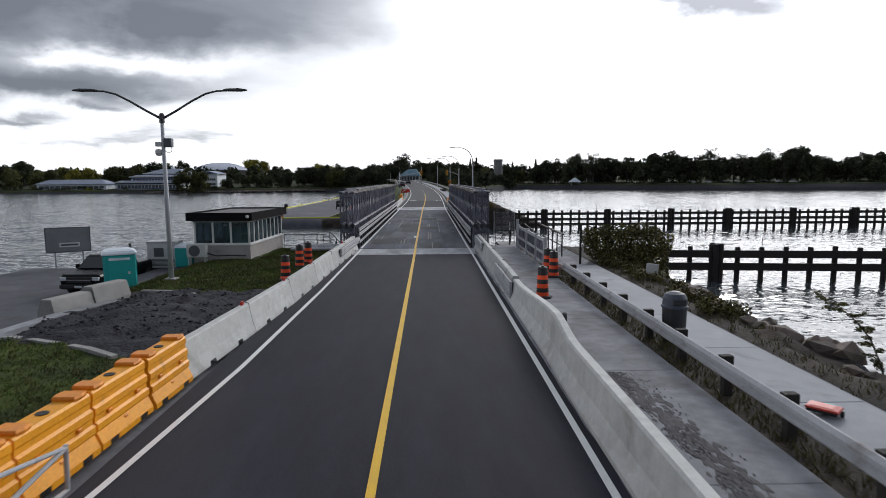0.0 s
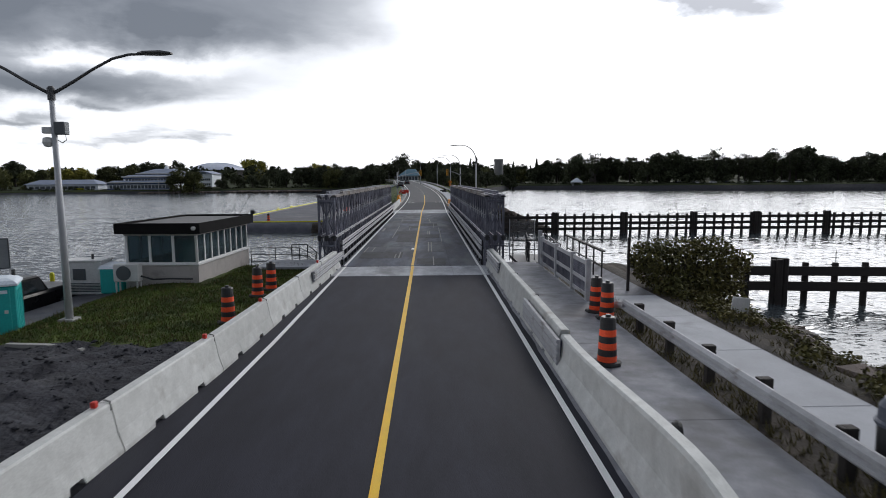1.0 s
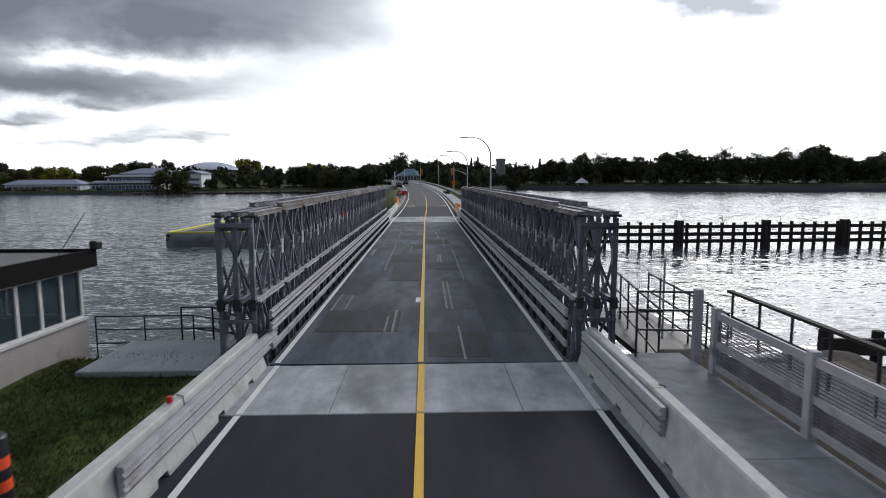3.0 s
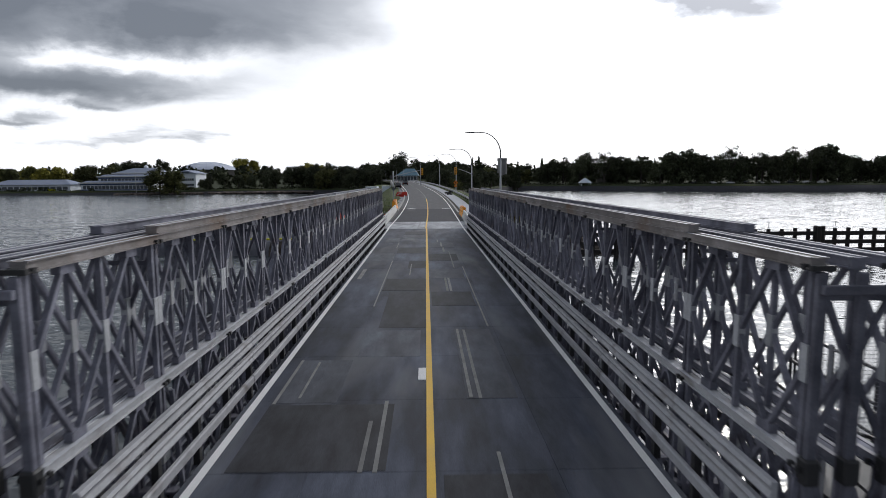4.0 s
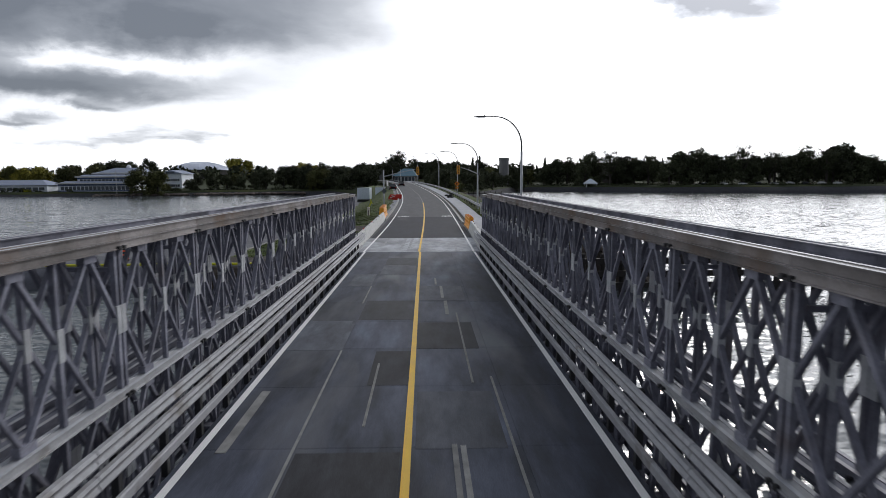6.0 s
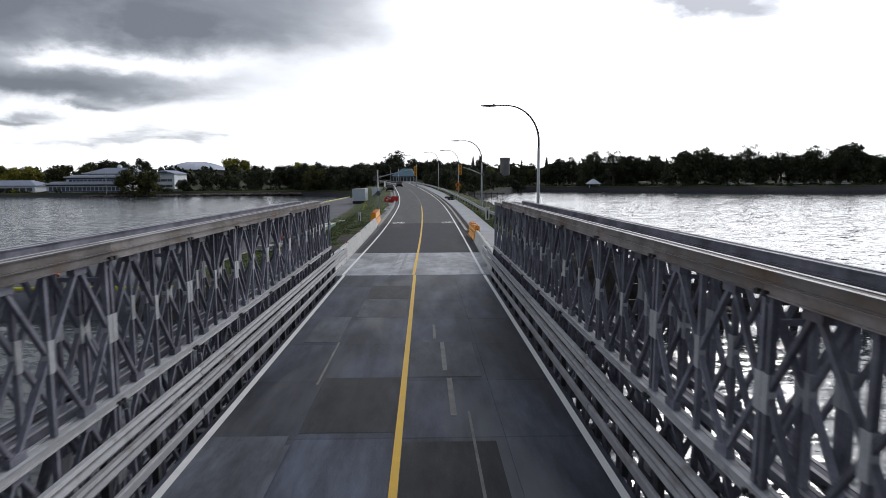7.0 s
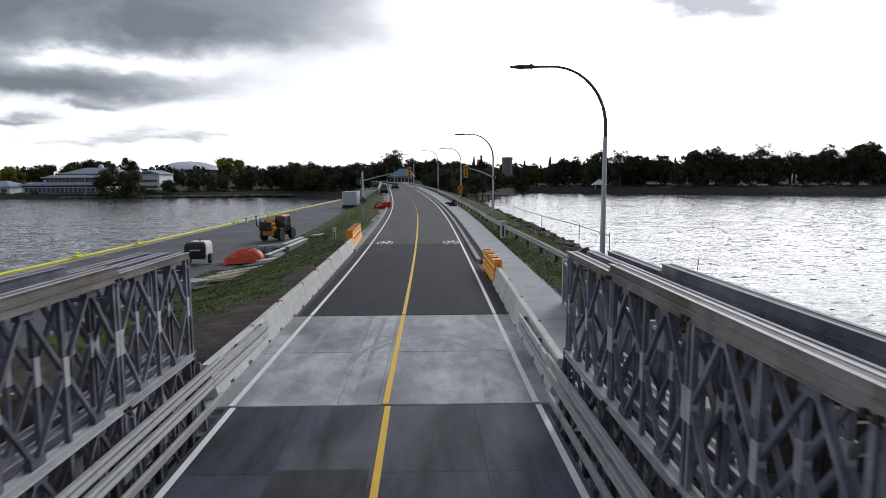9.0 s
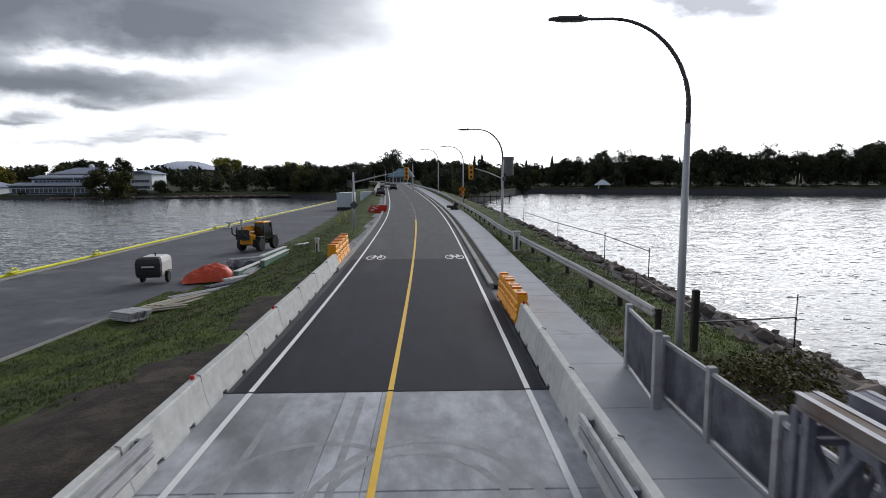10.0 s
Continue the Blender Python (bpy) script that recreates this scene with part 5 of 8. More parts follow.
part("symbol", Mesh().box((SX - 0.14, 164.68, SZ - 0.2), (SX, 164.69, SZ + 0.22)).box((SX, 164.68, SZ), (SX + 0.18, 164.69, SZ + 0.1)), "black_plastic", ds)


settle(FAR)

# ---- control hut ----
hut = thing("control_hut", "small flat-roofed control hut with ribbon windows", "building", at=pose(-8.28, 30.35, -0.22, 0, 0, -2.5))
HW, HL = 2.95, 5.75
part("footing", Mesh().box((-HW, 0, 0), (0, HL, 0.12), 0), "hut_wall", hut)
for lo, hi in (((-HW, 0, 0.1), (0, 0.14, 0.98)), ((-0.14, 0.14, 0.1), (0, HL, 0.98)), ((-HW, 0.14, 0.1), (-HW + 0.14, HL, 0.98)), ((-HW + 0.14, HL - 0.14, 0.1), (-0.14, HL, 0.98))):
    part("wall", Mesh().box(lo, hi, 0), "hut_wall", hut, "beige block wall below the windows")
part("soffit", Mesh().box((-HW, 0, 2.12), (0, HL, 2.22), 0), "hut_wall", hut)
part("floor_slab", Mesh().box((-HW + 0.15, 0.15, 0.12), (-0.15, HL - 0.15, 0.16)), "house_grey", hut)
part("fascia", Mesh().box((-HW - 0.22, -0.22, 2.20), (0.22, -0.14, 2.62)).box((0.14, -0.14, 2.20), (0.22, HL + 0.22, 2.62)).box((-HW - 0.22, -0.14, 2.20), (-HW - 0.14, HL + 0.22, 2.62)).box((-HW - 0.14, HL + 0.14, 2.20), (0.14, HL + 0.22, 2.62)), "fascia", hut, "black roof fascia")
part("roof", Mesh().box((-HW - 0.14, -0.14, 2.22), (0.14, HL + 0.14, 2.54)), "hut_roof", hut, "grey gravel flat roof")


def ribbon_window(p, q, z0, z1, bays, out):
    p, q = Vector(p), Vector(q)
    win = part("window", Mesh().bar(p + Vector((0, 0, z0)), q + Vector((0, 0, z0)), 0.10, 0.07).bar(p + Vector((0, 0, z1)), q + Vector((0, 0, z1)), 0.10, 0.07), "white_frame", hut)
    for i in range(bays + 1):
        s = p.lerp(q, i / bays)
        part("mullion", Mesh().box((s.x - 0.045, s.y - 0.045, z0), (s.x + 0.045, s.y + 0.045, z1)), "white_frame", win)
    for i in range(bays):
        a, c = p.lerp(q, (i + 0.06) / bays), p.lerp(q, (i + 0.94) / bays)
        g = part("pane", Mesh().bar(a + Vector((0, 0, (z0 + z1) / 2)), c + Vector((0, 0, (z0 + z1) / 2)), 0.012, z1 - z0 - 0.06), "glass", win)
        g.visible_shadow = False


ribbon_window((-HW + 0.1, 0.06, 0), (-0.06, 0.06, 0), 1.02, 2.16, 3, (0, -1))
ribbon_window((-0.06, 0.06, 0), (-0.06, HL - 0.1, 0), 1.02, 2.16, 8, (1, 0))
ribbon_window((-HW + 0.06, 0.2, 0), (-HW + 0.06, HL - 0.1, 0), 1.02, 2.16, 6, (-1, 0))
ribbon_window((-HW + 0.15, HL - 0.06, 0), (-0.15, HL - 0.06, 0), 1.02, 2.16, 3, (0, 1))
part("sill", Mesh().box((-HW - 0.03, -0.05, 0.94), (0.05, 0.02, 1.0)).box((-0.02, 0.02, 0.94), (0.05, HL, 1.0)), "white_frame", hut)
part("desk", Mesh().box((-HW + 0.3, 0.3, 0.16), (-0.9, 0.85, 0.92), 0, 0.02), "timber_light", hut)
part("cabinet", Mesh().box((-HW + 0.2, 3.6, 0.16), (-HW + 0.7, 5.0, 1.7), 0, 0.02), "house_grey", hut)
part("floodlight", Mesh().box((0.14, HL + 0.05, 2.62), (0.34, HL + 0.3, 2.82), 0, 0.03).tube([(0.1, HL + 0.1, 2.4), (0.2, HL + 0.15, 2.65)], 0.03, 6), "black_plastic", hut)
part("camera_dome", Mesh().turned((0.0, -0.28, 2.34), [(0.0, 0), (0.07, 0.02), (0.09, 0.09), (0.07, 0.15), (0, 0.16)], 10), "white_metal", hut)
part("antenna", Mesh().tube([(-0.3, HL - 0.4, 2.54), (0.2, HL - 0.1, 3.5)], 0.01, 5), "steel_dark", hut)

hp = thing("heat_pump", "white outdoor heat pump unit on a metal stand", "air conditioner", at=pose(-10.75, 29.75, -0.30))
part("case", Mesh().box((-0.48, -0.18, 0.5), (0.48, 0.18, 1.18), 0, 0.03), "white_metal", hp)
part("fan_grille", Mesh().tube([(-0.08, -0.19, 0.84), (-0.08, -0.20, 0.84)], 0.28, 20), "sign_grey", hp, "round dark fan grille")
for x in (-0.40, 0.40):
    for yy in (-0.14, 0.14):
        part("leg", Mesh().box((x - 0.025, yy - 0.025, 0), (x + 0.025, yy + 0.025, 0.5)), "white_metal", hp)
part("conduit", Mesh().tube([(0.48, 0, 0.7), (0.9, 0.1, 0.55), (1.5, 0.25, 0.55), (2.3, 0.42, 0.5)], 0.035, 6), "steel_dark", hp)

gb = thing("generator_cabinet", "white metal generator cabinet with louvres beside the hut", "cabinet", at=pose(-12.75, 30.7, -0.5) @ Matrix.Diagonal((0.82, 0.82, 0.9, 1)))
part("case", Mesh().box((-0.95, -0.5, 0.1), (0.85, 0.6, 1.55), 0, 0.03), "white_metal", gb)
part("roof", Mesh().box((-1.0, -0.55, 1.55), (0.9, 0.65, 1.62), 0, 0.02), "white_metal", gb)
part("control_panel", Mesh().box((-0.5, -0.53, 0.75), (0.1, -0.5, 1.25)), "sign_grey", gb)
for i in range(6):
    part("louvre", Mesh().bar((-0.85, -0.515, 0.25 + i * 0.07), (0.75, -0.515, 0.25 + i * 0.07), 0.03, 0.03), "sign_grey", gb)
part("skid", Mesh().box((-0.95, -0.45, 0.0), (0.85, 0.55, 0.1)), "steel_dark", gb)
part("exhaust", Mesh().tube([(0.2, 0, 1.6), (0.2, 0, 1.85)], 0.06, 8), "steel_dark", gb)


# ---- portable toilets ----
def toilet(m, label):
    th = thing("portable_toilet", label, "portable toilet", "teal portable toilets")
    part("base", Mesh().box((-0.57, -0.57, 0.0), (0.57, 0.57, 0.12), 0, 0.02), "black_plastic", th)
    part("cabin", Mesh().box((-0.55, -0.55, 0.12), (0.55, 0.55, 1.98), 0, 0.04), "teal", th)
    for i in range(4):
        part("rib", Mesh().box((0.545, -0.42 + i * 0.26, 0.3), (0.565, -0.34 + i * 0.26, 1.8)), "teal", th)
    dr = part("door", Mesh().box((-0.40, -0.575, 0.2), (0.40, -0.545, 1.92), 0, 0.02), "teal", th)
    part("latch", Mesh().box((0.26, -0.60, 1.0), (0.34, -0.575, 1.12)), "white_metal", dr)
    part("vent", Mesh().box((-0.35, -0.585, 1.72), (0.35, -0.575, 1.84)), "toilet_roof", dr)
    part("roof", Mesh().rings([[(a * s, c * s, z) for a, c in ((-1, -1), (1, -1), (1, 1), (-1, 1))] for s, z in ((0.59, 1.98), (0.59, 2.05), (0.50, 2.16), (0.34, 2.24))]), "toilet_roof", th, "pale translucent domed roof")
    part("stack", Mesh().tube([(0.4, 0.4, 2.0), (0.4, 0.4, 2.42)], 0.05, 8), "black_plastic", th)
    th.matrix_basis = m
    return th


t0 = toilet(pose(-11.62, 23.95, -0.44, 0, 0, 28) @ Matrix.Diagonal((1.06, 1.06, 0.79, 1)), "teal portable toilet with pale domed roof on asphalt")
tk = thing("plastic_tank", "teal plastic tank under a pale blue sheet beside the hut", "tank", at=pose(-11.62, 30.5, -0.35))
part("body", Mesh().box((-0.42, -0.4, 0.0), (0.30, 0.5, 1.02), 0, 0.04), "teal", tk)
part("sheet", Mesh().rings([[(-0.46, -0.44, 0.98), (0.33, -0.44, 0.98), (0.33, 0.54, 0.98), (-0.46, 0.54, 0.98)], [(-0.40, -0.36, 1.10), (0.26, -0.36, 1.06), (0.28, 0.45, 1.14), (-0.42, 0.45, 1.18)]]), "toilet_roof", tk, "pale blue plastic sheet")


# ---- pickup truck ----
def wheel(parent, x, y, z, r=0.38, w_=0.26):
    t = part("wheel", Mesh().rings([[(x + s * w_ / 2, y + q * math.cos(2 * math.pi * j / 20), z + q * math.sin(2 * math.pi * j / 20)) for j in range(20)] for s, q in ((-1, r * 0.62), (-1, r * 0.94), (-0.7, r), (0.7, r), (1, r * 0.94), (1, r * 0.62))]), "rubber", parent)
    part("rim", Mesh().rings([[(x + s * w_ / 2, y + q * math.cos(2 * math.pi * j / 16), z + q * math.sin(2 * math.pi * j / 16)) for j in range(16)] for s, q in ((-0.9, r * 0.6), (0.9, r * 0.6), (0.98, r * 0.2))]), "chrome", t)


def body_loft(sections):
    """Car body from cross sections (y, half width low, half width high, z low, z belt, z top)."""
    rg = []
    for y, a, c, z0, z1, z2 in sections:
        rg.append([(-a * 0.95, y, z0), (a * 0.95, y, z0), (a, y, z0 + 0.12), (a, y, z1 - 0.05), (c, y, z2 - 0.04), (c * 0.94, y, z2), (-c * 0.94, y, z2), (-c, y, z2 - 0.04), (-a, y, z1 - 0.05), (-a, y, z0 + 0.12)])
    return Mesh().rings(rg)


tr = thing("pickup_truck", "black pickup truck parked on the asphalt lot", "truck")
part("body", body_loft([(0.0, 0.86, 0.82, 0.42, 0.86, 0.92), (0.15, 0.96, 0.90, 0.36, 0.98, 1.06), (1.3, 0.98, 0.93, 0.34, 1.06, 1.14), (1.55, 0.98, 0.92, 0.34, 1.08, 1.16), (3.4, 0.98, 0.92, 0.34, 1.08, 1.16), (5.4, 0.97, 0.92, 0.42, 1.08, 1.14), (5.55, 0.94, 0.9, 0.46, 1.02, 1.08)]), "car_black", tr)
cab = part("cab", Mesh().rings([[(-a, y0 + s, z), (a, y0 + s, z), (a, y1 - e, z), (-a, y1 - e, z)] for a, y0, y1, s, e, z in ((0.90, 1.25, 3.6, 0, 0, 1.12), (0.74, 1.25, 3.6, 0.72, 0.28, 1.68), (0.68, 1.25, 3.6, 0.85, 0.36, 1.74))]), "car_black", tr)
part("windshield", Mesh().solid([(-0.80, 1.30, 1.18), (0.80, 1.30, 1.18), (0.69, 1.92, 1.65), (-0.69, 1.92, 1.65)], [(-0.80, 1.28, 1.20), (0.80, 1.28, 1.20), (0.69, 1.90, 1.67), (-0.69, 1.90, 1.67)]), "car_glass", cab)
for s in (-1, 1):
    part("side_window", Mesh().solid([(s * 0.895, 1.7, 1.18), (s * 0.895, 3.4, 1.18), (s * 0.76, 3.3, 1.62), (s * 0.76, 2.05, 1.62)], [(s * 0.905, 1.7, 1.18), (s * 0.905, 3.4, 1.18), (s * 0.77, 3.3, 1.62), (s * 0.77, 2.05, 1.62)]), "car_glass", cab)
    part("headlight", Mesh().box((min(s * 0.60, s * 0.92), -0.02, 0.78), (max(s * 0.60, s * 0.92), 0.12, 0.95), 0, 0.02), "lens", tr, "clear headlight")
    part("mirror", Mesh().box((min(s * 1.0, s * 1.2), 1.65, 1.12), (max(s * 1.0, s * 1.2), 1.8, 1.34), 0, 0.03), "car_black", tr)
    for y in (0.95, 4.45):
        wheel(tr, s * 0.88, y, 0.39)
part("grille", Mesh().box((-0.58, -0.04, 0.68), (0.58, 0.02, 0.95), 0, 0.02), "black_plastic", tr)
part("grille_bar", Mesh().box((-0.58, -0.055, 0.80), (0.58, -0.03, 0.84)), "chrome", tr)
part("bumper", Mesh().box((-0.92, -0.10, 0.42), (0.92, 0.06, 0.62), 0, 0.04), "black_plastic", tr)
part("number_plate", Mesh().box((-0.16, -0.115, 0.47), (0.16, -0.10, 0.57)), "white_paint", tr, "white plate with a plain bar")
part("plate_bar", Mesh().box((-0.11, -0.119, 0.505), (0.11, -0.115, 0.535)), "house_blue", tr)
tr.matrix_basis = pose(-14.45, 25.9, -1.06, 0, 0, -3) @ Matrix.Diagonal((0.95, 0.92, 0.96, 1))

# concrete blocks, signboard, bollards
for x, y, a in ((-10.15, 17.95, -13), (-9.78, 19.45, -14)):
    cb = Mesh().rings([[(-w_, -l_, z), (w_, -l_, z), (w_, l_, z), (-w_, l_, z)] for w_, l_, z in ((0.32, 0.76, 0), (0.32, 0.76, 0.14), (0.2, 0.74, 0.60), (0.17, 0.72, 0.64))])
    ob = part("concrete_block", cb, "concrete_old", None, "short weathered concrete barrier block on the lot", at=pose(x, y, near_height(x, y) - 0.04, 0, 0, a))
    tagged(ob, "", "barrier", "concrete blocks by the lot")
sb = thing("signboard", "grey back of a large signboard on two posts", "signboard", at=pose(-20.5, 35.35, -0.95, 0, 0, 30))
part("board", Mesh().box((-1.1, -0.04, 0.85), (1.1, 0.03, 2.25), 0, 0.01), "sign_panel", sb)
part("frame", Mesh().box((-1.14, -0.05, 0.81), (1.14, 0.04, 0.86)).box((-1.14, -0.05, 2.24), (1.14, 0.04, 2.29)).box((-1.15, -0.05, 0.81), (-1.1, 0.04, 2.29)).box((1.1, -0.05, 0.81), (1.15, 0.04, 2.29)), "sign_grey", sb)
part("label_plate", Mesh().box((-0.45, -0.06, 1.12), (0.58, -0.045, 1.38)), "white_frame", sb, "white plate with dark unreadable bars")
part("label_bar", Mesh().box((-0.38, -0.066, 1.20), (0.5, -0.06, 1.30)), "sign_grey", sb)
for x in (-0.7, 0.7):
    part("post", Mesh().box((x - 0.04, -0.03, -0.5), (x + 0.04, 0.05, 0.9)), "pole", sb)
for x, y in ((-15.2, 32.2), (-13.6, 32.6), (-13.2, 31.6)):
    ob = part("bollard", Mesh().turned((0, 0, 0), [(0.0, 0), (0.09, 0), (0.09, 1.2), (0.05, 1.27), (0.0, 1.28)], 12), "hi_yellow", None, "yellow steel bollard at the water's edge", at=pose(x, y, near_height(x, y)))
    tagged(ob, "", "bollard", "yellow bollards")


def railing(name, label, pts, h, mat, rails=(0.5, 1.0), post_r=0.025, cat="railing", spacing=1.5):
    th = thing(name, label, cat)
    for a, c in zip(pts, pts[1:]):
        a, c = Vector(a), Vector(c)
        n = max(1, int(round((c - a).length / spacing)))
        for i in range(n + 1):
            p = a.lerp(c, i / n)
            part("post", Mesh().tube([p, p + Vector((0, 0, h))], post_r, 6), mat, th)
        for r in rails:
            part("rail", Mesh().tube([a + Vector((0, 0, h * r)), c + Vector((0, 0, h * r))], post_r * 0.9, 6), mat, th)
    return th


railing("steel_railing", "thin grey steel railing at the water behind the hut", [(-8.0, 36.4, -0.35), (-5.6, 36.4, -0.35), (-5.2, 38.4, -1.0)], 1.05, "steel_dark", (0.35, 0.68, 1.0), 0.02)
railing("steel_railing", "dark steel stair railing beside the bridge end", [(-6.1, 36.9, -0.3), (-5.3, 36.9, -0.3), (-4.9, 39.5, -1.4)], 1.1, "steel_dark", (0.5, 1.0), 0.025)
structure("pad", Mesh().box((-7.1, 33.9, -0.5), (-4.45, 36.3, 0.10), 0, 0.02), "concrete_path", "small concrete landing pad beside the hut")

# ---- right bank by the approach ----
gr = thing("guard_rail", "galvanised steel guard rail on dark posts beside the path", "guard rail")
WB = [(-0.02, -0.155), (0.02, -0.155), (0.075, -0.10), (0.075, -0.05), (0.02, -0.015), (0.02, 0.015), (0.075, 0.05), (0.075, 0.10), (0.02, 0.155), (-0.02, 0.155), (0.02, 0.10), (0.02, 0.05), (-0.025, 0.02), (-0.025, -0.02), (0.02, -0.05), (0.02, -0.10)]
for i in range(10):
    y = -14 + i * 3.7
    part("beam", Mesh().sweep([(-o, z) for o, z in WB], [(6.17, y, 0.62), (6.17, min(y + 3.72, 22.6), 0.62)]), "galv_light", gr)
for i in range(20):
    y = -14.6 + i * 1.92
    part("post", Mesh().box((6.27, y - 0.08, -0.2), (6.43, y + 0.08, 0.80), 0, 0.01), "timber", gr)
    part("block", Mesh().box((6.20, y - 0.075, 0.44), (6.28, y + 0.075, 0.80), 0, 0.01), "timber", gr)
part("end_piece", Mesh().tube([(6.17, 22.5, 0.62), (6.17, 23.0, 0.55), (6.18, 23.6, 0.42)], 0.11, 8), "galv_light", gr)

bn = thing("waste_bin", "dark grey round waste bin with domed lid", "bin", at=pose(6.86, 13.95, 0.08))
part("body", Mesh().turned((0, 0, 0), [(0.0, 0), (0.24, 0), (0.27, 0.05), (0.285, 0.82), (0.30, 0.85), (0.0, 0.85)], 20), "steel_dark", bn)
part("lid", Mesh().turned((0, 0, 0.82), [(0.0, 0.0), (0.315, 0.0), (0.32, 0.04), (0.29, 0.07), (0.28, 0.24), (0.22, 0.34), (0.10, 0.39), (0.0, 0.40)], 20), "bin_blue", bn, "blue-grey domed lid")
part("flap", Mesh().box((-0.16, -0.31, 0.92), (0.16, -0.26, 1.06), 0, 0.02), "steel_dark", bn)
rk = thing("handcart", "low handcart with a bright red cover lying on the path", "cart", at=pose(7.42, 9.25, 0.1, 0, 0, -48) @ Matrix.Diagonal((0.75, 0.30, 0.45, 1)))
part("tray", Mesh().box((-0.3, -0.5, 0.15), (0.3, 0.5, 0.28), 0, 0.03), "black_plastic", rk)
part("cover", Mesh().rings([[(a * s, c * s * 1.7, z) for a, c in ((-0.33, -0.33), (0.33, -0.33), (0.33, 0.33), (-0.33, 0.33))] for s, z in ((1.0, 0.28), (0.95, 0.34), (0.6, 0.38))]), "red", rk, "bright red cover")
part("bag", Mesh().turned((0.05, 0.75, 0.0), [(0.0, 0), (0.2, 0.02), (0.24, 0.18), (0.12, 0.3), (0.0, 0.31)], 9), "teal", rk)
for s in (-1, 1):
    part("wheel", Mesh().tube([(s * 0.30, 0.3, 0.12), (s * 0.36, 0.3, 0.12)], 0.12, 12), "rubber", rk)
tb = part("tyre", Mesh().rings([[(r * math.cos(2 * math.pi * j / 18), z, 0.36 + r * math.sin(2 * math.pi * j / 18)) for j in range(18)] for r, z in ((0.18, -0.09), (0.32, -0.10), (0.36, 0), (0.32, 0.10), (0.18, 0.09))]), "rubber", None, "black tyre leaning on the sidewalk side of the wall", at=pose(4.42, 15.0, 0.13, 0, 0, 75) @ Matrix.Diagonal((0.6, 0.6, 0.6, 1)))
tagged(tb, "", "tyre")


def ped_fence(th, p, q, h=1.22, posts=True, mat="galv_light", pitch=0.06, gauge=0.007, middle=True):
    """A framed mesh panel between two posts."""
    p, q = Vector(p), Vector(q)
    u = (q - p)
    frm = Mesh()
    for z, d in ((h - 0.09, 0.14), (0.62, 0.12), (0.16, 0.12)) if middle else ((h - 0.06, 0.07), (0.10, 0.06)):
        frm.bar(p + Vector((0, 0, z)), q + Vector((0, 0, z)), 0.055, d)
    pn = part("panel", frm, mat, th)
    n = max(4, int(u.length / (pitch * 0.92)))
    wire = Mesh()
    for i in range(n + 1):
        s = p.lerp(q, i / n)
        wire.bar(s + Vector((0, 0, 0.2)), s + Vector((0, 0, h - 0.14)), gauge, gauge, 0, (1, 0, 0))
    for z in np.arange(0.22, h - 0.12, pitch):
        wire.bar(p + Vector((0, 0, z)), q + Vector((0, 0, z)), gauge, gauge)
    part("mesh", wire, "galv_light" if mat == "galv_sunlit" else "galv", pn)
    if posts:
        for s in (p, q) if posts == 2 else (p,):
            part("post", Mesh().box((s.x - 0.08, s.y - 0.08, s.z - 0.1), (s.x + 0.08, s.y + 0.08, s.z + h + 0.06), 0, 0.012), mat, th)


fe = thing("mesh_fence", "galvanised steel pedestrian fence with mesh infill on the sidewalk", "fence")
for a, c in ((25.5, 27.5), (27.5, 30.15), (30.15, 33.1)):
    ped_fence(fe, (5.95, a, 0.15), (5.95, c, 0.15), 1.28, posts=2 if c > 32 else 1, mat="galv_light", gauge=0.012)
part("post", Mesh().box((5.95, 34.0, 0.0), (6.12, 34.17, 1.68), 0, 0.015), "galv_light", fe)
settle(NEAR)
fe = thing("mesh_fence", "dark galvanised mesh fence along the sidewalk after the bridge", "fence")
for a, c in ((75.8, 78.0), (78.0, 80.2), (80.2, 82.35), (82.35, 84.5)):
    ped_fence(fe, (6.13, a, 0.10), (6.13, c, 0.10), 1.42, 2 if c > 84 else 1, "galv_light", 0.040, 0.017, False)
sgte = thing("mesh_gate", "galvanised mesh gate leaf swung across the sidewalk edge", "gate")
ped_fence(sgte, (6.06, 86.7, 0.10), (5.74, 83.95, 0.12), 1.66, 2, "galv_light", 0.045, 0.016, False)

settle(FAR)

cl = railing("steel_railing", "dark steel rails with a mesh screen beside the bridge end", [(4.80, 34.3, 0.15), (5.98, 34.15, 0.15)], 1.45, "steel_dark", (0.42, 0.72, 1.0), 0.028, spacing=1.2)
scr = Mesh()
for i in range(25):
    scr.bar((4.93 + 0.05 * i, 36.2, 0.9), (4.93 + 0.05 * i, 36.2, 2.0), 0.005, 0.005, 0, (1, 0, 0))
for i in range(23):
    scr.bar((4.92, 36.2, 0.92 + 0.05 * i), (6.15, 36.2, 0.92 + 0.05 * i), 0.005)
scr.bar((4.9, 36.2, 0.0), (4.9, 36.2, 2.05), 0.04, 0.04, 0, (1, 0, 0)).bar((6.15, 36.2, 0.0), (6.15, 36.2, 2.05), 0.04, 0.04, 0, (1, 0, 0))
part("mesh", scr, "galv_light", cl, "pale wire mesh screen")
wk = thing("walkway_railing", "dark steel walkway railing beside the bridge end", "railing")
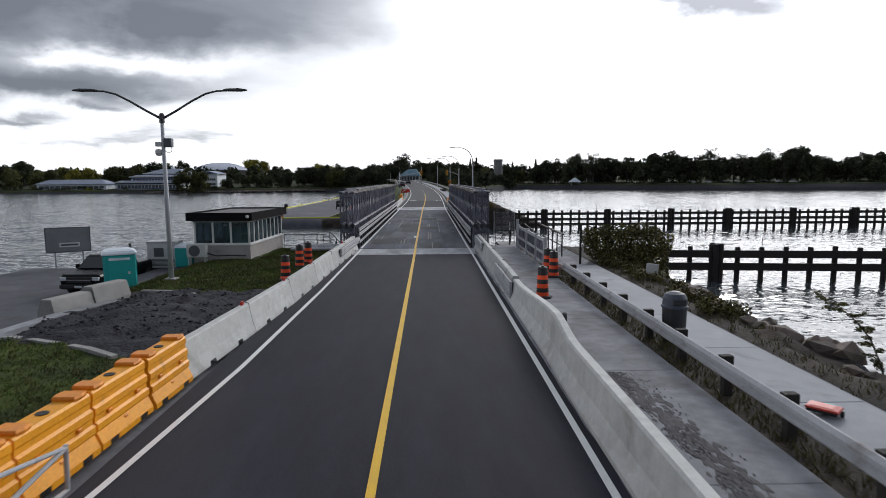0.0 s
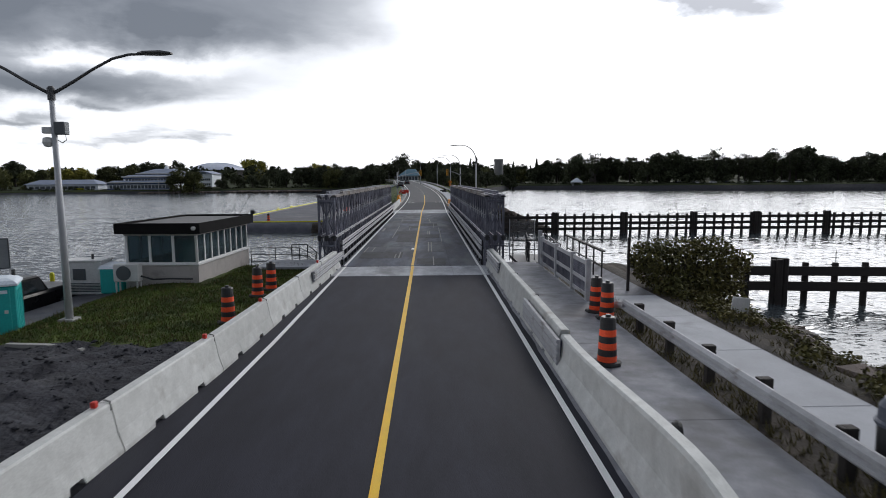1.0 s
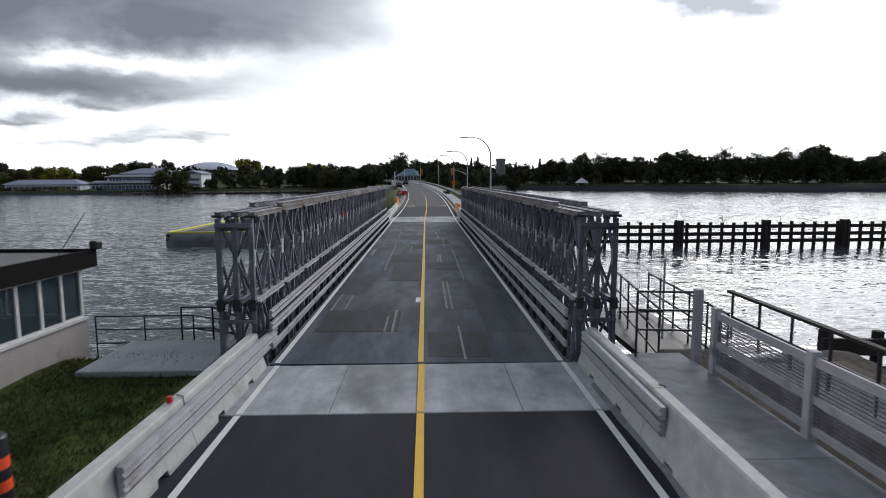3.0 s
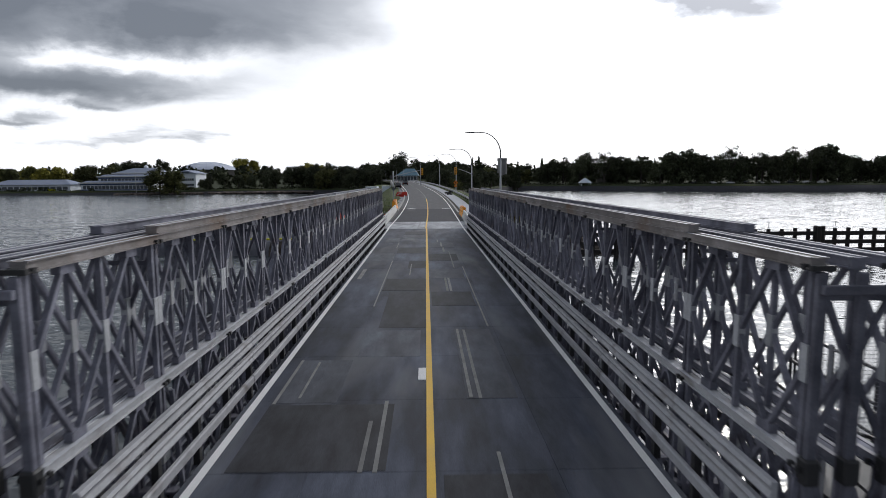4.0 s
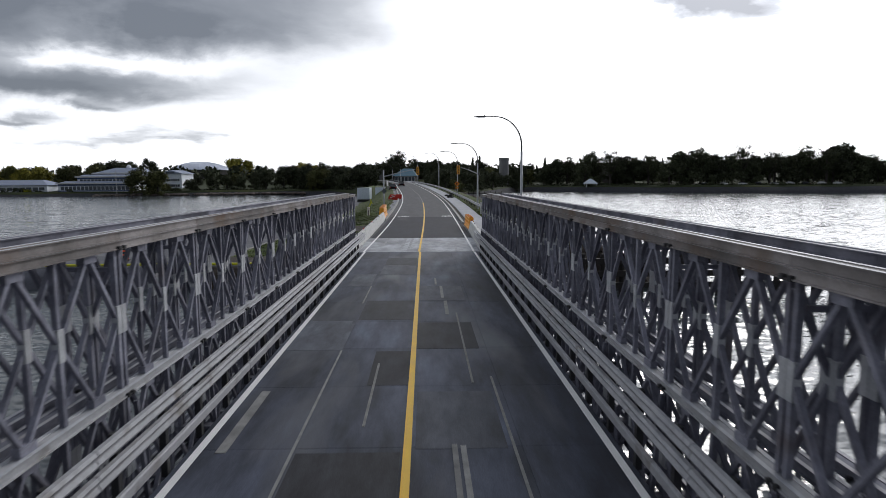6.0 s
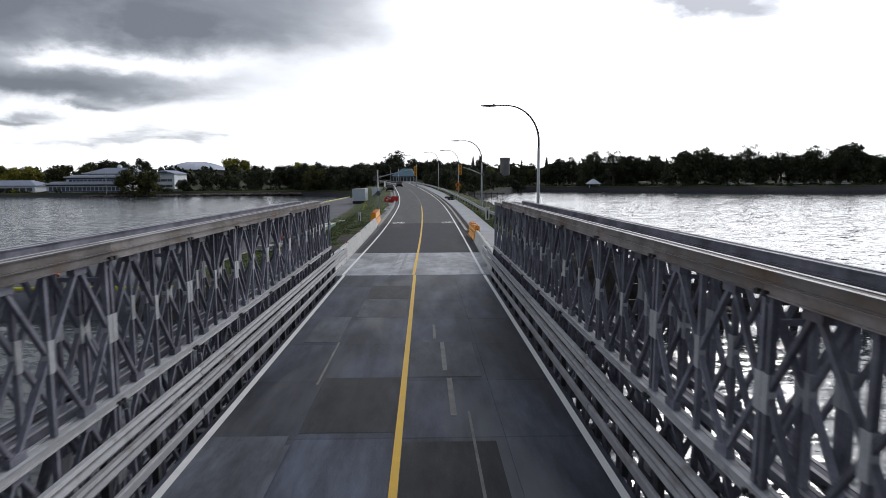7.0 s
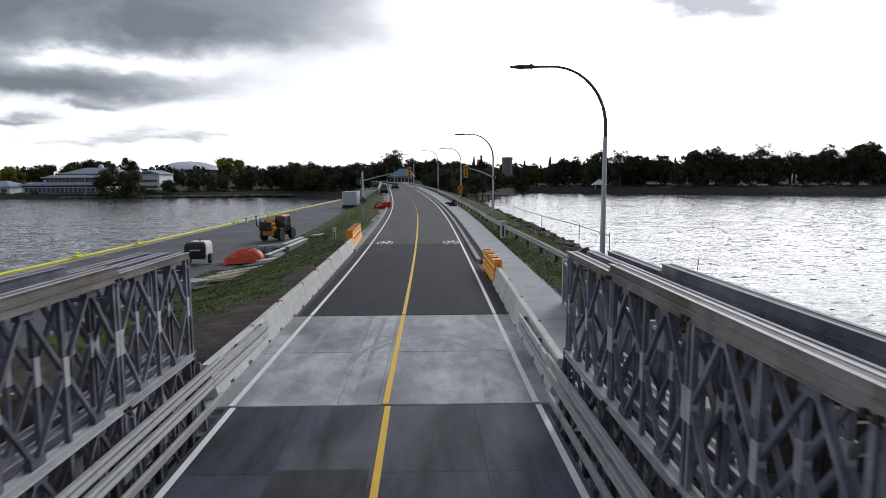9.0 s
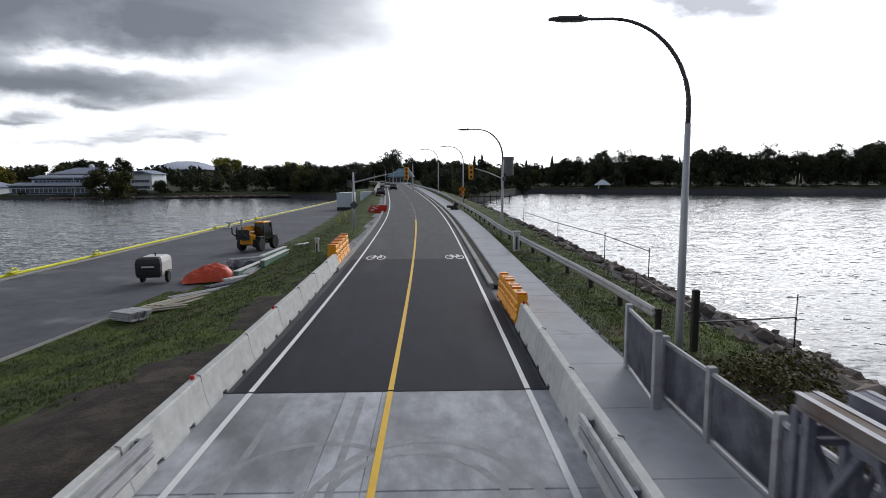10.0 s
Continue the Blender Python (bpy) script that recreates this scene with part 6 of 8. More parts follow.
for a, c, zz in (((5.75, 35.4), (6.6, 41.5), -0.25), ((7.2, 35.0), (7.6, 41.0), -0.3)):
    for i in range(6):
        x, y = a[0] + (c[0] - a[0]) * i / 5, a[1] + (c[1] - a[1]) * i / 5
        part("post", Mesh().tube([(x, y, zz - 0.4), (x, y, zz + 1.25)], 0.03, 6), "steel_dark", wk)
    for r in (0.1, 0.62, 1.2):
        part("rail", Mesh().tube([(*a, zz + r), (*c, zz + r)], 0.03, 6), "steel_dark", wk)
part("walkway", Mesh().box((5.7, 35.3, -0.62), (7.7, 42.0, -0.45)), "steel_dark", wk)
part("brace", Mesh().bar((5.8, 35.4, 0.9), (6.6, 41.0, -0.4), 0.05), "steel_dark", wk)
tr2 = railing("timber_railing", "weathered brown handrail on dark posts above the bank", [(7.7, 35.8, 0.10), (7.7, 29.9, 0.05)], 1.12, "steel_dark", (0.5,), 0.035, spacing=1.1)
part("top_rail", Mesh().bar((7.7, 36.0, 1.26), (7.7, 29.7, 1.21), 0.14, 0.06), "timber", tr2, "flat weathered timber handrail")
wf_ = railing("wire_fence", "thin black fence posts with a top wire by the bank", [(6.75, 28.65, 0.1), (8.3, 28.65, 0.1)], 1.72, "steel_dark", (0.98,), 0.022, "fence", 1.5)
part("gate_post", Mesh().box((8.28, 28.6, -0.3), (8.38, 28.7, 1.86), 0, 0.02), "timber", wf_, "dark timber post")


# ---- timber fender walls in the water ----
def fender(label, x0, x1, ya, yb, top, pitch, dolphins, lower):
    th = thing("timber_fender_wall", label, "fender wall")
    n = int((x1 - x0) / pitch)
    for i in range(n + 1):
        x = x0 + (x1 - x0) * i / n
        y = ya + (yb - ya) * i / n
        dz = rnd.uniform(-0.06, 0.06)
        part("pile", Mesh().turned((x, y, -5.0), [(0.0, 0), (0.17, 0), (0.16, 5.0 + top + dz - 0.03), (0.13, 5.0 + top + dz), (0.0, 5.0 + top + dz)], 10), "timber", th)
        if i % 5 == 2:
            part("rod", Mesh().tube([(x, y, top), (x, y, top + 0.55)], 0.02, 5), "steel_dark", th)
    for z in ((top - 0.42, top - 1.15, lower) if yb == ya else (top - 0.48, top - 1.30)):
        m = Mesh()
        m.bar((x0 - 0.2, ya - 0.2, z), (x1 + 0.2, yb - 0.2, z), 0.16, 0.34 if yb == ya else 0.48)
        part("wale", m, "timber", th)
    for x in dolphins:
        y = ya + (yb - ya) * (x - x0) / (x1 - x0)
        dm = Mesh()
        for a in range(7):
            r = 0.0 if a == 6 else 0.30
            dm.turned((x + r * math.cos(a * 1.047), y - 0.15 + r * math.sin(a * 1.047), -5.0), [(0.0, 0), (0.19, 0), (0.17, 5.0 + top + 0.10 + 0.05 * (a % 3)), (0.0, 5.0 + top + 0.13 + 0.05 * (a % 3))], 9)
        part("pile_cluster", dm, "timber", th)


fender("long dark timber fender wall on piles in the harbour", 9.5, 96.0, 78.7, 78.7, -0.22, 1.15, (16.3, 24.8, 33.4, 41.2, 50, 58.5, 67, 76), -2.05)
fender("dark timber fender wall on piles close to the bank", 12.0, 52.0, 38.6, 33.8, -0.40, 1.45, (19.5, 31, 43), -2.2)

settle(NEAR)

# ---- causeway things ----
def utility_box(m):
    th = thing("utility_cabinet", "white plastic utility post with a notched top", "utility post", "white utility posts")
    part("body", Mesh().box((-0.32, -0.2, 0), (0.32, 0.2, 1.25), 0, 0.04), "white_metal", th)
    part("cap", Mesh().box((-0.42, -0.26, 1.22), (0.42, 0.26, 1.36), 0, 0.05), "white_metal", th)
    part("slot", Mesh().box((-0.12, -0.21, 0.15), (0.10, -0.19, 1.0)), "steel_dark", th)
    th.matrix_basis = m
    return th


SLIM = Matrix.Diagonal((0.62, 0.7, 1, 1))
u0 = utility_box(pose(6.6, 110.5, 0.25) @ SLIM)
copy_thing(u0, pose(-6.75, 112.0, -0.25) @ SLIM)

gn = thing("towable_compressor", "white towable air compressor parked on the quay", "compressor")
part("hood", Mesh().rings([[(-a, y0, z), (a, y0, z), (a, y1, z), (-a, y1, z)] for a, y0, y1, z in ((0.66, -1.0, 1.15, 0.45), (0.74, -1.08, 1.2, 0.62), (0.76, -1.10, 1.2, 1.25), (0.70, -1.02, 1.12, 1.46), (0.55, -0.85, 0.95, 1.56))]), "white_metal", gn)
part("end_panel", Mesh().rings([[(-a, y0, z), (a, y0, z), (a, y0 + 0.35, z), (-a, y0 + 0.35, z)] for a, y0, z in ((0.68, -1.06, 0.44), (0.765, -1.13, 0.62), (0.78, -1.14, 1.26), (0.715, -1.05, 1.48), (0.56, -0.86, 1.575))]), "steel_dark", gn, "dark grey end panel")
for i in range(5):
    part("louvre", Mesh().box((-0.55, -1.16, 0.60 + 0.08 * i), (0.55, -1.12, 0.63 + 0.08 * i)), "black_plastic", gn)
part("label_bar", Mesh().box((-0.38, -1.175, 1.02), (0.38, -1.15, 1.10)), "white_frame", gn)
part("exhaust", Mesh().tube([(0.1, 0.1, 1.5), (0.1, 0.1, 1.74)], 0.05, 8), "steel_dark", gn)
for s in (-1, 1):
    wheel(gn, s * 0.80, 0.15, 0.33, 0.33, 0.2)
    part("mudguard", Mesh().box((min(s * 0.70, s * 0.92), -0.25, 0.64), (max(s * 0.70, s * 0.92), 0.55, 0.70), 0, 0.02), "steel_dark", gn)
part("drawbar", Mesh().bar((0, 1.2, 0.45), (0, 2.3, 0.40), 0.1), "steel_dark", gn)
gn.matrix_basis = pose(-16.4, 109.0, -1.33, 0, 0, 7) @ Matrix.Diagonal((0.94, 0.98, 1.08, 1))

# crumpled tarpaulin
tp = Mesh()
NX, NY = 34, 26
for j in range(NY + 1):
    for i in range(NX + 1):
        u, v = i / NX * 2 - 1, j / NY * 2 - 1
        r = max(abs(u), abs(v)) * 0.45 + math.hypot(u, v) * 0.55
        h = max(0.0, 1 - r ** 2.4) ** 0.6
        z = h * (0.72 + 0.22 * math.sin(2.2 * u + 0.6) + 0.30 * (0.5 - abs(noise.noise(Vector((u * 2.2 + v, v * 2.2, 7)))) * 1.6) + 0.16 * (0.5 - abs(noise.noise(Vector((u * 5, v * 5 - u, 11)))) * 1.6)) + 0.10 * noise.noise(Vector((u * 3, v * 3, 1))) * (0.3 + h) + 0.05 * abs(noise.noise(Vector((u * 8, v * 8, 4))))
        tp.v.append((u * 1.75 + 0.08 * noise.noise(Vector((u * 2, v * 2, 9))), v * 1.2 + 0.08 * noise.noise(Vector((u * 2, v * 2, 3))), max(z, 0.01)))
for j in range(NY):
    for i in range(NX):
        a = j * (NX + 1) + i
        tp.f.append((a, a + 1, a + NX + 2, a + NX + 1))
        tp.k.append(0)
ob = part("tarpaulin", tp, "tarp", None, "crumpled orange-red tarpaulin over a heap of material", True, pose(-13.25, 109.6, -1.30, 0, 0, 22) @ Matrix.Diagonal((0.92, 0.85, 1.0, 1)))
tagged(ob, "", "tarpaulin")

th_ = thing("telehandler", "yellow and black telehandler parked on the quay", "construction vehicle")
part("chassis", Mesh().box((-0.75, -2.0, 0.55), (0.75, 2.0, 1.05), 0, 0.08), "steel_dark", th_)
part("engine_cover", Mesh().box((0.30, -1.5, 1.0), (1.12, 1.0, 1.65), 0, 0.10), "machine_yellow", th_)
part("bonnet", Mesh().box((-0.30, -2.1, 0.95), (0.30, -0.6, 1.75), 0, 0.10), "steel_dark", th_)
cb_ = part("cab", Mesh().rings([[(a0, y0, z), (a1, y0, z), (a1, y1, z), (a0, y1, z)] for a0, a1, y0, y1, z in ((-1.1, -0.15, -0.85, 0.85, 1.0), (-1.1, -0.15, -0.85, 0.85, 1.6), (-1.0, -0.2, -0.7, 0.75, 2.45), (-0.95, -0.25, -0.6, 0.65, 2.55))]), "car_glass", th_)
for x, y in ((-0.15, -0.85), (-1.1, -0.85), (-1.1, 0.85), (-0.15, 0.85)):
    part("pillar", Mesh().bar((x, y, 1.0), (x * 0.93 - 0.03, y * 0.86, 2.5), 0.09), "black_plastic", cb_)
part("cab_roof", Mesh().box((-1.05, -0.8, 2.46), (-0.15, 0.85, 2.62), 0, 0.05), "machine_yellow", th_)
part("boom", Mesh().bar((0.12, -2.1, 1.85), (0.12, 1.9, 2.05), 0.40, 0.46), "machine_yellow", th_)
part("boom_head", Mesh().bar((0.12, 1.7, 2.15), (0.12, 2.35, 1.05), 0.50, 0.44), "machine_yellow", th_)
part("front_axle_frame", Mesh().box((-0.55, 1.3, 0.6), (0.75, 2.15, 1.55), 0, 0.12), "machine_yellow", th_)
part("carriage", Mesh().bar((-0.55, 2.6, 1.55), (0.80, 2.6, 1.55), 0.14, 0.9), "steel_dark", th_)
for x in (-0.40, 0.10, 0.62):
    part("fork", Mesh().bar((x, 2.68, 1.35), (x, 3.6, 1.75), 0.12, 0.07).bar((x, 3.55, 1.72), (x, 3.6, 2.3), 0.10, 0.07), "steel_dark", th_)
part("beacon", Mesh().turned((-0.6, 0, 2.62), [(0, 0), (0.07, 0), (0.06, 0.14), (0, 0.16)], 8), "amber", th_)
for s in (-1, 1):
    for y in (-1.35, 1.35):
        wheel(th_, s * 0.98, y, 0.62, 0.62, 0.42)
        part("wheel_arch", Mesh().box((min(s * 0.75, s * 1.2), y - 0.55, 1.26), (max(s * 0.75, s * 1.2), y + 0.55, 1.34), 0, 0.03), "steel_dark", th_)
th_.matrix_basis = pose(-15.0, 126.6, -1.33, 0, 0, 166) @ Matrix.Diagonal((0.95, 0.90, 1.0, 1))

for k_, (x, y, a) in enumerate(((-26.4, 152.5, 0), (-26.5, 158.0, 10))):
    bo = part("mooring_post", Mesh().turned((0, 0, 0), [(0, 0), (0.26, 0), (0.2, 0.12), (0.15, 0.5), (0.24, 0.62), (0.24, 0.75), (0, 0.8)], 12).box((-0.4, -0.08, 0.62), (0.4, 0.08, 0.74), 0, 0.03), "white_metal", None, "pale iron mooring bollard at the quay edge", at=pose(x, y, -1.34, 0, 0, a))
    tagged(bo, "", "mooring bollard", "mooring bollards")
for y in (112.0, 122.0, 150.0, 168.0):
    ob = part("mooring_cleat", Mesh().box((-0.16, -0.5, 0), (0.16, 0.5, 0.12), 0, 0.04).tube([(0, -0.3, 0.1), (0, -0.2, 0.3), (0, 0.2, 0.3), (0, 0.3, 0.1)], 0.05, 8), "hi_yellow", None, "yellow mooring cleat on the quay kerb", at=pose(-27.2, y, -1.08))
    tagged(ob, "", "mooring cleat", "yellow mooring cleats")

# stacks of pipes, forms and planks beside the quay
def stack(name, label, cat, x, y, a, rows_, length, w_, h_, mat, z=-1.2, gap=0.02):
    th = thing(name, label, cat, "stacked material on the quay", at=pose(x, y, z, 0, 0, a))
    for r, n in enumerate(rows_):
        for i in range(n):
            off = (i - (n - 1) / 2) * (w_ + gap)
            j = rnd.uniform(-0.15, 0.15)
            part("piece", Mesh().box((off - w_ / 2, -length / 2 + j, r * (h_ + 0.015)), (off + w_ / 2, length / 2 + j, r * (h_ + 0.015) + h_), 0, 0.01), mat, th)


stack("form_panel_stack", "stack of grey steel form panels on the grass edge", "panels", -12.9, 99.0, 66, (3, 3, 3, 3), 1.3, 0.34, 0.09, "galv_light", -1.3)
stack("plank_pile", "scattered pale timber planks beside the quay", "timber", -12.2, 102.6, -20, (5, 3), 3.4, 0.22, 0.06, "timber_light", -1.24, 0.10)
stack("plank_pile", "scattered pale timber planks beside the quay", "timber", -11.6, 104.6, -34, (4, 2), 4.0, 0.2, 0.06, "galv_light", -1.2, 0.14)
for x, y, a in ((-10.7, 116.2, -1.5), (-12.3, 121.8, -2.5), (-11.4, 113.0, -3.0)):
    cr_ = thing("crate", "long pale green crate with a white lid on grass", "crate", "stacked material on the quay", at=pose(x, y, far_height(x, y) - 0.02, 0, 0, a))
    part("side", Mesh().box((-0.16, -3.2, 0.0), (0.16, 3.2, 0.42), 0, 0.015), "pipe_green", cr_)
    part("lid", Mesh().box((-0.20, -3.25, 0.42), (0.20, 3.25, 0.47), 0, 0.01), "white_metal", cr_, "white lid")
    part("skid", Mesh().box((-0.42, -3.0, 0.0), (-0.20, 3.0, 0.12), 0, 0.01), "steel_dark", cr_)
stack("plank_pile", "loose white boards on the grass slope", "timber", -8.9, 127.5, -26, (3, 1), 7.0, 0.3, 0.07, "white_metal", -0.75, 0.45)
stack("plank_pile", "loose white boards on the grass slope", "timber", -7.9, 130.5, -32, (2, 1), 5.0, 0.25, 0.07, "timber_light", -0.55, 0.35)
stack("scaffold_pile", "pile of grey scaffold tubes beside the tarpaulin", "scaffold", -11.2, 112.2, 6, (6, 5, 3), 4.6, 0.09, 0.09, "galv_light", -1.2, 0.07)

stack("plank_pile", "scattered pale timber planks beside the quay", "timber", -12.6, 100.9, -58, (4, 3), 2.6, 0.18, 0.06, "timber_light", -1.28, 0.09)
stack("scaffold_pile", "pile of grey scaffold tubes beside the tarpaulin", "scaffold", -11.2, 107.2, -24, (7, 5), 3.4, 0.08, 0.08, "galv", -1.2, 0.06)
stack("plank_pile", "scattered white boards beside the tarpaulin", "timber", -10.6, 110.0, -28, (4, 2), 4.2, 0.2, 0.06, "white_metal", -1.12, 0.12)
stack("scaffold_pile", "tangled heap of grey metal frames by the telehandler", "scaffold", -13.0, 115.6, 40, (6, 6, 4, 4), 2.8, 0.12, 0.12, "galv", -1.3, 0.12)
stack("scaffold_pile", "tangled heap of grey metal frames by the telehandler", "scaffold", -12.9, 116.2, -50, (5, 4, 4, 4, 3), 2.6, 0.12, 0.10, "galv_light", -1.3, 0.14)
for nm, lab, x, y, w_, l_, h_, z_ in (("site_container", "pale blue site container at the end of the quay", -17.1, 196.0, 3.2, 6.0, 3.2, -0.9), ("site_container", "pale blue site container at the end of the quay", -13.7, 206.0, 2.5, 6.0, 2.35, 0.0)):
    ct = thing(nm, lab, "container", "site containers", at=pose(x, y, z_))
    part("shell", Mesh().box((-w_ / 2, 0, 0.2), (w_ / 2, l_, h_), 0, 0.04), "toilet_roof", ct)
    for i in range(7):
        xx = -w_ / 2 + 0.2 + i * (w_ - 0.4) / 6
        part("corrugation", Mesh().box((xx - 0.06, -0.04, 0.3), (xx + 0.06, 0.0, h_ - 0.15)), "toilet_roof", ct)
    part("roof_rail", Mesh().box((-w_ / 2 - 0.04, -0.05, h_ - 0.1), (w_ / 2 + 0.04, 0.1, h_ + 0.03)), "white_metal", ct)
    part("skid", Mesh().box((-w_ / 2, 0.1, -0.6), (w_ / 2, l_, 0.2)), "steel_dark", ct)
rb = thing("barrier_stack", "low stack of red and white barrier sections on grass", "barrier", at=pose(-6.0, 148.5, 0.60, 0, 0, 6) @ Matrix.Diagonal((0.9, 1, 1.5, 1)))
for i in range(4):
    x0_, y0_, z0_ = -1.2 + 0.12 * i, -0.5 + 0.28 * i, 0.10 * i
    part("section", Mesh().box((x0_, y0_, z0_ + 0.30), (x0_ + 2.3, y0_ + 0.10, z0_ + 0.44), 0, 0.02).box((x0_, y0_, z0_), (x0_ + 2.3, y0_ + 0.10, z0_ + 0.10), 0, 0.02).box((x0_, y0_, z0_), (x0_ + 0.14, y0_ + 0.10, z0_ + 0.44)).box((x0_ + 1.1, y0_, z0_), (x0_ + 1.24, y0_ + 0.10, z0_ + 0.44)).box((x0_ + 2.16, y0_, z0_), (x0_ + 2.3, y0_ + 0.10, z0_ + 0.44)), "red", rb)
    part("white_panel", Mesh().box((x0_ + 0.3 + 0.4 * (i % 2), y0_ - 0.02, z0_ + 0.31), (x0_ + 0.75 + 0.4 * (i % 2), y0_ - 0.003, z0_ + 0.43)), "white_metal", rb)
for x, y, a in ((-9.6, 140, 15), (-10.4, 152, -20)):
    ob = part("marker_board", Mesh().box((-0.12, -0.02, 0.25), (0.12, 0.02, 1.25), 0, 0.01).box((-0.25, -0.2, 0), (0.25, 0.2, 0.08), 0, 0.02), "hi_yellow", None, "leaning fluorescent yellow marker board on grass", at=pose(x, y, far_height(x, y), 0, a, 10) @ Matrix.Scale(0.7, 4))
    tagged(ob, "", "marker board", "yellow marker boards")

sbg = thing("sandbag_heap", "heap of black sandbags and folded mat on the kerb", "sandbags", at=pose(3.85, 150.0, zr(150) + 0.05) @ Matrix.Diagonal((0.85, 0.8, 1.5, 1)))
for i in range(9):
    part("sandbag", Mesh().turned((0, 0, 0), [(0, 0), (0.28, 0.02), (0.36, 0.12), (0.28, 0.22), (0, 0.24)], 10), "rubber", sbg, at=pose(rnd.uniform(-0.7, 0.7), rnd.uniform(-0.5, 0.5), 0.2 * (i // 4), 0, 0, rnd.uniform(0, 180)) @ Matrix.Diagonal((1.3, 0.9, 1, 1)))

# W-beam along the causeway and its far parapet
gr = thing("guard_rail", "galvanised guard rail curving along the causeway sidewalk", "guard rail")
ys = list(np.arange(90.5, 296, 3.81))
for a, c in zip(ys, ys[1:]):
    off = lambda q: xc(q) + 6.95 + 1.25 * (1 - smooth(92, 126, q)) - 0.35 * smooth(126, 165, q) - 2.4 * smooth(190, 290, q)
    mid_ = (a + c) / 2
    part("beam", Mesh().sweep([(-o * 1.2, z * 1.15) for o, z in WB], [(off(q), q, zr(q) + 0.68) for q in (a, mid_, c)]), "galv_light", gr)
    part("post", Mesh().box((off(a) + 0.04, a - 0.08, zr(a) - 0.3), (off(a) + 0.20, a + 0.08, zr(a) + 0.82), 0, 0.01), "timber", gr)
pk = railing("wire_fence", "black gate post with a rail along the rocky bank", [(8.5, 88.3, -0.1), (9.5, 96.0, -0.35)], 1.42, "steel_dark", (0.97,), 0.025, "fence", 8.0)
part("gate_post", Mesh().box((8.41, 88.21, -0.4), (8.59, 88.39, 1.86), 0, 0.02), "timber", pk, "thick black post")
pk = railing("wire_fence", "row of thin black fence posts along the rocky bank", [(13.0, 104.0, -0.7), (13.2, 113.0, -0.7), (11.6, 121.0, -0.4), (10.6, 133.0, -0.1)], 1.9, "steel_dark", (0.9,), 0.03, "fence", 9.0)
pk = railing("wire_fence", "low dark rail beside the bridge end", [(8.6, 88.3, -0.1), (13.0, 90.8, -0.6)], 1.05, "steel_dark", (0.97,), 0.03, "fence", 5.2)
part("stake", Mesh().tube([(13.0, 90.8, 0.3), (13.02, 90.8, 1.2)], 0.022, 6), "steel_dark", pk)


# ---- cars on the far road ----
def car(m, paint, label):
    th = thing("car", label, "car", "cars on the far road")
    part("body", body_loft([(0.0, 0.80, 0.76, 0.35, 0.70, 0.78), (0.2, 0.88, 0.84, 0.28, 0.84, 0.92), (1.2, 0.90, 0.86, 0.26, 0.92, 1.0), (3.6, 0.90, 0.86, 0.26, 0.94, 1.04), (4.4, 0.86, 0.82, 0.34, 0.90, 1.0)]), paint, th)
    cb = part("cabin", Mesh().rings([[(-a, y0, z), (a, y0, z), (a, y1, z), (-a, y1, z)] for a, y0, y1, z in ((0.84, 0.9, 4.1, 0.98), (0.68, 1.6, 3.8, 1.46), (0.60, 1.75, 3.65, 1.54))]), "car_glass", th)
    part("roof", Mesh().box((-0.66, 1.65, 1.47), (0.66, 3.7, 1.57), 0, 0.04), paint, cb)
    for s in (-1, 1):
        part("light", Mesh().box((s * 0.68 - 0.14, -0.02, 0.62), (s * 0.68 + 0.14, 0.05, 0.74), 0, 0.01), "red", th, "red tail light")
        for y in (0.85, 3.45):
            wheel(th, s * 0.80, y, 0.33, 0.33, 0.22)
    th.matrix_basis = m
    return th


for y, o, pnt, lab in ((236, -3.2, "car_white", "white car on the far road"), (222, -1.9, "car_black", "dark car on the far road"), (262, -4.6, "car_white", "white car on the far road"), (190, -4.9, "car_black", "dark car by the road edge")):
    car(pose(xc(y) + o, y, zr(y), 0, 0, 6), pnt, lab)


# ---- plants ----
def leaf_cloud(lobes, n, size, seed, flat=0.6):
    """Many small leaf clumps spread over the skins of overlapping lobes (x, y, z, rx, ry, rz)."""
    r = random.Random(seed)
    m = Mesh()
    total = sum(l[3] * l[4] + l[4] * l[5] + l[3] * l[5] for l in lobes)
    for l in lobes:
        for _ in range(int(n * (l[3] * l[4] + l[4] * l[5] + l[3] * l[5]) / total)):
            d = Vector((r.gauss(0, 1), r.gauss(0, 1), r.gauss(0, 1))).normalized()
            k = r.uniform(0.72, 1.04) if r.random() < 0.72 else r.uniform(0.1, 0.8)
            c = Vector((l[0] + d.x * l[3] * k, l[1] + d.y * l[4] * k, l[2] + d.z * l[5] * k))
            nrm = (d + Vector((r.gauss(0, flat), r.gauss(0, flat), r.gauss(0, flat)))).normalized()
            a = nrm.orthogonal().normalized()
            a.rotate(Matrix.Rotation(r.uniform(0, 6.28), 3, nrm))
            b_ = nrm.cross(a)
            s = size * r.uniform(0.5, 1.4)
            m.face([c - a * s, c - b_ * s * 0.6, c + a * s, c + b_ * s * 0.6])
    return m


def crown_of(lobes, n, size, seed, kind):
    """Outer leaf clumps plus a denser heart of larger ones."""
    m = leaf_cloud(lobes, n, size, seed)
    if kind != "open":
        heart = leaf_cloud([(l[0], l[1], l[2], l[3] * 0.72, l[4] * 0.72, l[5] * 0.72) for l in lobes], n // 5, size * 2.4, seed + 500)
        base = len(m.v)
        m.v += heart.v
        m.f += [tuple(base + q for q in f_) for f_ in heart.f]
        m.k += heart.k
    return m


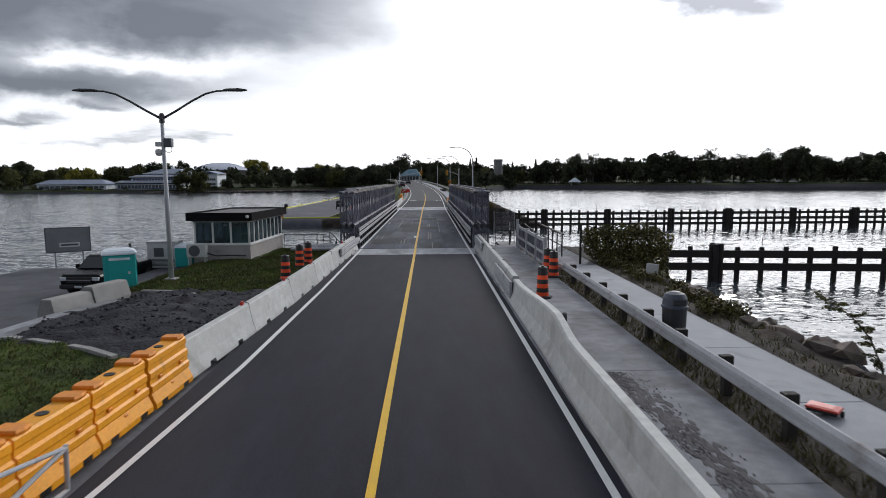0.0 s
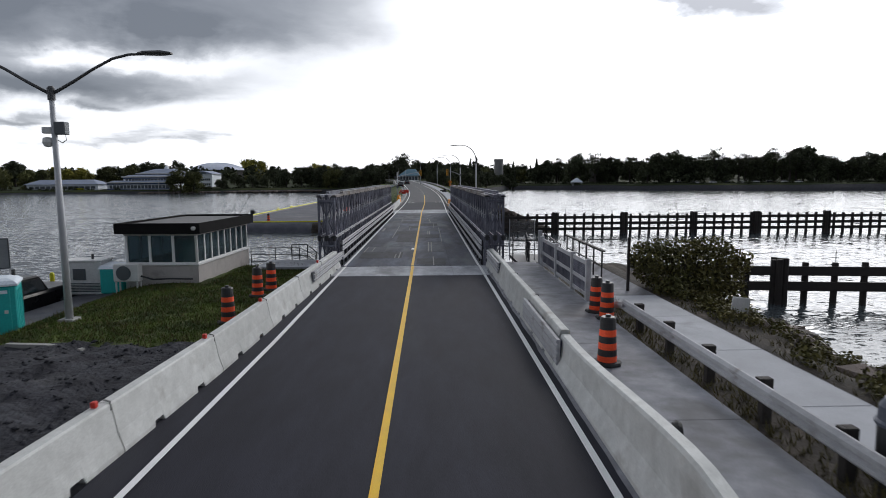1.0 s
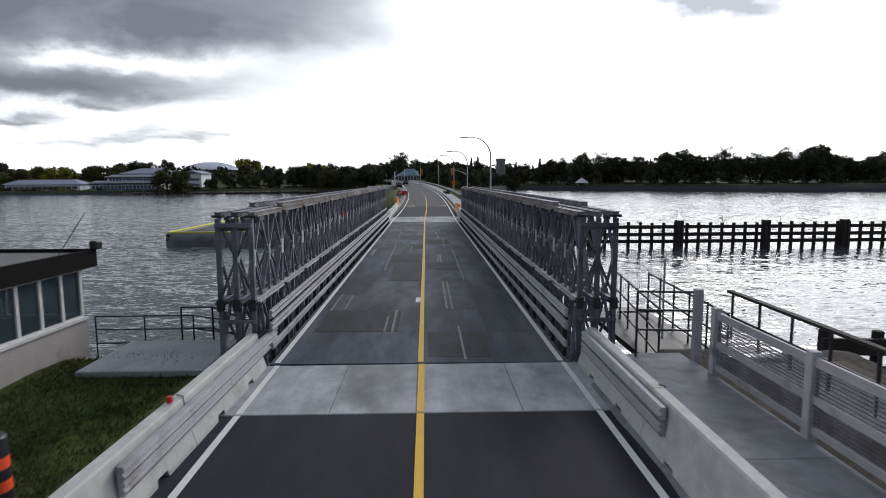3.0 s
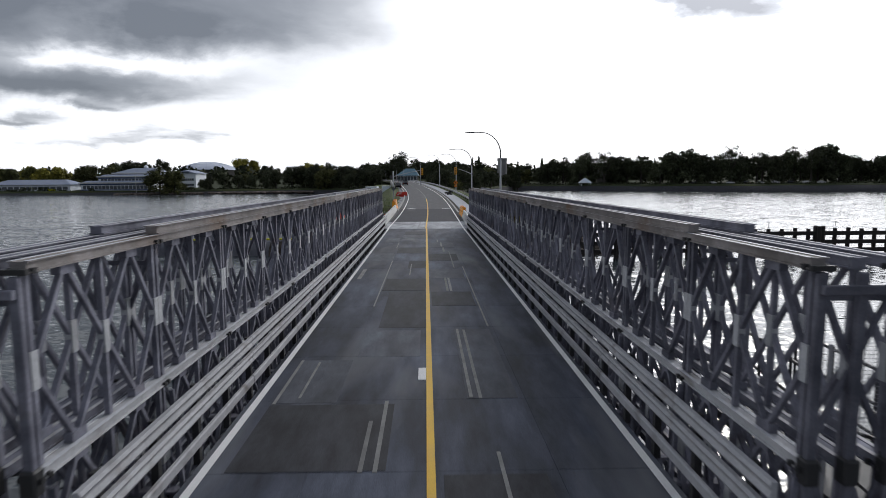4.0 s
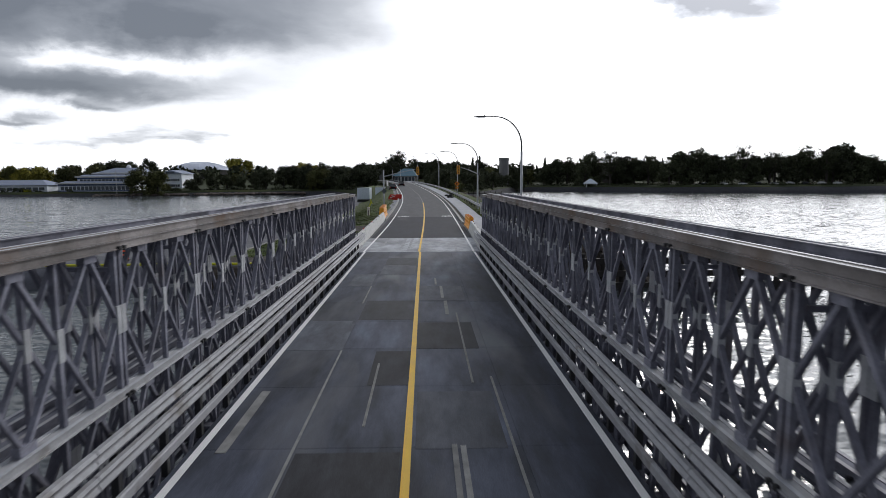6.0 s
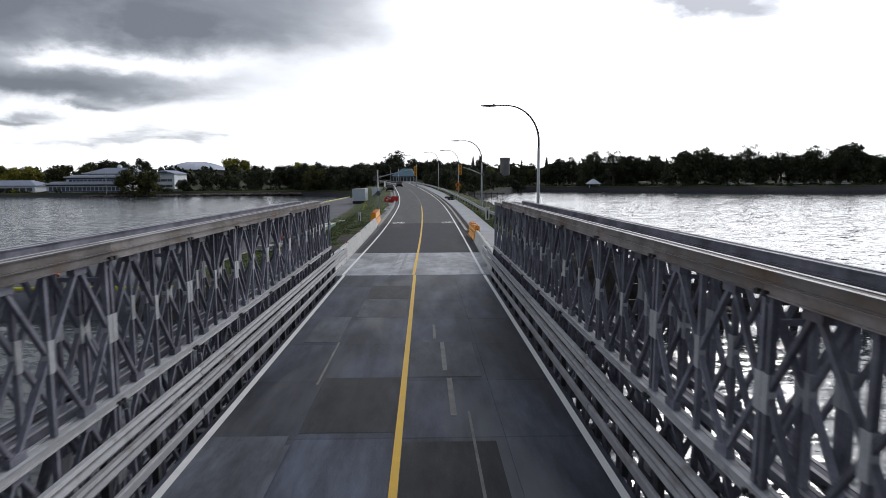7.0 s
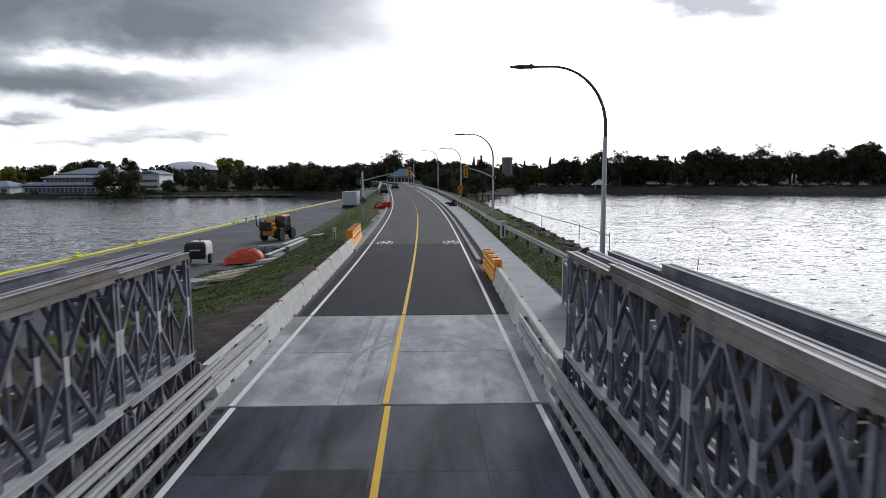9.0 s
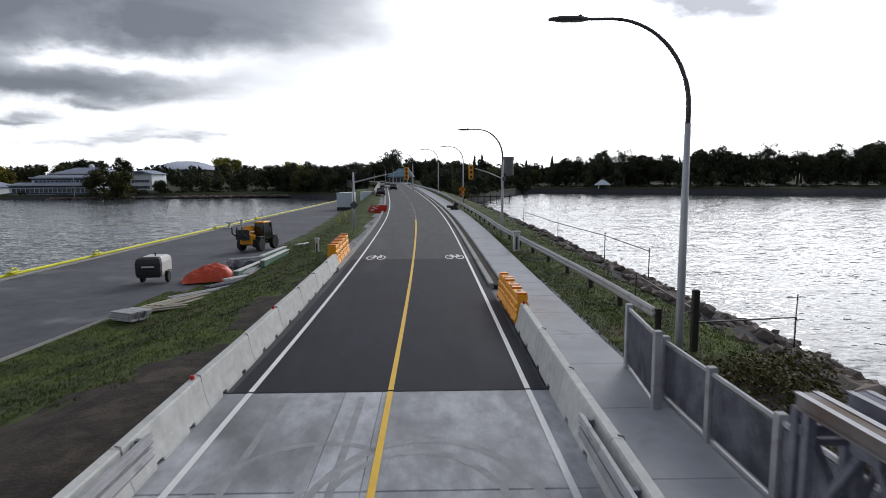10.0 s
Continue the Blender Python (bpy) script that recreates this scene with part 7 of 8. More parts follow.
def tree_meshes(seed, h, w_, kind, mat, n=900, size=0.55):
    r = random.Random(seed)
    trunk = Mesh()
    trunk.tube([(0, 0, -1), (0.1, 0, h * 0.25), (-0.1, 0.1, h * 0.55), (0, 0, h * 0.85)], [0.035 * h, 0.028 * h, 0.018 * h, 0.006 * h], 8)
    lobes = []
    for i in range(6):
        a = i * 1.05 + r.uniform(-0.3, 0.3)
        z0 = h * r.uniform(0.25, 0.5)
        e = (math.cos(a) * w_ * 0.36, math.sin(a) * w_ * 0.36, z0 + h * r.uniform(0.12, 0.3))
        trunk.tube([(0, 0, z0), (e[0] * 0.5, e[1] * 0.5, z0 + h * 0.1), e], [0.012 * h, 0.009 * h, 0.004 * h], 6)
    if kind == "round":
        lobes.append((0, 0, h * 0.58, w_ * 0.34, w_ * 0.34, h * 0.30))
        for i in range(20):
            a = r.uniform(0, 6.28)
            q = r.uniform(0.2, 0.42) * w_
            s = r.uniform(0.13, 0.24) * w_
            zq = r.uniform(0.06, 0.84)
            q *= 1.0 if zq < 0.6 else 0.7
            lobes.append((math.cos(a) * q, math.sin(a) * q, h * zq, s, s, s * r.uniform(0.7, 1.0)))
        lobes.append((r.uniform(-1, 1), 0, h * 0.88, w_ * 0.15, w_ * 0.15, h * 0.10))
    elif kind == "cone":
        for i in range(9):
            k = i / 8
            s = w_ * 0.5 * (1 - k * 0.9)
            lobes.append((r.uniform(-0.2, 0.2), r.uniform(-0.2, 0.2), h * (0.15 + 0.8 * k), s, s, h * 0.08))
    else:
        for i in range(44):
            d = Vector((r.gauss(0, 1), r.gauss(0, 1), r.gauss(0, 1))).normalized() * r.uniform(0.35, 0.9)
            s = r.uniform(0.07, 0.15) * w_
            lobes.append((d.x * w_ * 0.42, d.y * w_ * 0.42, h * (0.58 + 0.38 * d.z), s, s, s * 0.7))
        lobes.append((0, 0, h * 0.50, w_ * 0.30, w_ * 0.30, h * 0.26))
        lobes.append((w_ * 0.12, 0, h * 0.70, w_ * 0.22, w_ * 0.22, h * 0.18))
        lobes.append((-w_ * 0.16, w_ * 0.1, h * 0.62, w_ * 0.2, w_ * 0.2, h * 0.16))
        for l in lobes[::4]:
            trunk.tube([(0, 0, h * 0.45), (l[0] * 0.5, l[1] * 0.5, (h * 0.45 + l[2]) / 2), l[:3]], [0.008 * h, 0.005 * h, 0.002 * h], 5)
    return trunk.data("trunk", ["bark"]), crown_of(lobes, n, size, seed, kind).data("crown", [mat])


KINDS = []
for i, (h, w_, kind, mat) in enumerate(((17, 15, "round", "leaf_dark"), (19, 16, "round", "leaf_dark"), (15, 14, "round", "leaf_olive"), (20, 7, "cone", "leaf_dark"), (20, 15, "open", "leaf_dark"), (13, 13, "round", "leaf_yellow"), (16, 17, "round", "leaf_dark"), (14, 12, "round", "leaf_olive"))):
    KINDS.append((h, *tree_meshes(100 + i, h, w_, kind, mat, 2600 if kind != "open" else 2600, 0.42 if kind != "open" else 0.36)))
LABELS = ["broad dark green tree on the far shore", "tall dark green tree on the far shore", "olive green tree on the far shore", "narrow dark conifer on the far shore", "open-crowned dark tree against the sky", "yellowing autumn tree on the far shore", "wide spreading dark tree on the far shore", "rounded olive green tree on the far shore"]


def land_z(x, y):
    return shore_height(x, max(0.0, y - lerp(SHORE, x)))


def tree(x, y, kind, s, group="far shore trees"):
    h, tk, cr = KINDS[kind]
    th = thing("tree", LABELS[kind], "tree", group, at=pose(x, y, land_z(x, y) - 0.2, 0, 0, rnd.uniform(0, 360)) @ Matrix.Diagonal((s * rnd.uniform(0.9, 1.15), s * rnd.uniform(0.9, 1.15), s, 1)))
    part("trunk", tk, "bark", th)
    part("crown", cr, "leaf_dark", th)


def low_tree(x, y, z, kind, s):
    """A young bushy tree on the causeway's own slope."""
    h, tk, cr = KINDS[kind]
    th = thing("tree", "young bushy dark tree on the causeway bank", "tree", "causeway bank trees", at=pose(x, y, z - 0.3, 0, 0, rnd.uniform(0, 360)) @ Matrix.Scale(s, 4))
    part("trunk", tk, "bark", th)
    part("crown", cr, "leaf_dark", th)


r2 = random.Random(21)
# right shore: a tall dark belt
x = 62.0
while x < 340:
    y = lerp(SHORE, x) + r2.uniform(22, 40)
    k = r2.choice((0, 0, 1, 6, 6, 4, 4))
    s = (0.85 if x < 100 else 1.18) * (0.98 + 0.16 * math.sin(x * 0.083) + 0.08 * math.sin(x * 0.31)) * r2.uniform(0.86, 1.12)
    tree(x, y, k, s)
    x += r2.uniform(5.0, 8.0)
x = 60.0
while x < 380:
    tree(x, lerp(SHORE, x) + r2.uniform(45, 80), r2.choice((0, 1, 6, 3, 4, 6)), (0.85 if x < 100 else 1.08) * r2.uniform(0.75, 1.1))
    x += r2.uniform(7, 11)
# behind the head of the causeway
for i in range(34):
    x = -75 + i * 4.3 + r2.uniform(-2, 2)
    if -34 < x < 6 or 38 < x < 54:
        continue
    tree(x, max(lerp(SHORE, x) + 10, 360) + r2.uniform(10, 60), r2.choice((0, 2, 6, 1, 7)), r2.uniform(0.62, 0.85))
for i in range(22):
    tree(-48 + i * 4.0, 455 + r2.uniform(0, 40), r2.choice((0, 1, 6)), r2.uniform(0.7, 0.9))
tree(-20.0, 400, 4, 1.08)
tree(-23.2, 406, 4, 0.98)
# left shore: lower, mixed, behind the buildings
x = -420.0
while x < -72:
    y = max(lerp(SHORE, x) + r2.uniform(70, 120), 395)
    tree(x * 1.12, y, r2.choice((0, 2, 7, 6, 5, 0, 1, 6)), r2.uniform(0.84, 1.06) if x * 1.12 < -176 else r2.uniform(0.66, 0.84) if x * 1.12 > -106 else r2.uniform(0.46, 0.56))
    x += r2.uniform(5.5, 9)
x = -330.0
while x < -206:
    tree(x, lerp(SHORE, x) + r2.uniform(18, 44), r2.choice((0, 2, 7, 5, 2)), r2.uniform(0.6, 0.85))
    x += r2.uniform(6, 9)
x = -84.0
while x < -46:
    tree(x, lerp(SHORE, x) + r2.uniform(16, 34), r2.choice((0, 6, 0, 1)), r2.uniform(0.58, 0.74))
    x += r2.uniform(4.5, 6.5)
# low trees and scrub close to the road head
for i in range(16):
    y = 214 + i * 4.4 + r2.uniform(-1.5, 1.5)
    x = xc(y) + r2.uniform(10.5, 14.5)
    low_tree(x, y, far_height(x, y) if y < 249 else land_z(x, y), r2.choice((0, 6, 0, 7)), r2.uniform(0.28, 0.44))
for i in range(13):
    tree(-27 - i * 2.6 + r2.uniform(-1, 1), 306 + i * 2.0 + r2.uniform(0, 14), r2.choice((0, 6, 1, 7)), r2.uniform(0.42, 0.62))
for i in range(15):
    x = 8 + i * 1.8 + r2.uniform(-1, 1)
    tree(x, max(270, lerp(SHORE, x) + 4) + r2.uniform(0, 22), r2.choice((0, 6, 0, 1)), r2.uniform(0.40, 0.58))
for x, y, s_ in ((43, 398, 0.42), (47, 402, 0.46), (51, 404, 0.44), (39, 396, 0.48)):
    tree(x, y, 0, s_)
for x, y, s_ in ((27.2, 430, 0.86), (31.6, 430, 0.90), (56.7, 420, 0.95), (-2, 425, 0.7)):
    tree(x, y, 3, s_)
for x, y, k, s in ((-131, 314, 2, 0.95), (-125, 316, 7, 0.86), (-113, 326, 6, 0.38), (-107, 336, 0, 0.42), (-101, 338, 0, 0.46), (-95, 340, 6, 0.46), (-89, 342, 1, 0.40), (-117, 332, 6, 0.34), (-58, 338, 7, 0.74), (-52, 334, 7, 0.78), (-196, 640, 5, 1.5), (-184, 640, 5, 1.35), (-84, 432, 5, 1.15), (-77, 436, 5, 1.05), (-178, 420, 1, 0.95)):
    tree(x, y, k, s)
# hazy woods further back, one mass of foliage
lob = []
for i in range(260):
    x = -620 + i * 5.0 + r2.uniform(-2, 2)
    y = 600 + r2.uniform(-60, 60) if x < 40 else 520 + r2.uniform(-30, 40)
    zb = 3.0
    s = r2.uniform(6, 10)
    lob.append((x, y, zb + 5 + r2.uniform(-2, 4.0), s, s, s * 0.75))
ob = part("far_woods", leaf_cloud(lob, 30000, 1.9, 77), "leaf_dark", None, "dark belt of woods on the far hills")
tagged(ob, "", "woods", "", "stuff")
ob = part("shore_scrub", leaf_cloud([(x_, lerp(SHORE, x_) + r2.uniform(7, 16), r2.uniform(-0.6, 0.8), r2.uniform(2, 4), r2.uniform(1, 2), r2.uniform(0.7, 1.4)) for x_ in np.arange(-430, 430, 4.5) if not -26 < x_ < 8], 14000, 0.5, 78), "leaf_dark", None, "low dark scrub along the far waterline")
tagged(ob, "", "scrub", "", "stuff")


# ---- buildings on the far shore ----
def strip_windows(parent, x0, x1, y, z0, z1, n):
    for i in range(n):
        a, c = x0 + (x1 - x0) * (i + 0.08) / n, x0 + (x1 - x0) * (i + 0.92) / n
        wd = part("window", Mesh().box((a, y - 0.10, z0), (c, y - 0.02, z1)), "pane", parent)
        part("frame", Mesh().box((a - 0.12, y - 0.06, z0 - 0.15), (c + 0.12, y - 0.01, z1 + 0.15)), "house_white", wd)


bld = thing("terraced_building", "white and blue stepped waterfront building with ribbon windows", "building")
for x0, x1, y0, y1, z0, z1 in ((-170, -135, 316, 328, -1, 3.4), (-164, -135, 321, 338, 3.0, 6.4)):
    part("wall", Mesh().box((x0, y0, z0), (x1, y1, z1)), "house_white", bld)
    part("roof", Mesh().rings([[(x0 - 0.8, y0 - 0.8, z1), (x1 + 0.8, y0 - 0.8, z1), (x1 + 0.8, y1, z1), (x0 - 0.8, y1, z1)], [(x0 + 1.5, y0 + 3.0, z1 + 1.3), (x1 - 1.5, y0 + 3.0, z1 + 1.3), (x1 - 1.5, y1, z1 + 1.3), (x0 + 1.5, y1, z1 + 1.3)]]), "roof_pale", bld)
    for zz, hh in ((z1 - 0.75, 0.6), (z0 + 1.0, 0.5), (z1 + 0.02, 0.25)):
        part("band", Mesh().box((x0 - 0.1, y0 - 0.95 if zz > z1 else y0 - 0.2, zz), (x1 + 0.1, y0 - 0.82 if zz > z1 else y0 - 0.05, zz + hh)), "house_blue", bld)
for xa, xb, y, z in ((-170.6, -134.4, 315.0, 3.35), (-164.6, -134.4, 320.0, 6.35), (-160.6, -140.4, 326.8, 8.1), (-170.2, -134.8, 315.7, -0.6), (-164.2, -134.8, 320.7, 3.95)):
    part("fascia", Mesh().box((xa, y, z), (xb, y + 0.2, z + 0.55), 0, 0.02), "white_metal", bld, "white fascia board")
strip_windows(bld, -169, -136, 316, 0.6, 2.3, 18)
strip_windows(bld, -163, -136, 321, 4.2, 5.5, 16)
part("wall", Mesh().box((-160, 328, 6.0), (-141, 346, 8.2)), "house_white", bld)
part("band", Mesh().box((-160.2, 327.8, 6.9), (-140.8, 327.95, 7.9)), "house_blue", bld)
part("roof", Mesh().rings([[(-161, 327, 8.2), (-140, 327, 8.2), (-140, 347, 8.2), (-161, 347, 8.2)], [(-153, 334, 11.0), (-142, 334, 11.0), (-142, 341, 11.0), (-153, 341, 11.0)]]), "roof_pale", bld)
part("roof_vent", Mesh().turned((-148, 337, 11.0), [(0, 0), (1.1, 0), (1.1, 0.8), (0.5, 1.5), (0, 1.6)], 10), "house_white", bld)
part("flagpole", Mesh().tube([(-141, 311, -1), (-141, 311, 9)], 0.12, 6), "white_metal", bld)
wg = thing("hall_building", "pale hall with gabled front beside the dome", "building")
part("wall", Mesh().box((-136, 345, -1), (-126, 360, 8.2)), "house_white", wg)
part("gable", Mesh().solid([(-137, 344, 8.2), (-125, 344, 8.2), (-131, 344, 10.0)], [(-137, 360, 8.2), (-125, 360, 8.2), (-131, 360, 10.0)]), "roof_pale", wg)
part("gable_window", Mesh().box((-133, 343.7, 8.3), (-129, 343.95, 9.2)), "pane", wg)
for z in (1.6, 4.4):
    strip_windows(wg, -135, -127, 345, z, z + 1.2, 7)
dm = thing("domed_arena", "wide arena with a shallow pale domed roof", "building")
DX, DY = -223, 622
part("drum", Mesh().turned((DX, DY, -1), [(0, 0), (26, 0), (26, 15.6), (0, 15.6)], 32), "house_dark", dm)
part("dome", Mesh().turned((DX, DY, 0), [(28.6, 14.8), (28.2, 15.4), (23.5, 17.9), (16, 20.6), (7.5, 22.4), (0.3, 22.9)], 40), "dome_metal", dm, "pale metal dome")
for j in range(20):
    a = 2 * math.pi * j / 20
    part("rib", Mesh().tube([(DX + r_ * math.cos(a), DY + r_ * math.sin(a), z_ + 0.06) for r_, z_ in ((28.2, 15.4), (23.5, 17.9), (16, 20.6), (7.5, 22.4))], 0.18, 4), "dome_metal", dm)
sh = thing("boat_shed", "long low white and pale blue waterfront shed", "building")
part("wall", Mesh().box((-212, 316, -1), (-175, 328, 3.0)), "house_white", sh)
part("roof", Mesh().rings([[(-213, 315, 3.0), (-174, 315, 3.0), (-174, 329, 3.0), (-213, 329, 3.0)], [(-208, 321, 5.4), (-180, 321, 5.4), (-180, 323, 5.4), (-208, 323, 5.4)]]), "roof_pale", sh)
strip_windows(sh, -211, -176, 316, 0.6, 2.0, 12)
part("tarp", Mesh().box((-186, 315.6, -0.6), (-182, 315.8, 1.0)), "hi_yellow", sh)
tw = thing("stone_tower", "squat stone tower among trees on the far shore", "tower")
part("body", Mesh().turned((47.0, 425, 0), [(0, 0), (3.4, 0), (3.0, 16.0), (3.3, 16.0), (3.3, 17.8), (0, 17.8)], 18), "house_grey", tw)
cn = thing("glass_building", "teal-roofed building at the end of the road", "building")
part("wall", Mesh().box((-20.5, 372, 1), (-8.5, 388, 6.6)), "house_dark", cn)
part("roof", Mesh().rings([[(-21.3, 371, 6.4), (-7.6, 371, 6.4), (-7.6, 389, 6.4), (-21.3, 389, 6.4)], [(-15.5, 379, 10.6), (-10.5, 379, 10.6), (-10.5, 382, 10.6), (-15.5, 382, 10.6)]]), "roof_teal", cn)
strip_windows(cn, -20, -9, 372, 3.6, 6.0, 6)
pv = thing("park_pavilion", "small park pavilion with a pale pyramid roof", "pavilion")
part("roof", Mesh().rings([[(95, 406, 1.2), (103, 406, 1.2), (103, 413, 1.2), (95, 413, 1.2)], [(98.6, 409, 4.2), (99.4, 409, 4.2), (99.4, 410, 4.2), (98.6, 410, 4.2)]]), "toilet_roof", pv)
for x in (96, 102):
    for y in (407, 412):
        part("post", Mesh().box((x - 0.15, y - 0.15, -2), (x + 0.15, y + 0.15, 1.2)), "house_white", pv)
br = thing("brick_block", "dark flat-roofed block behind the park trees", "building")
part("wall", Mesh().box((118, 436, -1), (136, 450, 14.0)), "house_dark", br)
part("parapet", Mesh().box((117.6, 435.6, 14.0), (136.4, 450.4, 14.7)), "house_dark", br)
strip_windows(br, 119, 135, 436, 10.0, 12.0, 5)
for i in range(9):
    x = 165 + i * 9.5
    car(pose(x, lerp(SHORE, x) + 16, land_z(x, lerp(SHORE, x) + 16), 0, 0, 90 + r2.uniform(-8, 8)), "car_white" if i % 3 else "car_black", "parked car by the far park")
rt = thing("jetty", "low dark jetty at the far shore", "jetty")
part("deck", Mesh().box((12.5, 278, -1.35), (29.0, 280, -1.0)), "timber", rt)
for x in np.arange(13.0, 29, 2.2):
    part("pile", Mesh().tube([(x, 279, -5), (x, 279, -0.45)], 0.15, 6), "timber", rt)
# parapet wall of the far approach on the quay side
fp = Mesh()
for a, c in zip(stretch_of(196, 300, 4), stretch_of(196, 300, 4)[1:]):
    fp.solid([(xc(a) - 6.4, a, zr(a) - 1.6), (xc(a) - 6.0, a, zr(a) - 1.6), (xc(a) - 6.0, a, zr(a) + 0.9), (xc(a) - 6.4, a, zr(a) + 0.9)], [(xc(c) - 6.4, c, zr(c) - 1.6), (xc(c) - 6.0, c, zr(c) - 1.6), (xc(c) - 6.0, c, zr(c) + 0.9), (xc(c) - 6.4, c, zr(c) + 0.9)])
structure("parapet", fp, "concrete_old", "grey concrete parapet of the far approach")
settle(FAR)

# ---- bank plants near the approach ----
bush = thing("shrub", "dense leafy shrub with yellowing leaves on the bank", "shrub")
bl = [(9.6, 28.5, 0.7, 0.9, 1.2, 0.9), (10.8, 28.8, 0.7, 1.0, 1.3, 1.0), (11.8, 28.6, 0.5, 0.9, 1.1, 1.0), (8.9, 28.3, 0.9, 0.5, 0.9, 0.8), (10.2, 27.8, 0.0, 1.2, 1.0, 0.6), (11.4, 27.9, 0.0, 1.0, 1.0, 0.8), (10.4, 28.8, 1.35, 0.8, 0.8, 0.5), (11.5, 28.8, 1.4, 0.8, 0.8, 0.5), (8.7, 28.5, 1.1, 0.4, 0.6, 0.65), (9.4, 28.6, 1.45, 0.5, 0.6, 0.4), (12.3, 28.4, 0.9, 0.5, 0.8, 0.6), (10.9, 27.2, -0.4, 1.3, 0.8, 0.6), (9.4, 27.3, 0.0, 0.7, 0.7, 0.6)]
part("crown", leaf_cloud(bl, 12000, 0.070, 5, 1.1), "leaf_bush", bush)
for i in range(12):
    x, y = 10.4 + r2.uniform(-1.4, 1.4), 28.3 + r2.uniform(-0.6, 0.6)
    part("stem", Mesh().tube([(x, y, -0.9), (x + r2.uniform(-0.2, 0.2), y, 0.2), (x + r2.uniform(-0.5, 0.5), y + r2.uniform(-0.4, 0.4), 1.2)], [0.03, 0.022, 0.008], 5), "bark", bush)
wd = thing("weeds", "straggling yellow-green weeds on the rocky bank", "weeds", "")
wl_ = []
for i in range(34):
    y = r2.uniform(15, 27)
    x = 9.0 + r2.uniform(0.0, 1.6) + (1.0 if y > 20 else 0) * r2.random()
    wl_.append((x, y, near_height(x, y) + 0.18, r2.uniform(0.2, 0.5), r2.uniform(0.2, 0.6), r2.uniform(0.15, 0.4)))
part("foliage", leaf_cloud(wl_, 6500, 0.055, 8), "leaf_bush", wd)
settle(NEAR)
wd = thing("weeds", "dark tangled weeds behind the mesh fence on the bank", "weeds")
wr = random.Random(77)
lb = []
for i in range(26):
    y = wr.uniform(80.3, 87.5)
    x = xc(y) + wr.uniform(6.9, 10.2)
    lb.append((x, y, far_height(x, y) + wr.uniform(0.1, 0.35), wr.uniform(0.4, 0.9), wr.uniform(0.4, 0.9), wr.uniform(0.25, 0.5)))
part("foliage", leaf_cloud(lb, 9000, 0.05, 14), "leaf_bush", wd)
settle(FAR)
sp = thing("sapling", "thin leaning sapling with drooping leaves on the rocks", "shrub")
stem = [(11.9, 13.4, -1.6), (11.85, 13.6, -0.6), (11.65, 13.8, 0.1), (11.25, 14.0, 0.65), (10.6, 14.1, 1.0)]
part("stem", Mesh().tube(stem, [0.03, 0.026, 0.02, 0.014, 0.005], 6), "bark", sp)
twigs = Mesh()
lobes_ = []
for i in range(22):
    k_ = 0.15 + 0.85 * i / 21
    p = Vector(stem[min(int(k_ * 4), 3)]).lerp(Vector(stem[min(int(k_ * 4), 3) + 1]), k_ * 4 - min(int(k_ * 4), 3))
    q = p + Vector((r2.uniform(-0.35, 0.25), r2.uniform(-0.25, 0.25), r2.uniform(-0.12, 0.16)))
    twigs.tube([p, (p + q) / 2 + Vector((0, 0, 0.05)), q], [0.008, 0.006, 0.003], 5)
    lobes_ += [(*((p + q) / 2), 0.10, 0.09, 0.05), (*q, 0.12, 0.10, 0.05)]
part("twigs", twigs, "bark", sp)
part("foliage", leaf_cloud(lobes_, 2200, 0.028, 12), "leaf_bush", sp)
ob = part("white_board", Mesh().box((-0.25, -0.02, 0.15), (0.25, 0.02, 0.6), 0, 0.01).tube([(0, 0, -0.4), (0, 0, 0.3)], 0.03, 6), "white_metal", None, "small white notice board among the weeds", at=pose(10.1, 24.0, -0.1, 0, 6, -10))
tagged(ob, "", "notice board")


def rocks(label, n, place, s0, s1, seed, mat="stone"):
    """Tumbled stones as one heap."""
    r = random.Random(seed)
    heap = Mesh()
    for i in range(n):
        x, y, z = place(r)
        s = r.uniform(s0, s1)
        m = Mesh()
        pts = []
        for d in ((0, 0, 1), (0.9, 0, 0.35), (0.28, 0.85, 0.35), (-0.72, 0.53, 0.35), (-0.72, -0.53, 0.35), (0.28, -0.85, 0.35), (0.72, 0.53, -0.4), (-0.28, 0.85, -0.4), (-0.9, 0, -0.4), (-0.28, -0.85, -0.4), (0.72, -0.53, -0.4), (0, 0, -0.9)):
            k = r.uniform(0.75, 1.15)
            pts.append((d[0] * k, d[1] * k, d[2] * k * 0.72))
        tri = [(0, 1, 2), (0, 2, 3), (0, 3, 4), (0, 4, 5), (0, 5, 1), (1, 6, 2), (2, 7, 3), (3, 8, 4), (4, 9, 5), (5, 10, 1), (6, 7, 2), (7, 8, 3), (8, 9, 4), (9, 10, 5), (10, 6, 1), (11, 7, 6), (11, 8, 7), (11, 9, 8), (11, 10, 9), (11, 6, 10)]
        mt = pose(x, y, z, r.uniform(-20, 20), r.uniform(-20, 20), r.uniform(0, 360)) @ Matrix.Diagonal((s * r.uniform(0.9, 1.7), s, s, 1))
        base = len(heap.v)
        heap.v += [tuple(mt @ Vector(p)) for p in pts]
        heap.f += [tuple(base + q for q in t) for t in tri]
        heap.k += [0] * len(tri)
    ob = part("bank_stones", heap, mat, None, label)
    tagged(ob, "", "stones", "", "stuff")


def near_bank(r):
    y = r.uniform(-4, 34)
    x = 10.3 + abs(r.gauss(2.6, 1.8))
    return x, y, near_height(x, y) + 0.02


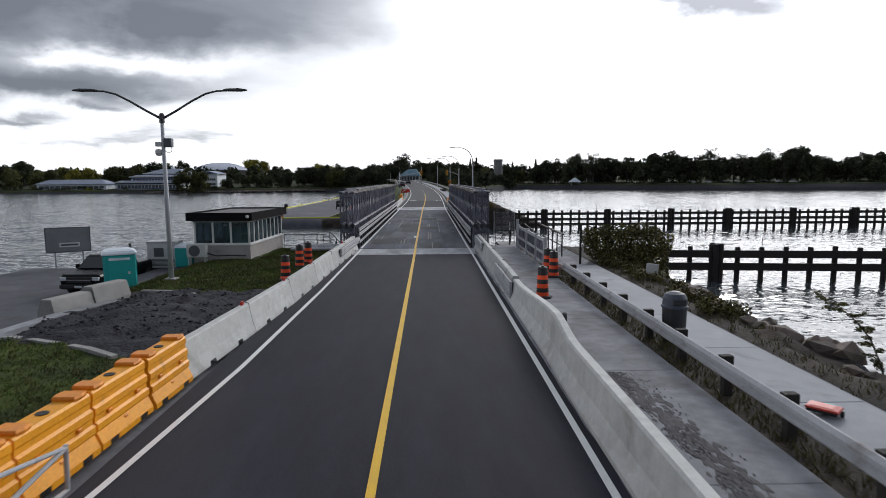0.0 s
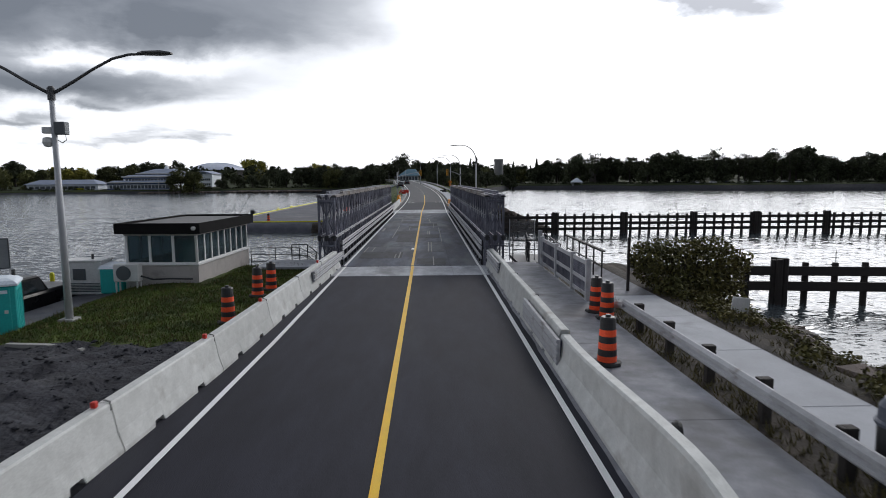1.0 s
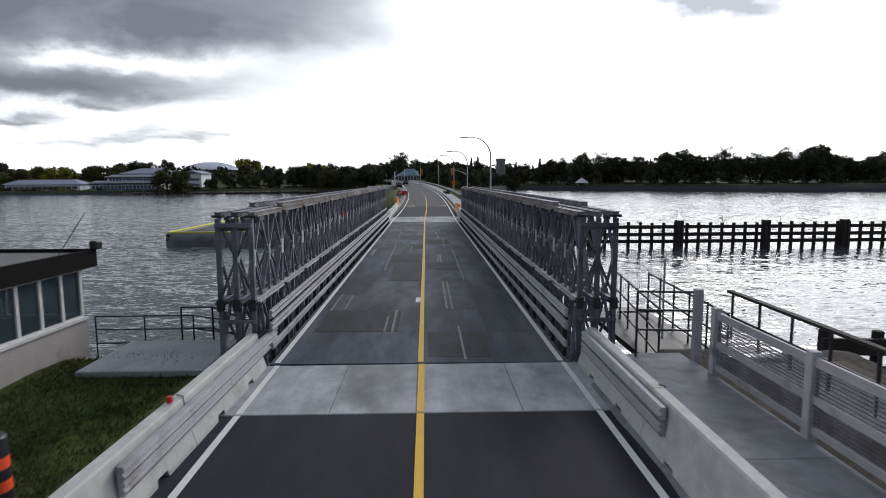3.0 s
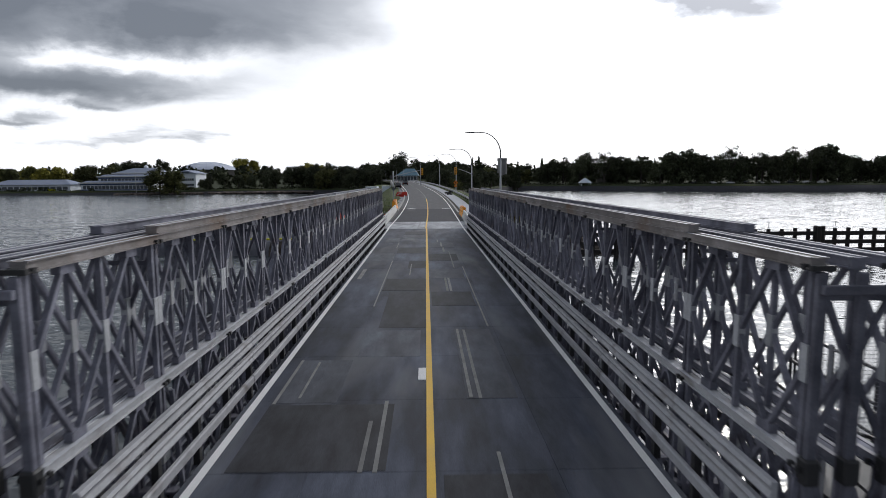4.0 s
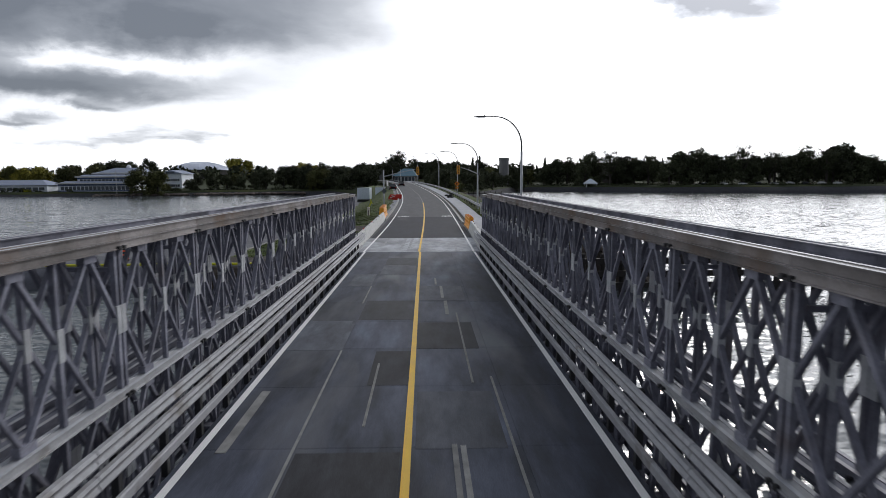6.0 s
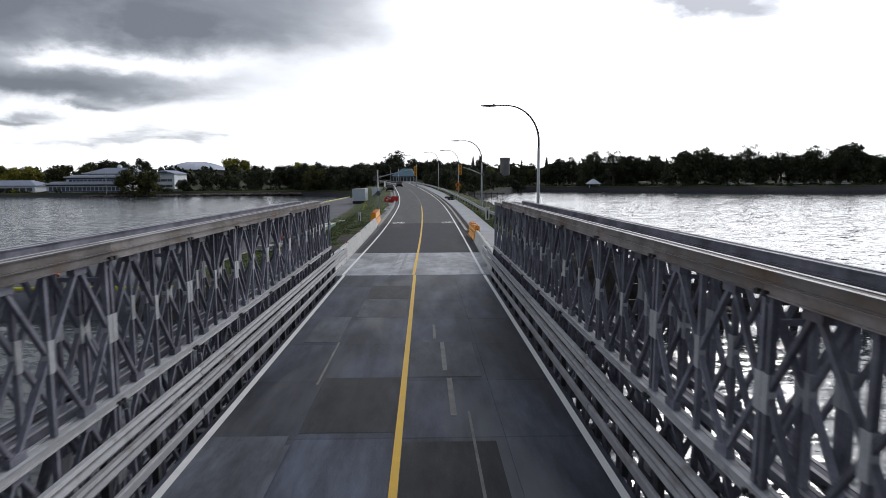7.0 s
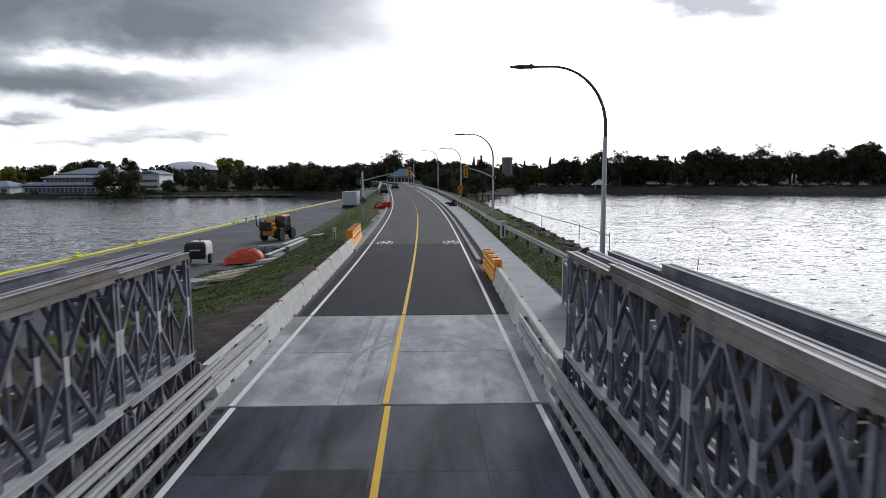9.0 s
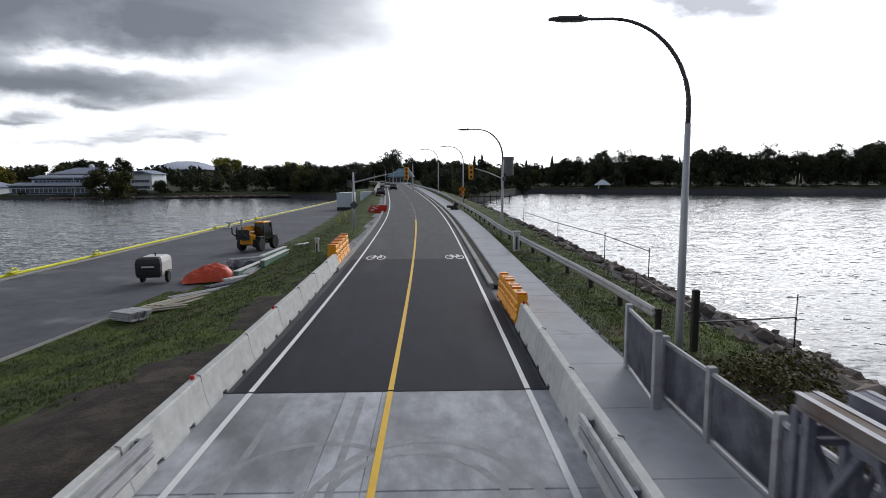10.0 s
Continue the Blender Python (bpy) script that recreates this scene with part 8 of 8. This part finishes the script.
def far_bank(r):
    y = 79 + abs(r.gauss(0, 1)) * 55
    u = r.uniform(10.6, 17.8)
    x = xc(min(y, 249)) + u
    return x, y, far_height(x, min(y, 249)) + 0.02


def lot_bank(r):
    y = r.uniform(10, 38)
    x = -22.9 - 0.06 * (37 - y) - r.uniform(0, 2.2)
    return x, y, near_height(x, min(y, 36)) + 0.02


rocks("grey and brown bank stones below the path", 420, near_bank, 0.15, 0.55, 31)
settle(NEAR)
rocks("tumbled bank stones along the causeway", 1500, far_bank, 0.12, 0.42, 32)
settle(FAR)
rocks("bank stones at the edge of the lot", 160, lot_bank, 0.15, 0.4, 33)


def shore_bank(r):
    x = r.uniform(-150, -60)
    return x, lerp(SHORE, x) + r.uniform(0.5, 4), -1.8


settle(NEAR)
rocks("pale stones along the far waterline", 260, shore_bank, 0.5, 1.2, 34)


settle(FAR)


def pebbles(r):
    x, y = r.uniform(-11.0, -4.8), r.uniform(14.6, 21.5)
    return x, y, near_height(x, y)


rocks("loose gravel and broken stone in the dug ground", 900, pebbles, 0.015, 0.06, 35, "gravel")


clods = random.Random(36)
dp = Mesh()
for i in range(1700):
    y = 5.2 + 6.2 * clods.random() ** 0.8
    x = 4.45 + abs(clods.gauss(0, 0.24)) + 0.05 * (11.5 - y) * clods.random()
    if fbm(x, y, 1.6, 12.0) < -0.22:
        continue
    a, q = clods.gauss(-0.35, 0.4), clods.uniform(0.006, 0.03)
    ring = []
    for k_ in range(6):
        b_ = 2 * math.pi * k_ / 6
        e, f_ = math.cos(b_) * q * clods.uniform(0.3, 0.7), math.sin(b_) * q * clods.uniform(0.8, 1.8)
        ring.append((x + e * math.cos(a) - f_ * math.sin(a), y + e * math.sin(a) + f_ * math.cos(a), 0.1525))
    h_ = clods.uniform(0.002, 0.012)
    dp.rings([ring, [(x + (p[0] - x) * 0.7, y + (p[1] - y) * 0.7, 0.1525 + h_) for p in ring]])
smear = [(11.2, 4.52), (10.4, 4.66), (9.4, 4.74), (8.4, 4.80), (7.4, 4.84), (6.2, 4.86)]
for i in range(420):
    y = clods.uniform(6.2, 11.2)
    x = lerp(sorted(smear), y) + clods.gauss(0, 0.13)
    q = clods.uniform(0.02, 0.10)
    ring = [(x + math.cos(b_) * q * clods.uniform(0.4, 0.9), y + math.sin(b_) * q * clods.uniform(0.8, 2.0), 0.1515) for b_ in (0, 0.8, 1.6, 2.4, 3.2, 4.0, 4.8, 5.6)]
    dp.rings([ring, [(x + (p[0] - x) * 0.75, y + (p[1] - y) * 0.75, 0.1535 + 0.004 * clods.random()) for p in ring]])
ob = part("grit", dp, "grit", None, "smeared dark grit and clods on the sidewalk")
tagged(ob, "", "grit", "", "stuff")


def tufts(name, label, n, place, mat, seed, h=0.10):
    r = random.Random(seed)
    m = Mesh()
    for _ in range(n):
        x, y, z = place(r)
        for _ in range(3):
            a = r.uniform(0, 6.28)
            k = r.uniform(0.5, 1.5) * h
            dx_, dy_ = math.cos(a), math.sin(a)
            ox, oy = r.gauss(0, 0.05), r.gauss(0, 0.05)
            lx, ly = r.gauss(0, 0.5) * k, r.gauss(0, 0.5) * k
            w_ = 0.012 + 0.02 * h
            m.face([(x + ox - dy_ * w_, y + oy + dx_ * w_, z - 0.02), (x + ox + dy_ * w_, y + oy - dx_ * w_, z - 0.02), (x + ox + lx, y + oy + ly, z + k)])
    ob = part(name, m, mat, None, label)
    tagged(ob, "", "grass", "", "stuff")


def lawn_near(r):
    while True:
        x, y = r.uniform(-11.0, -4.7), r.uniform(20.8, 35.2) if r.random() < 0.72 else r.uniform(3, 14.5)
        if near_kind(x, y) == 0 and not (-11.4 < x < -7.9 and 30.2 < y < 36.4):
            return x, y, near_height(x, y)


def lawn_far(r):
    while True:
        y = 82 + abs(r.gauss(0, 1)) * 30
        u = r.uniform(-14.2, -5.0) if r.random() < 0.6 else r.uniform(6.3, 10.8)
        x = xc(y) + u
        if y < 170 and far_kind(x, y) == 0:
            return x, y, far_height(x, y)


def strip_near(r):
    x, y = (r.uniform(5.98, 6.95) if r.random() < 0.65 else r.uniform(8.55, 10.2)), r.uniform(-2, 27)
    return x, y, near_height(x, y)


tufts("grass", "rough short grass around the hut", 20000, lawn_near, "blade", 51, 0.06)
settle(NEAR)
tufts("grass", "green grass along the causeway", 26000, lawn_far, "blade", 52, 0.065)
settle(FAR)
tufts("dry_grass", "dry brownish grass under the guard rail", 2200, strip_near, "dry_blade", 53, 0.14)
tufts("dry_grass", "dry stalks among the lawn", 2500, lawn_near, "dry_blade", 54, 0.12)
settle(NEAR)
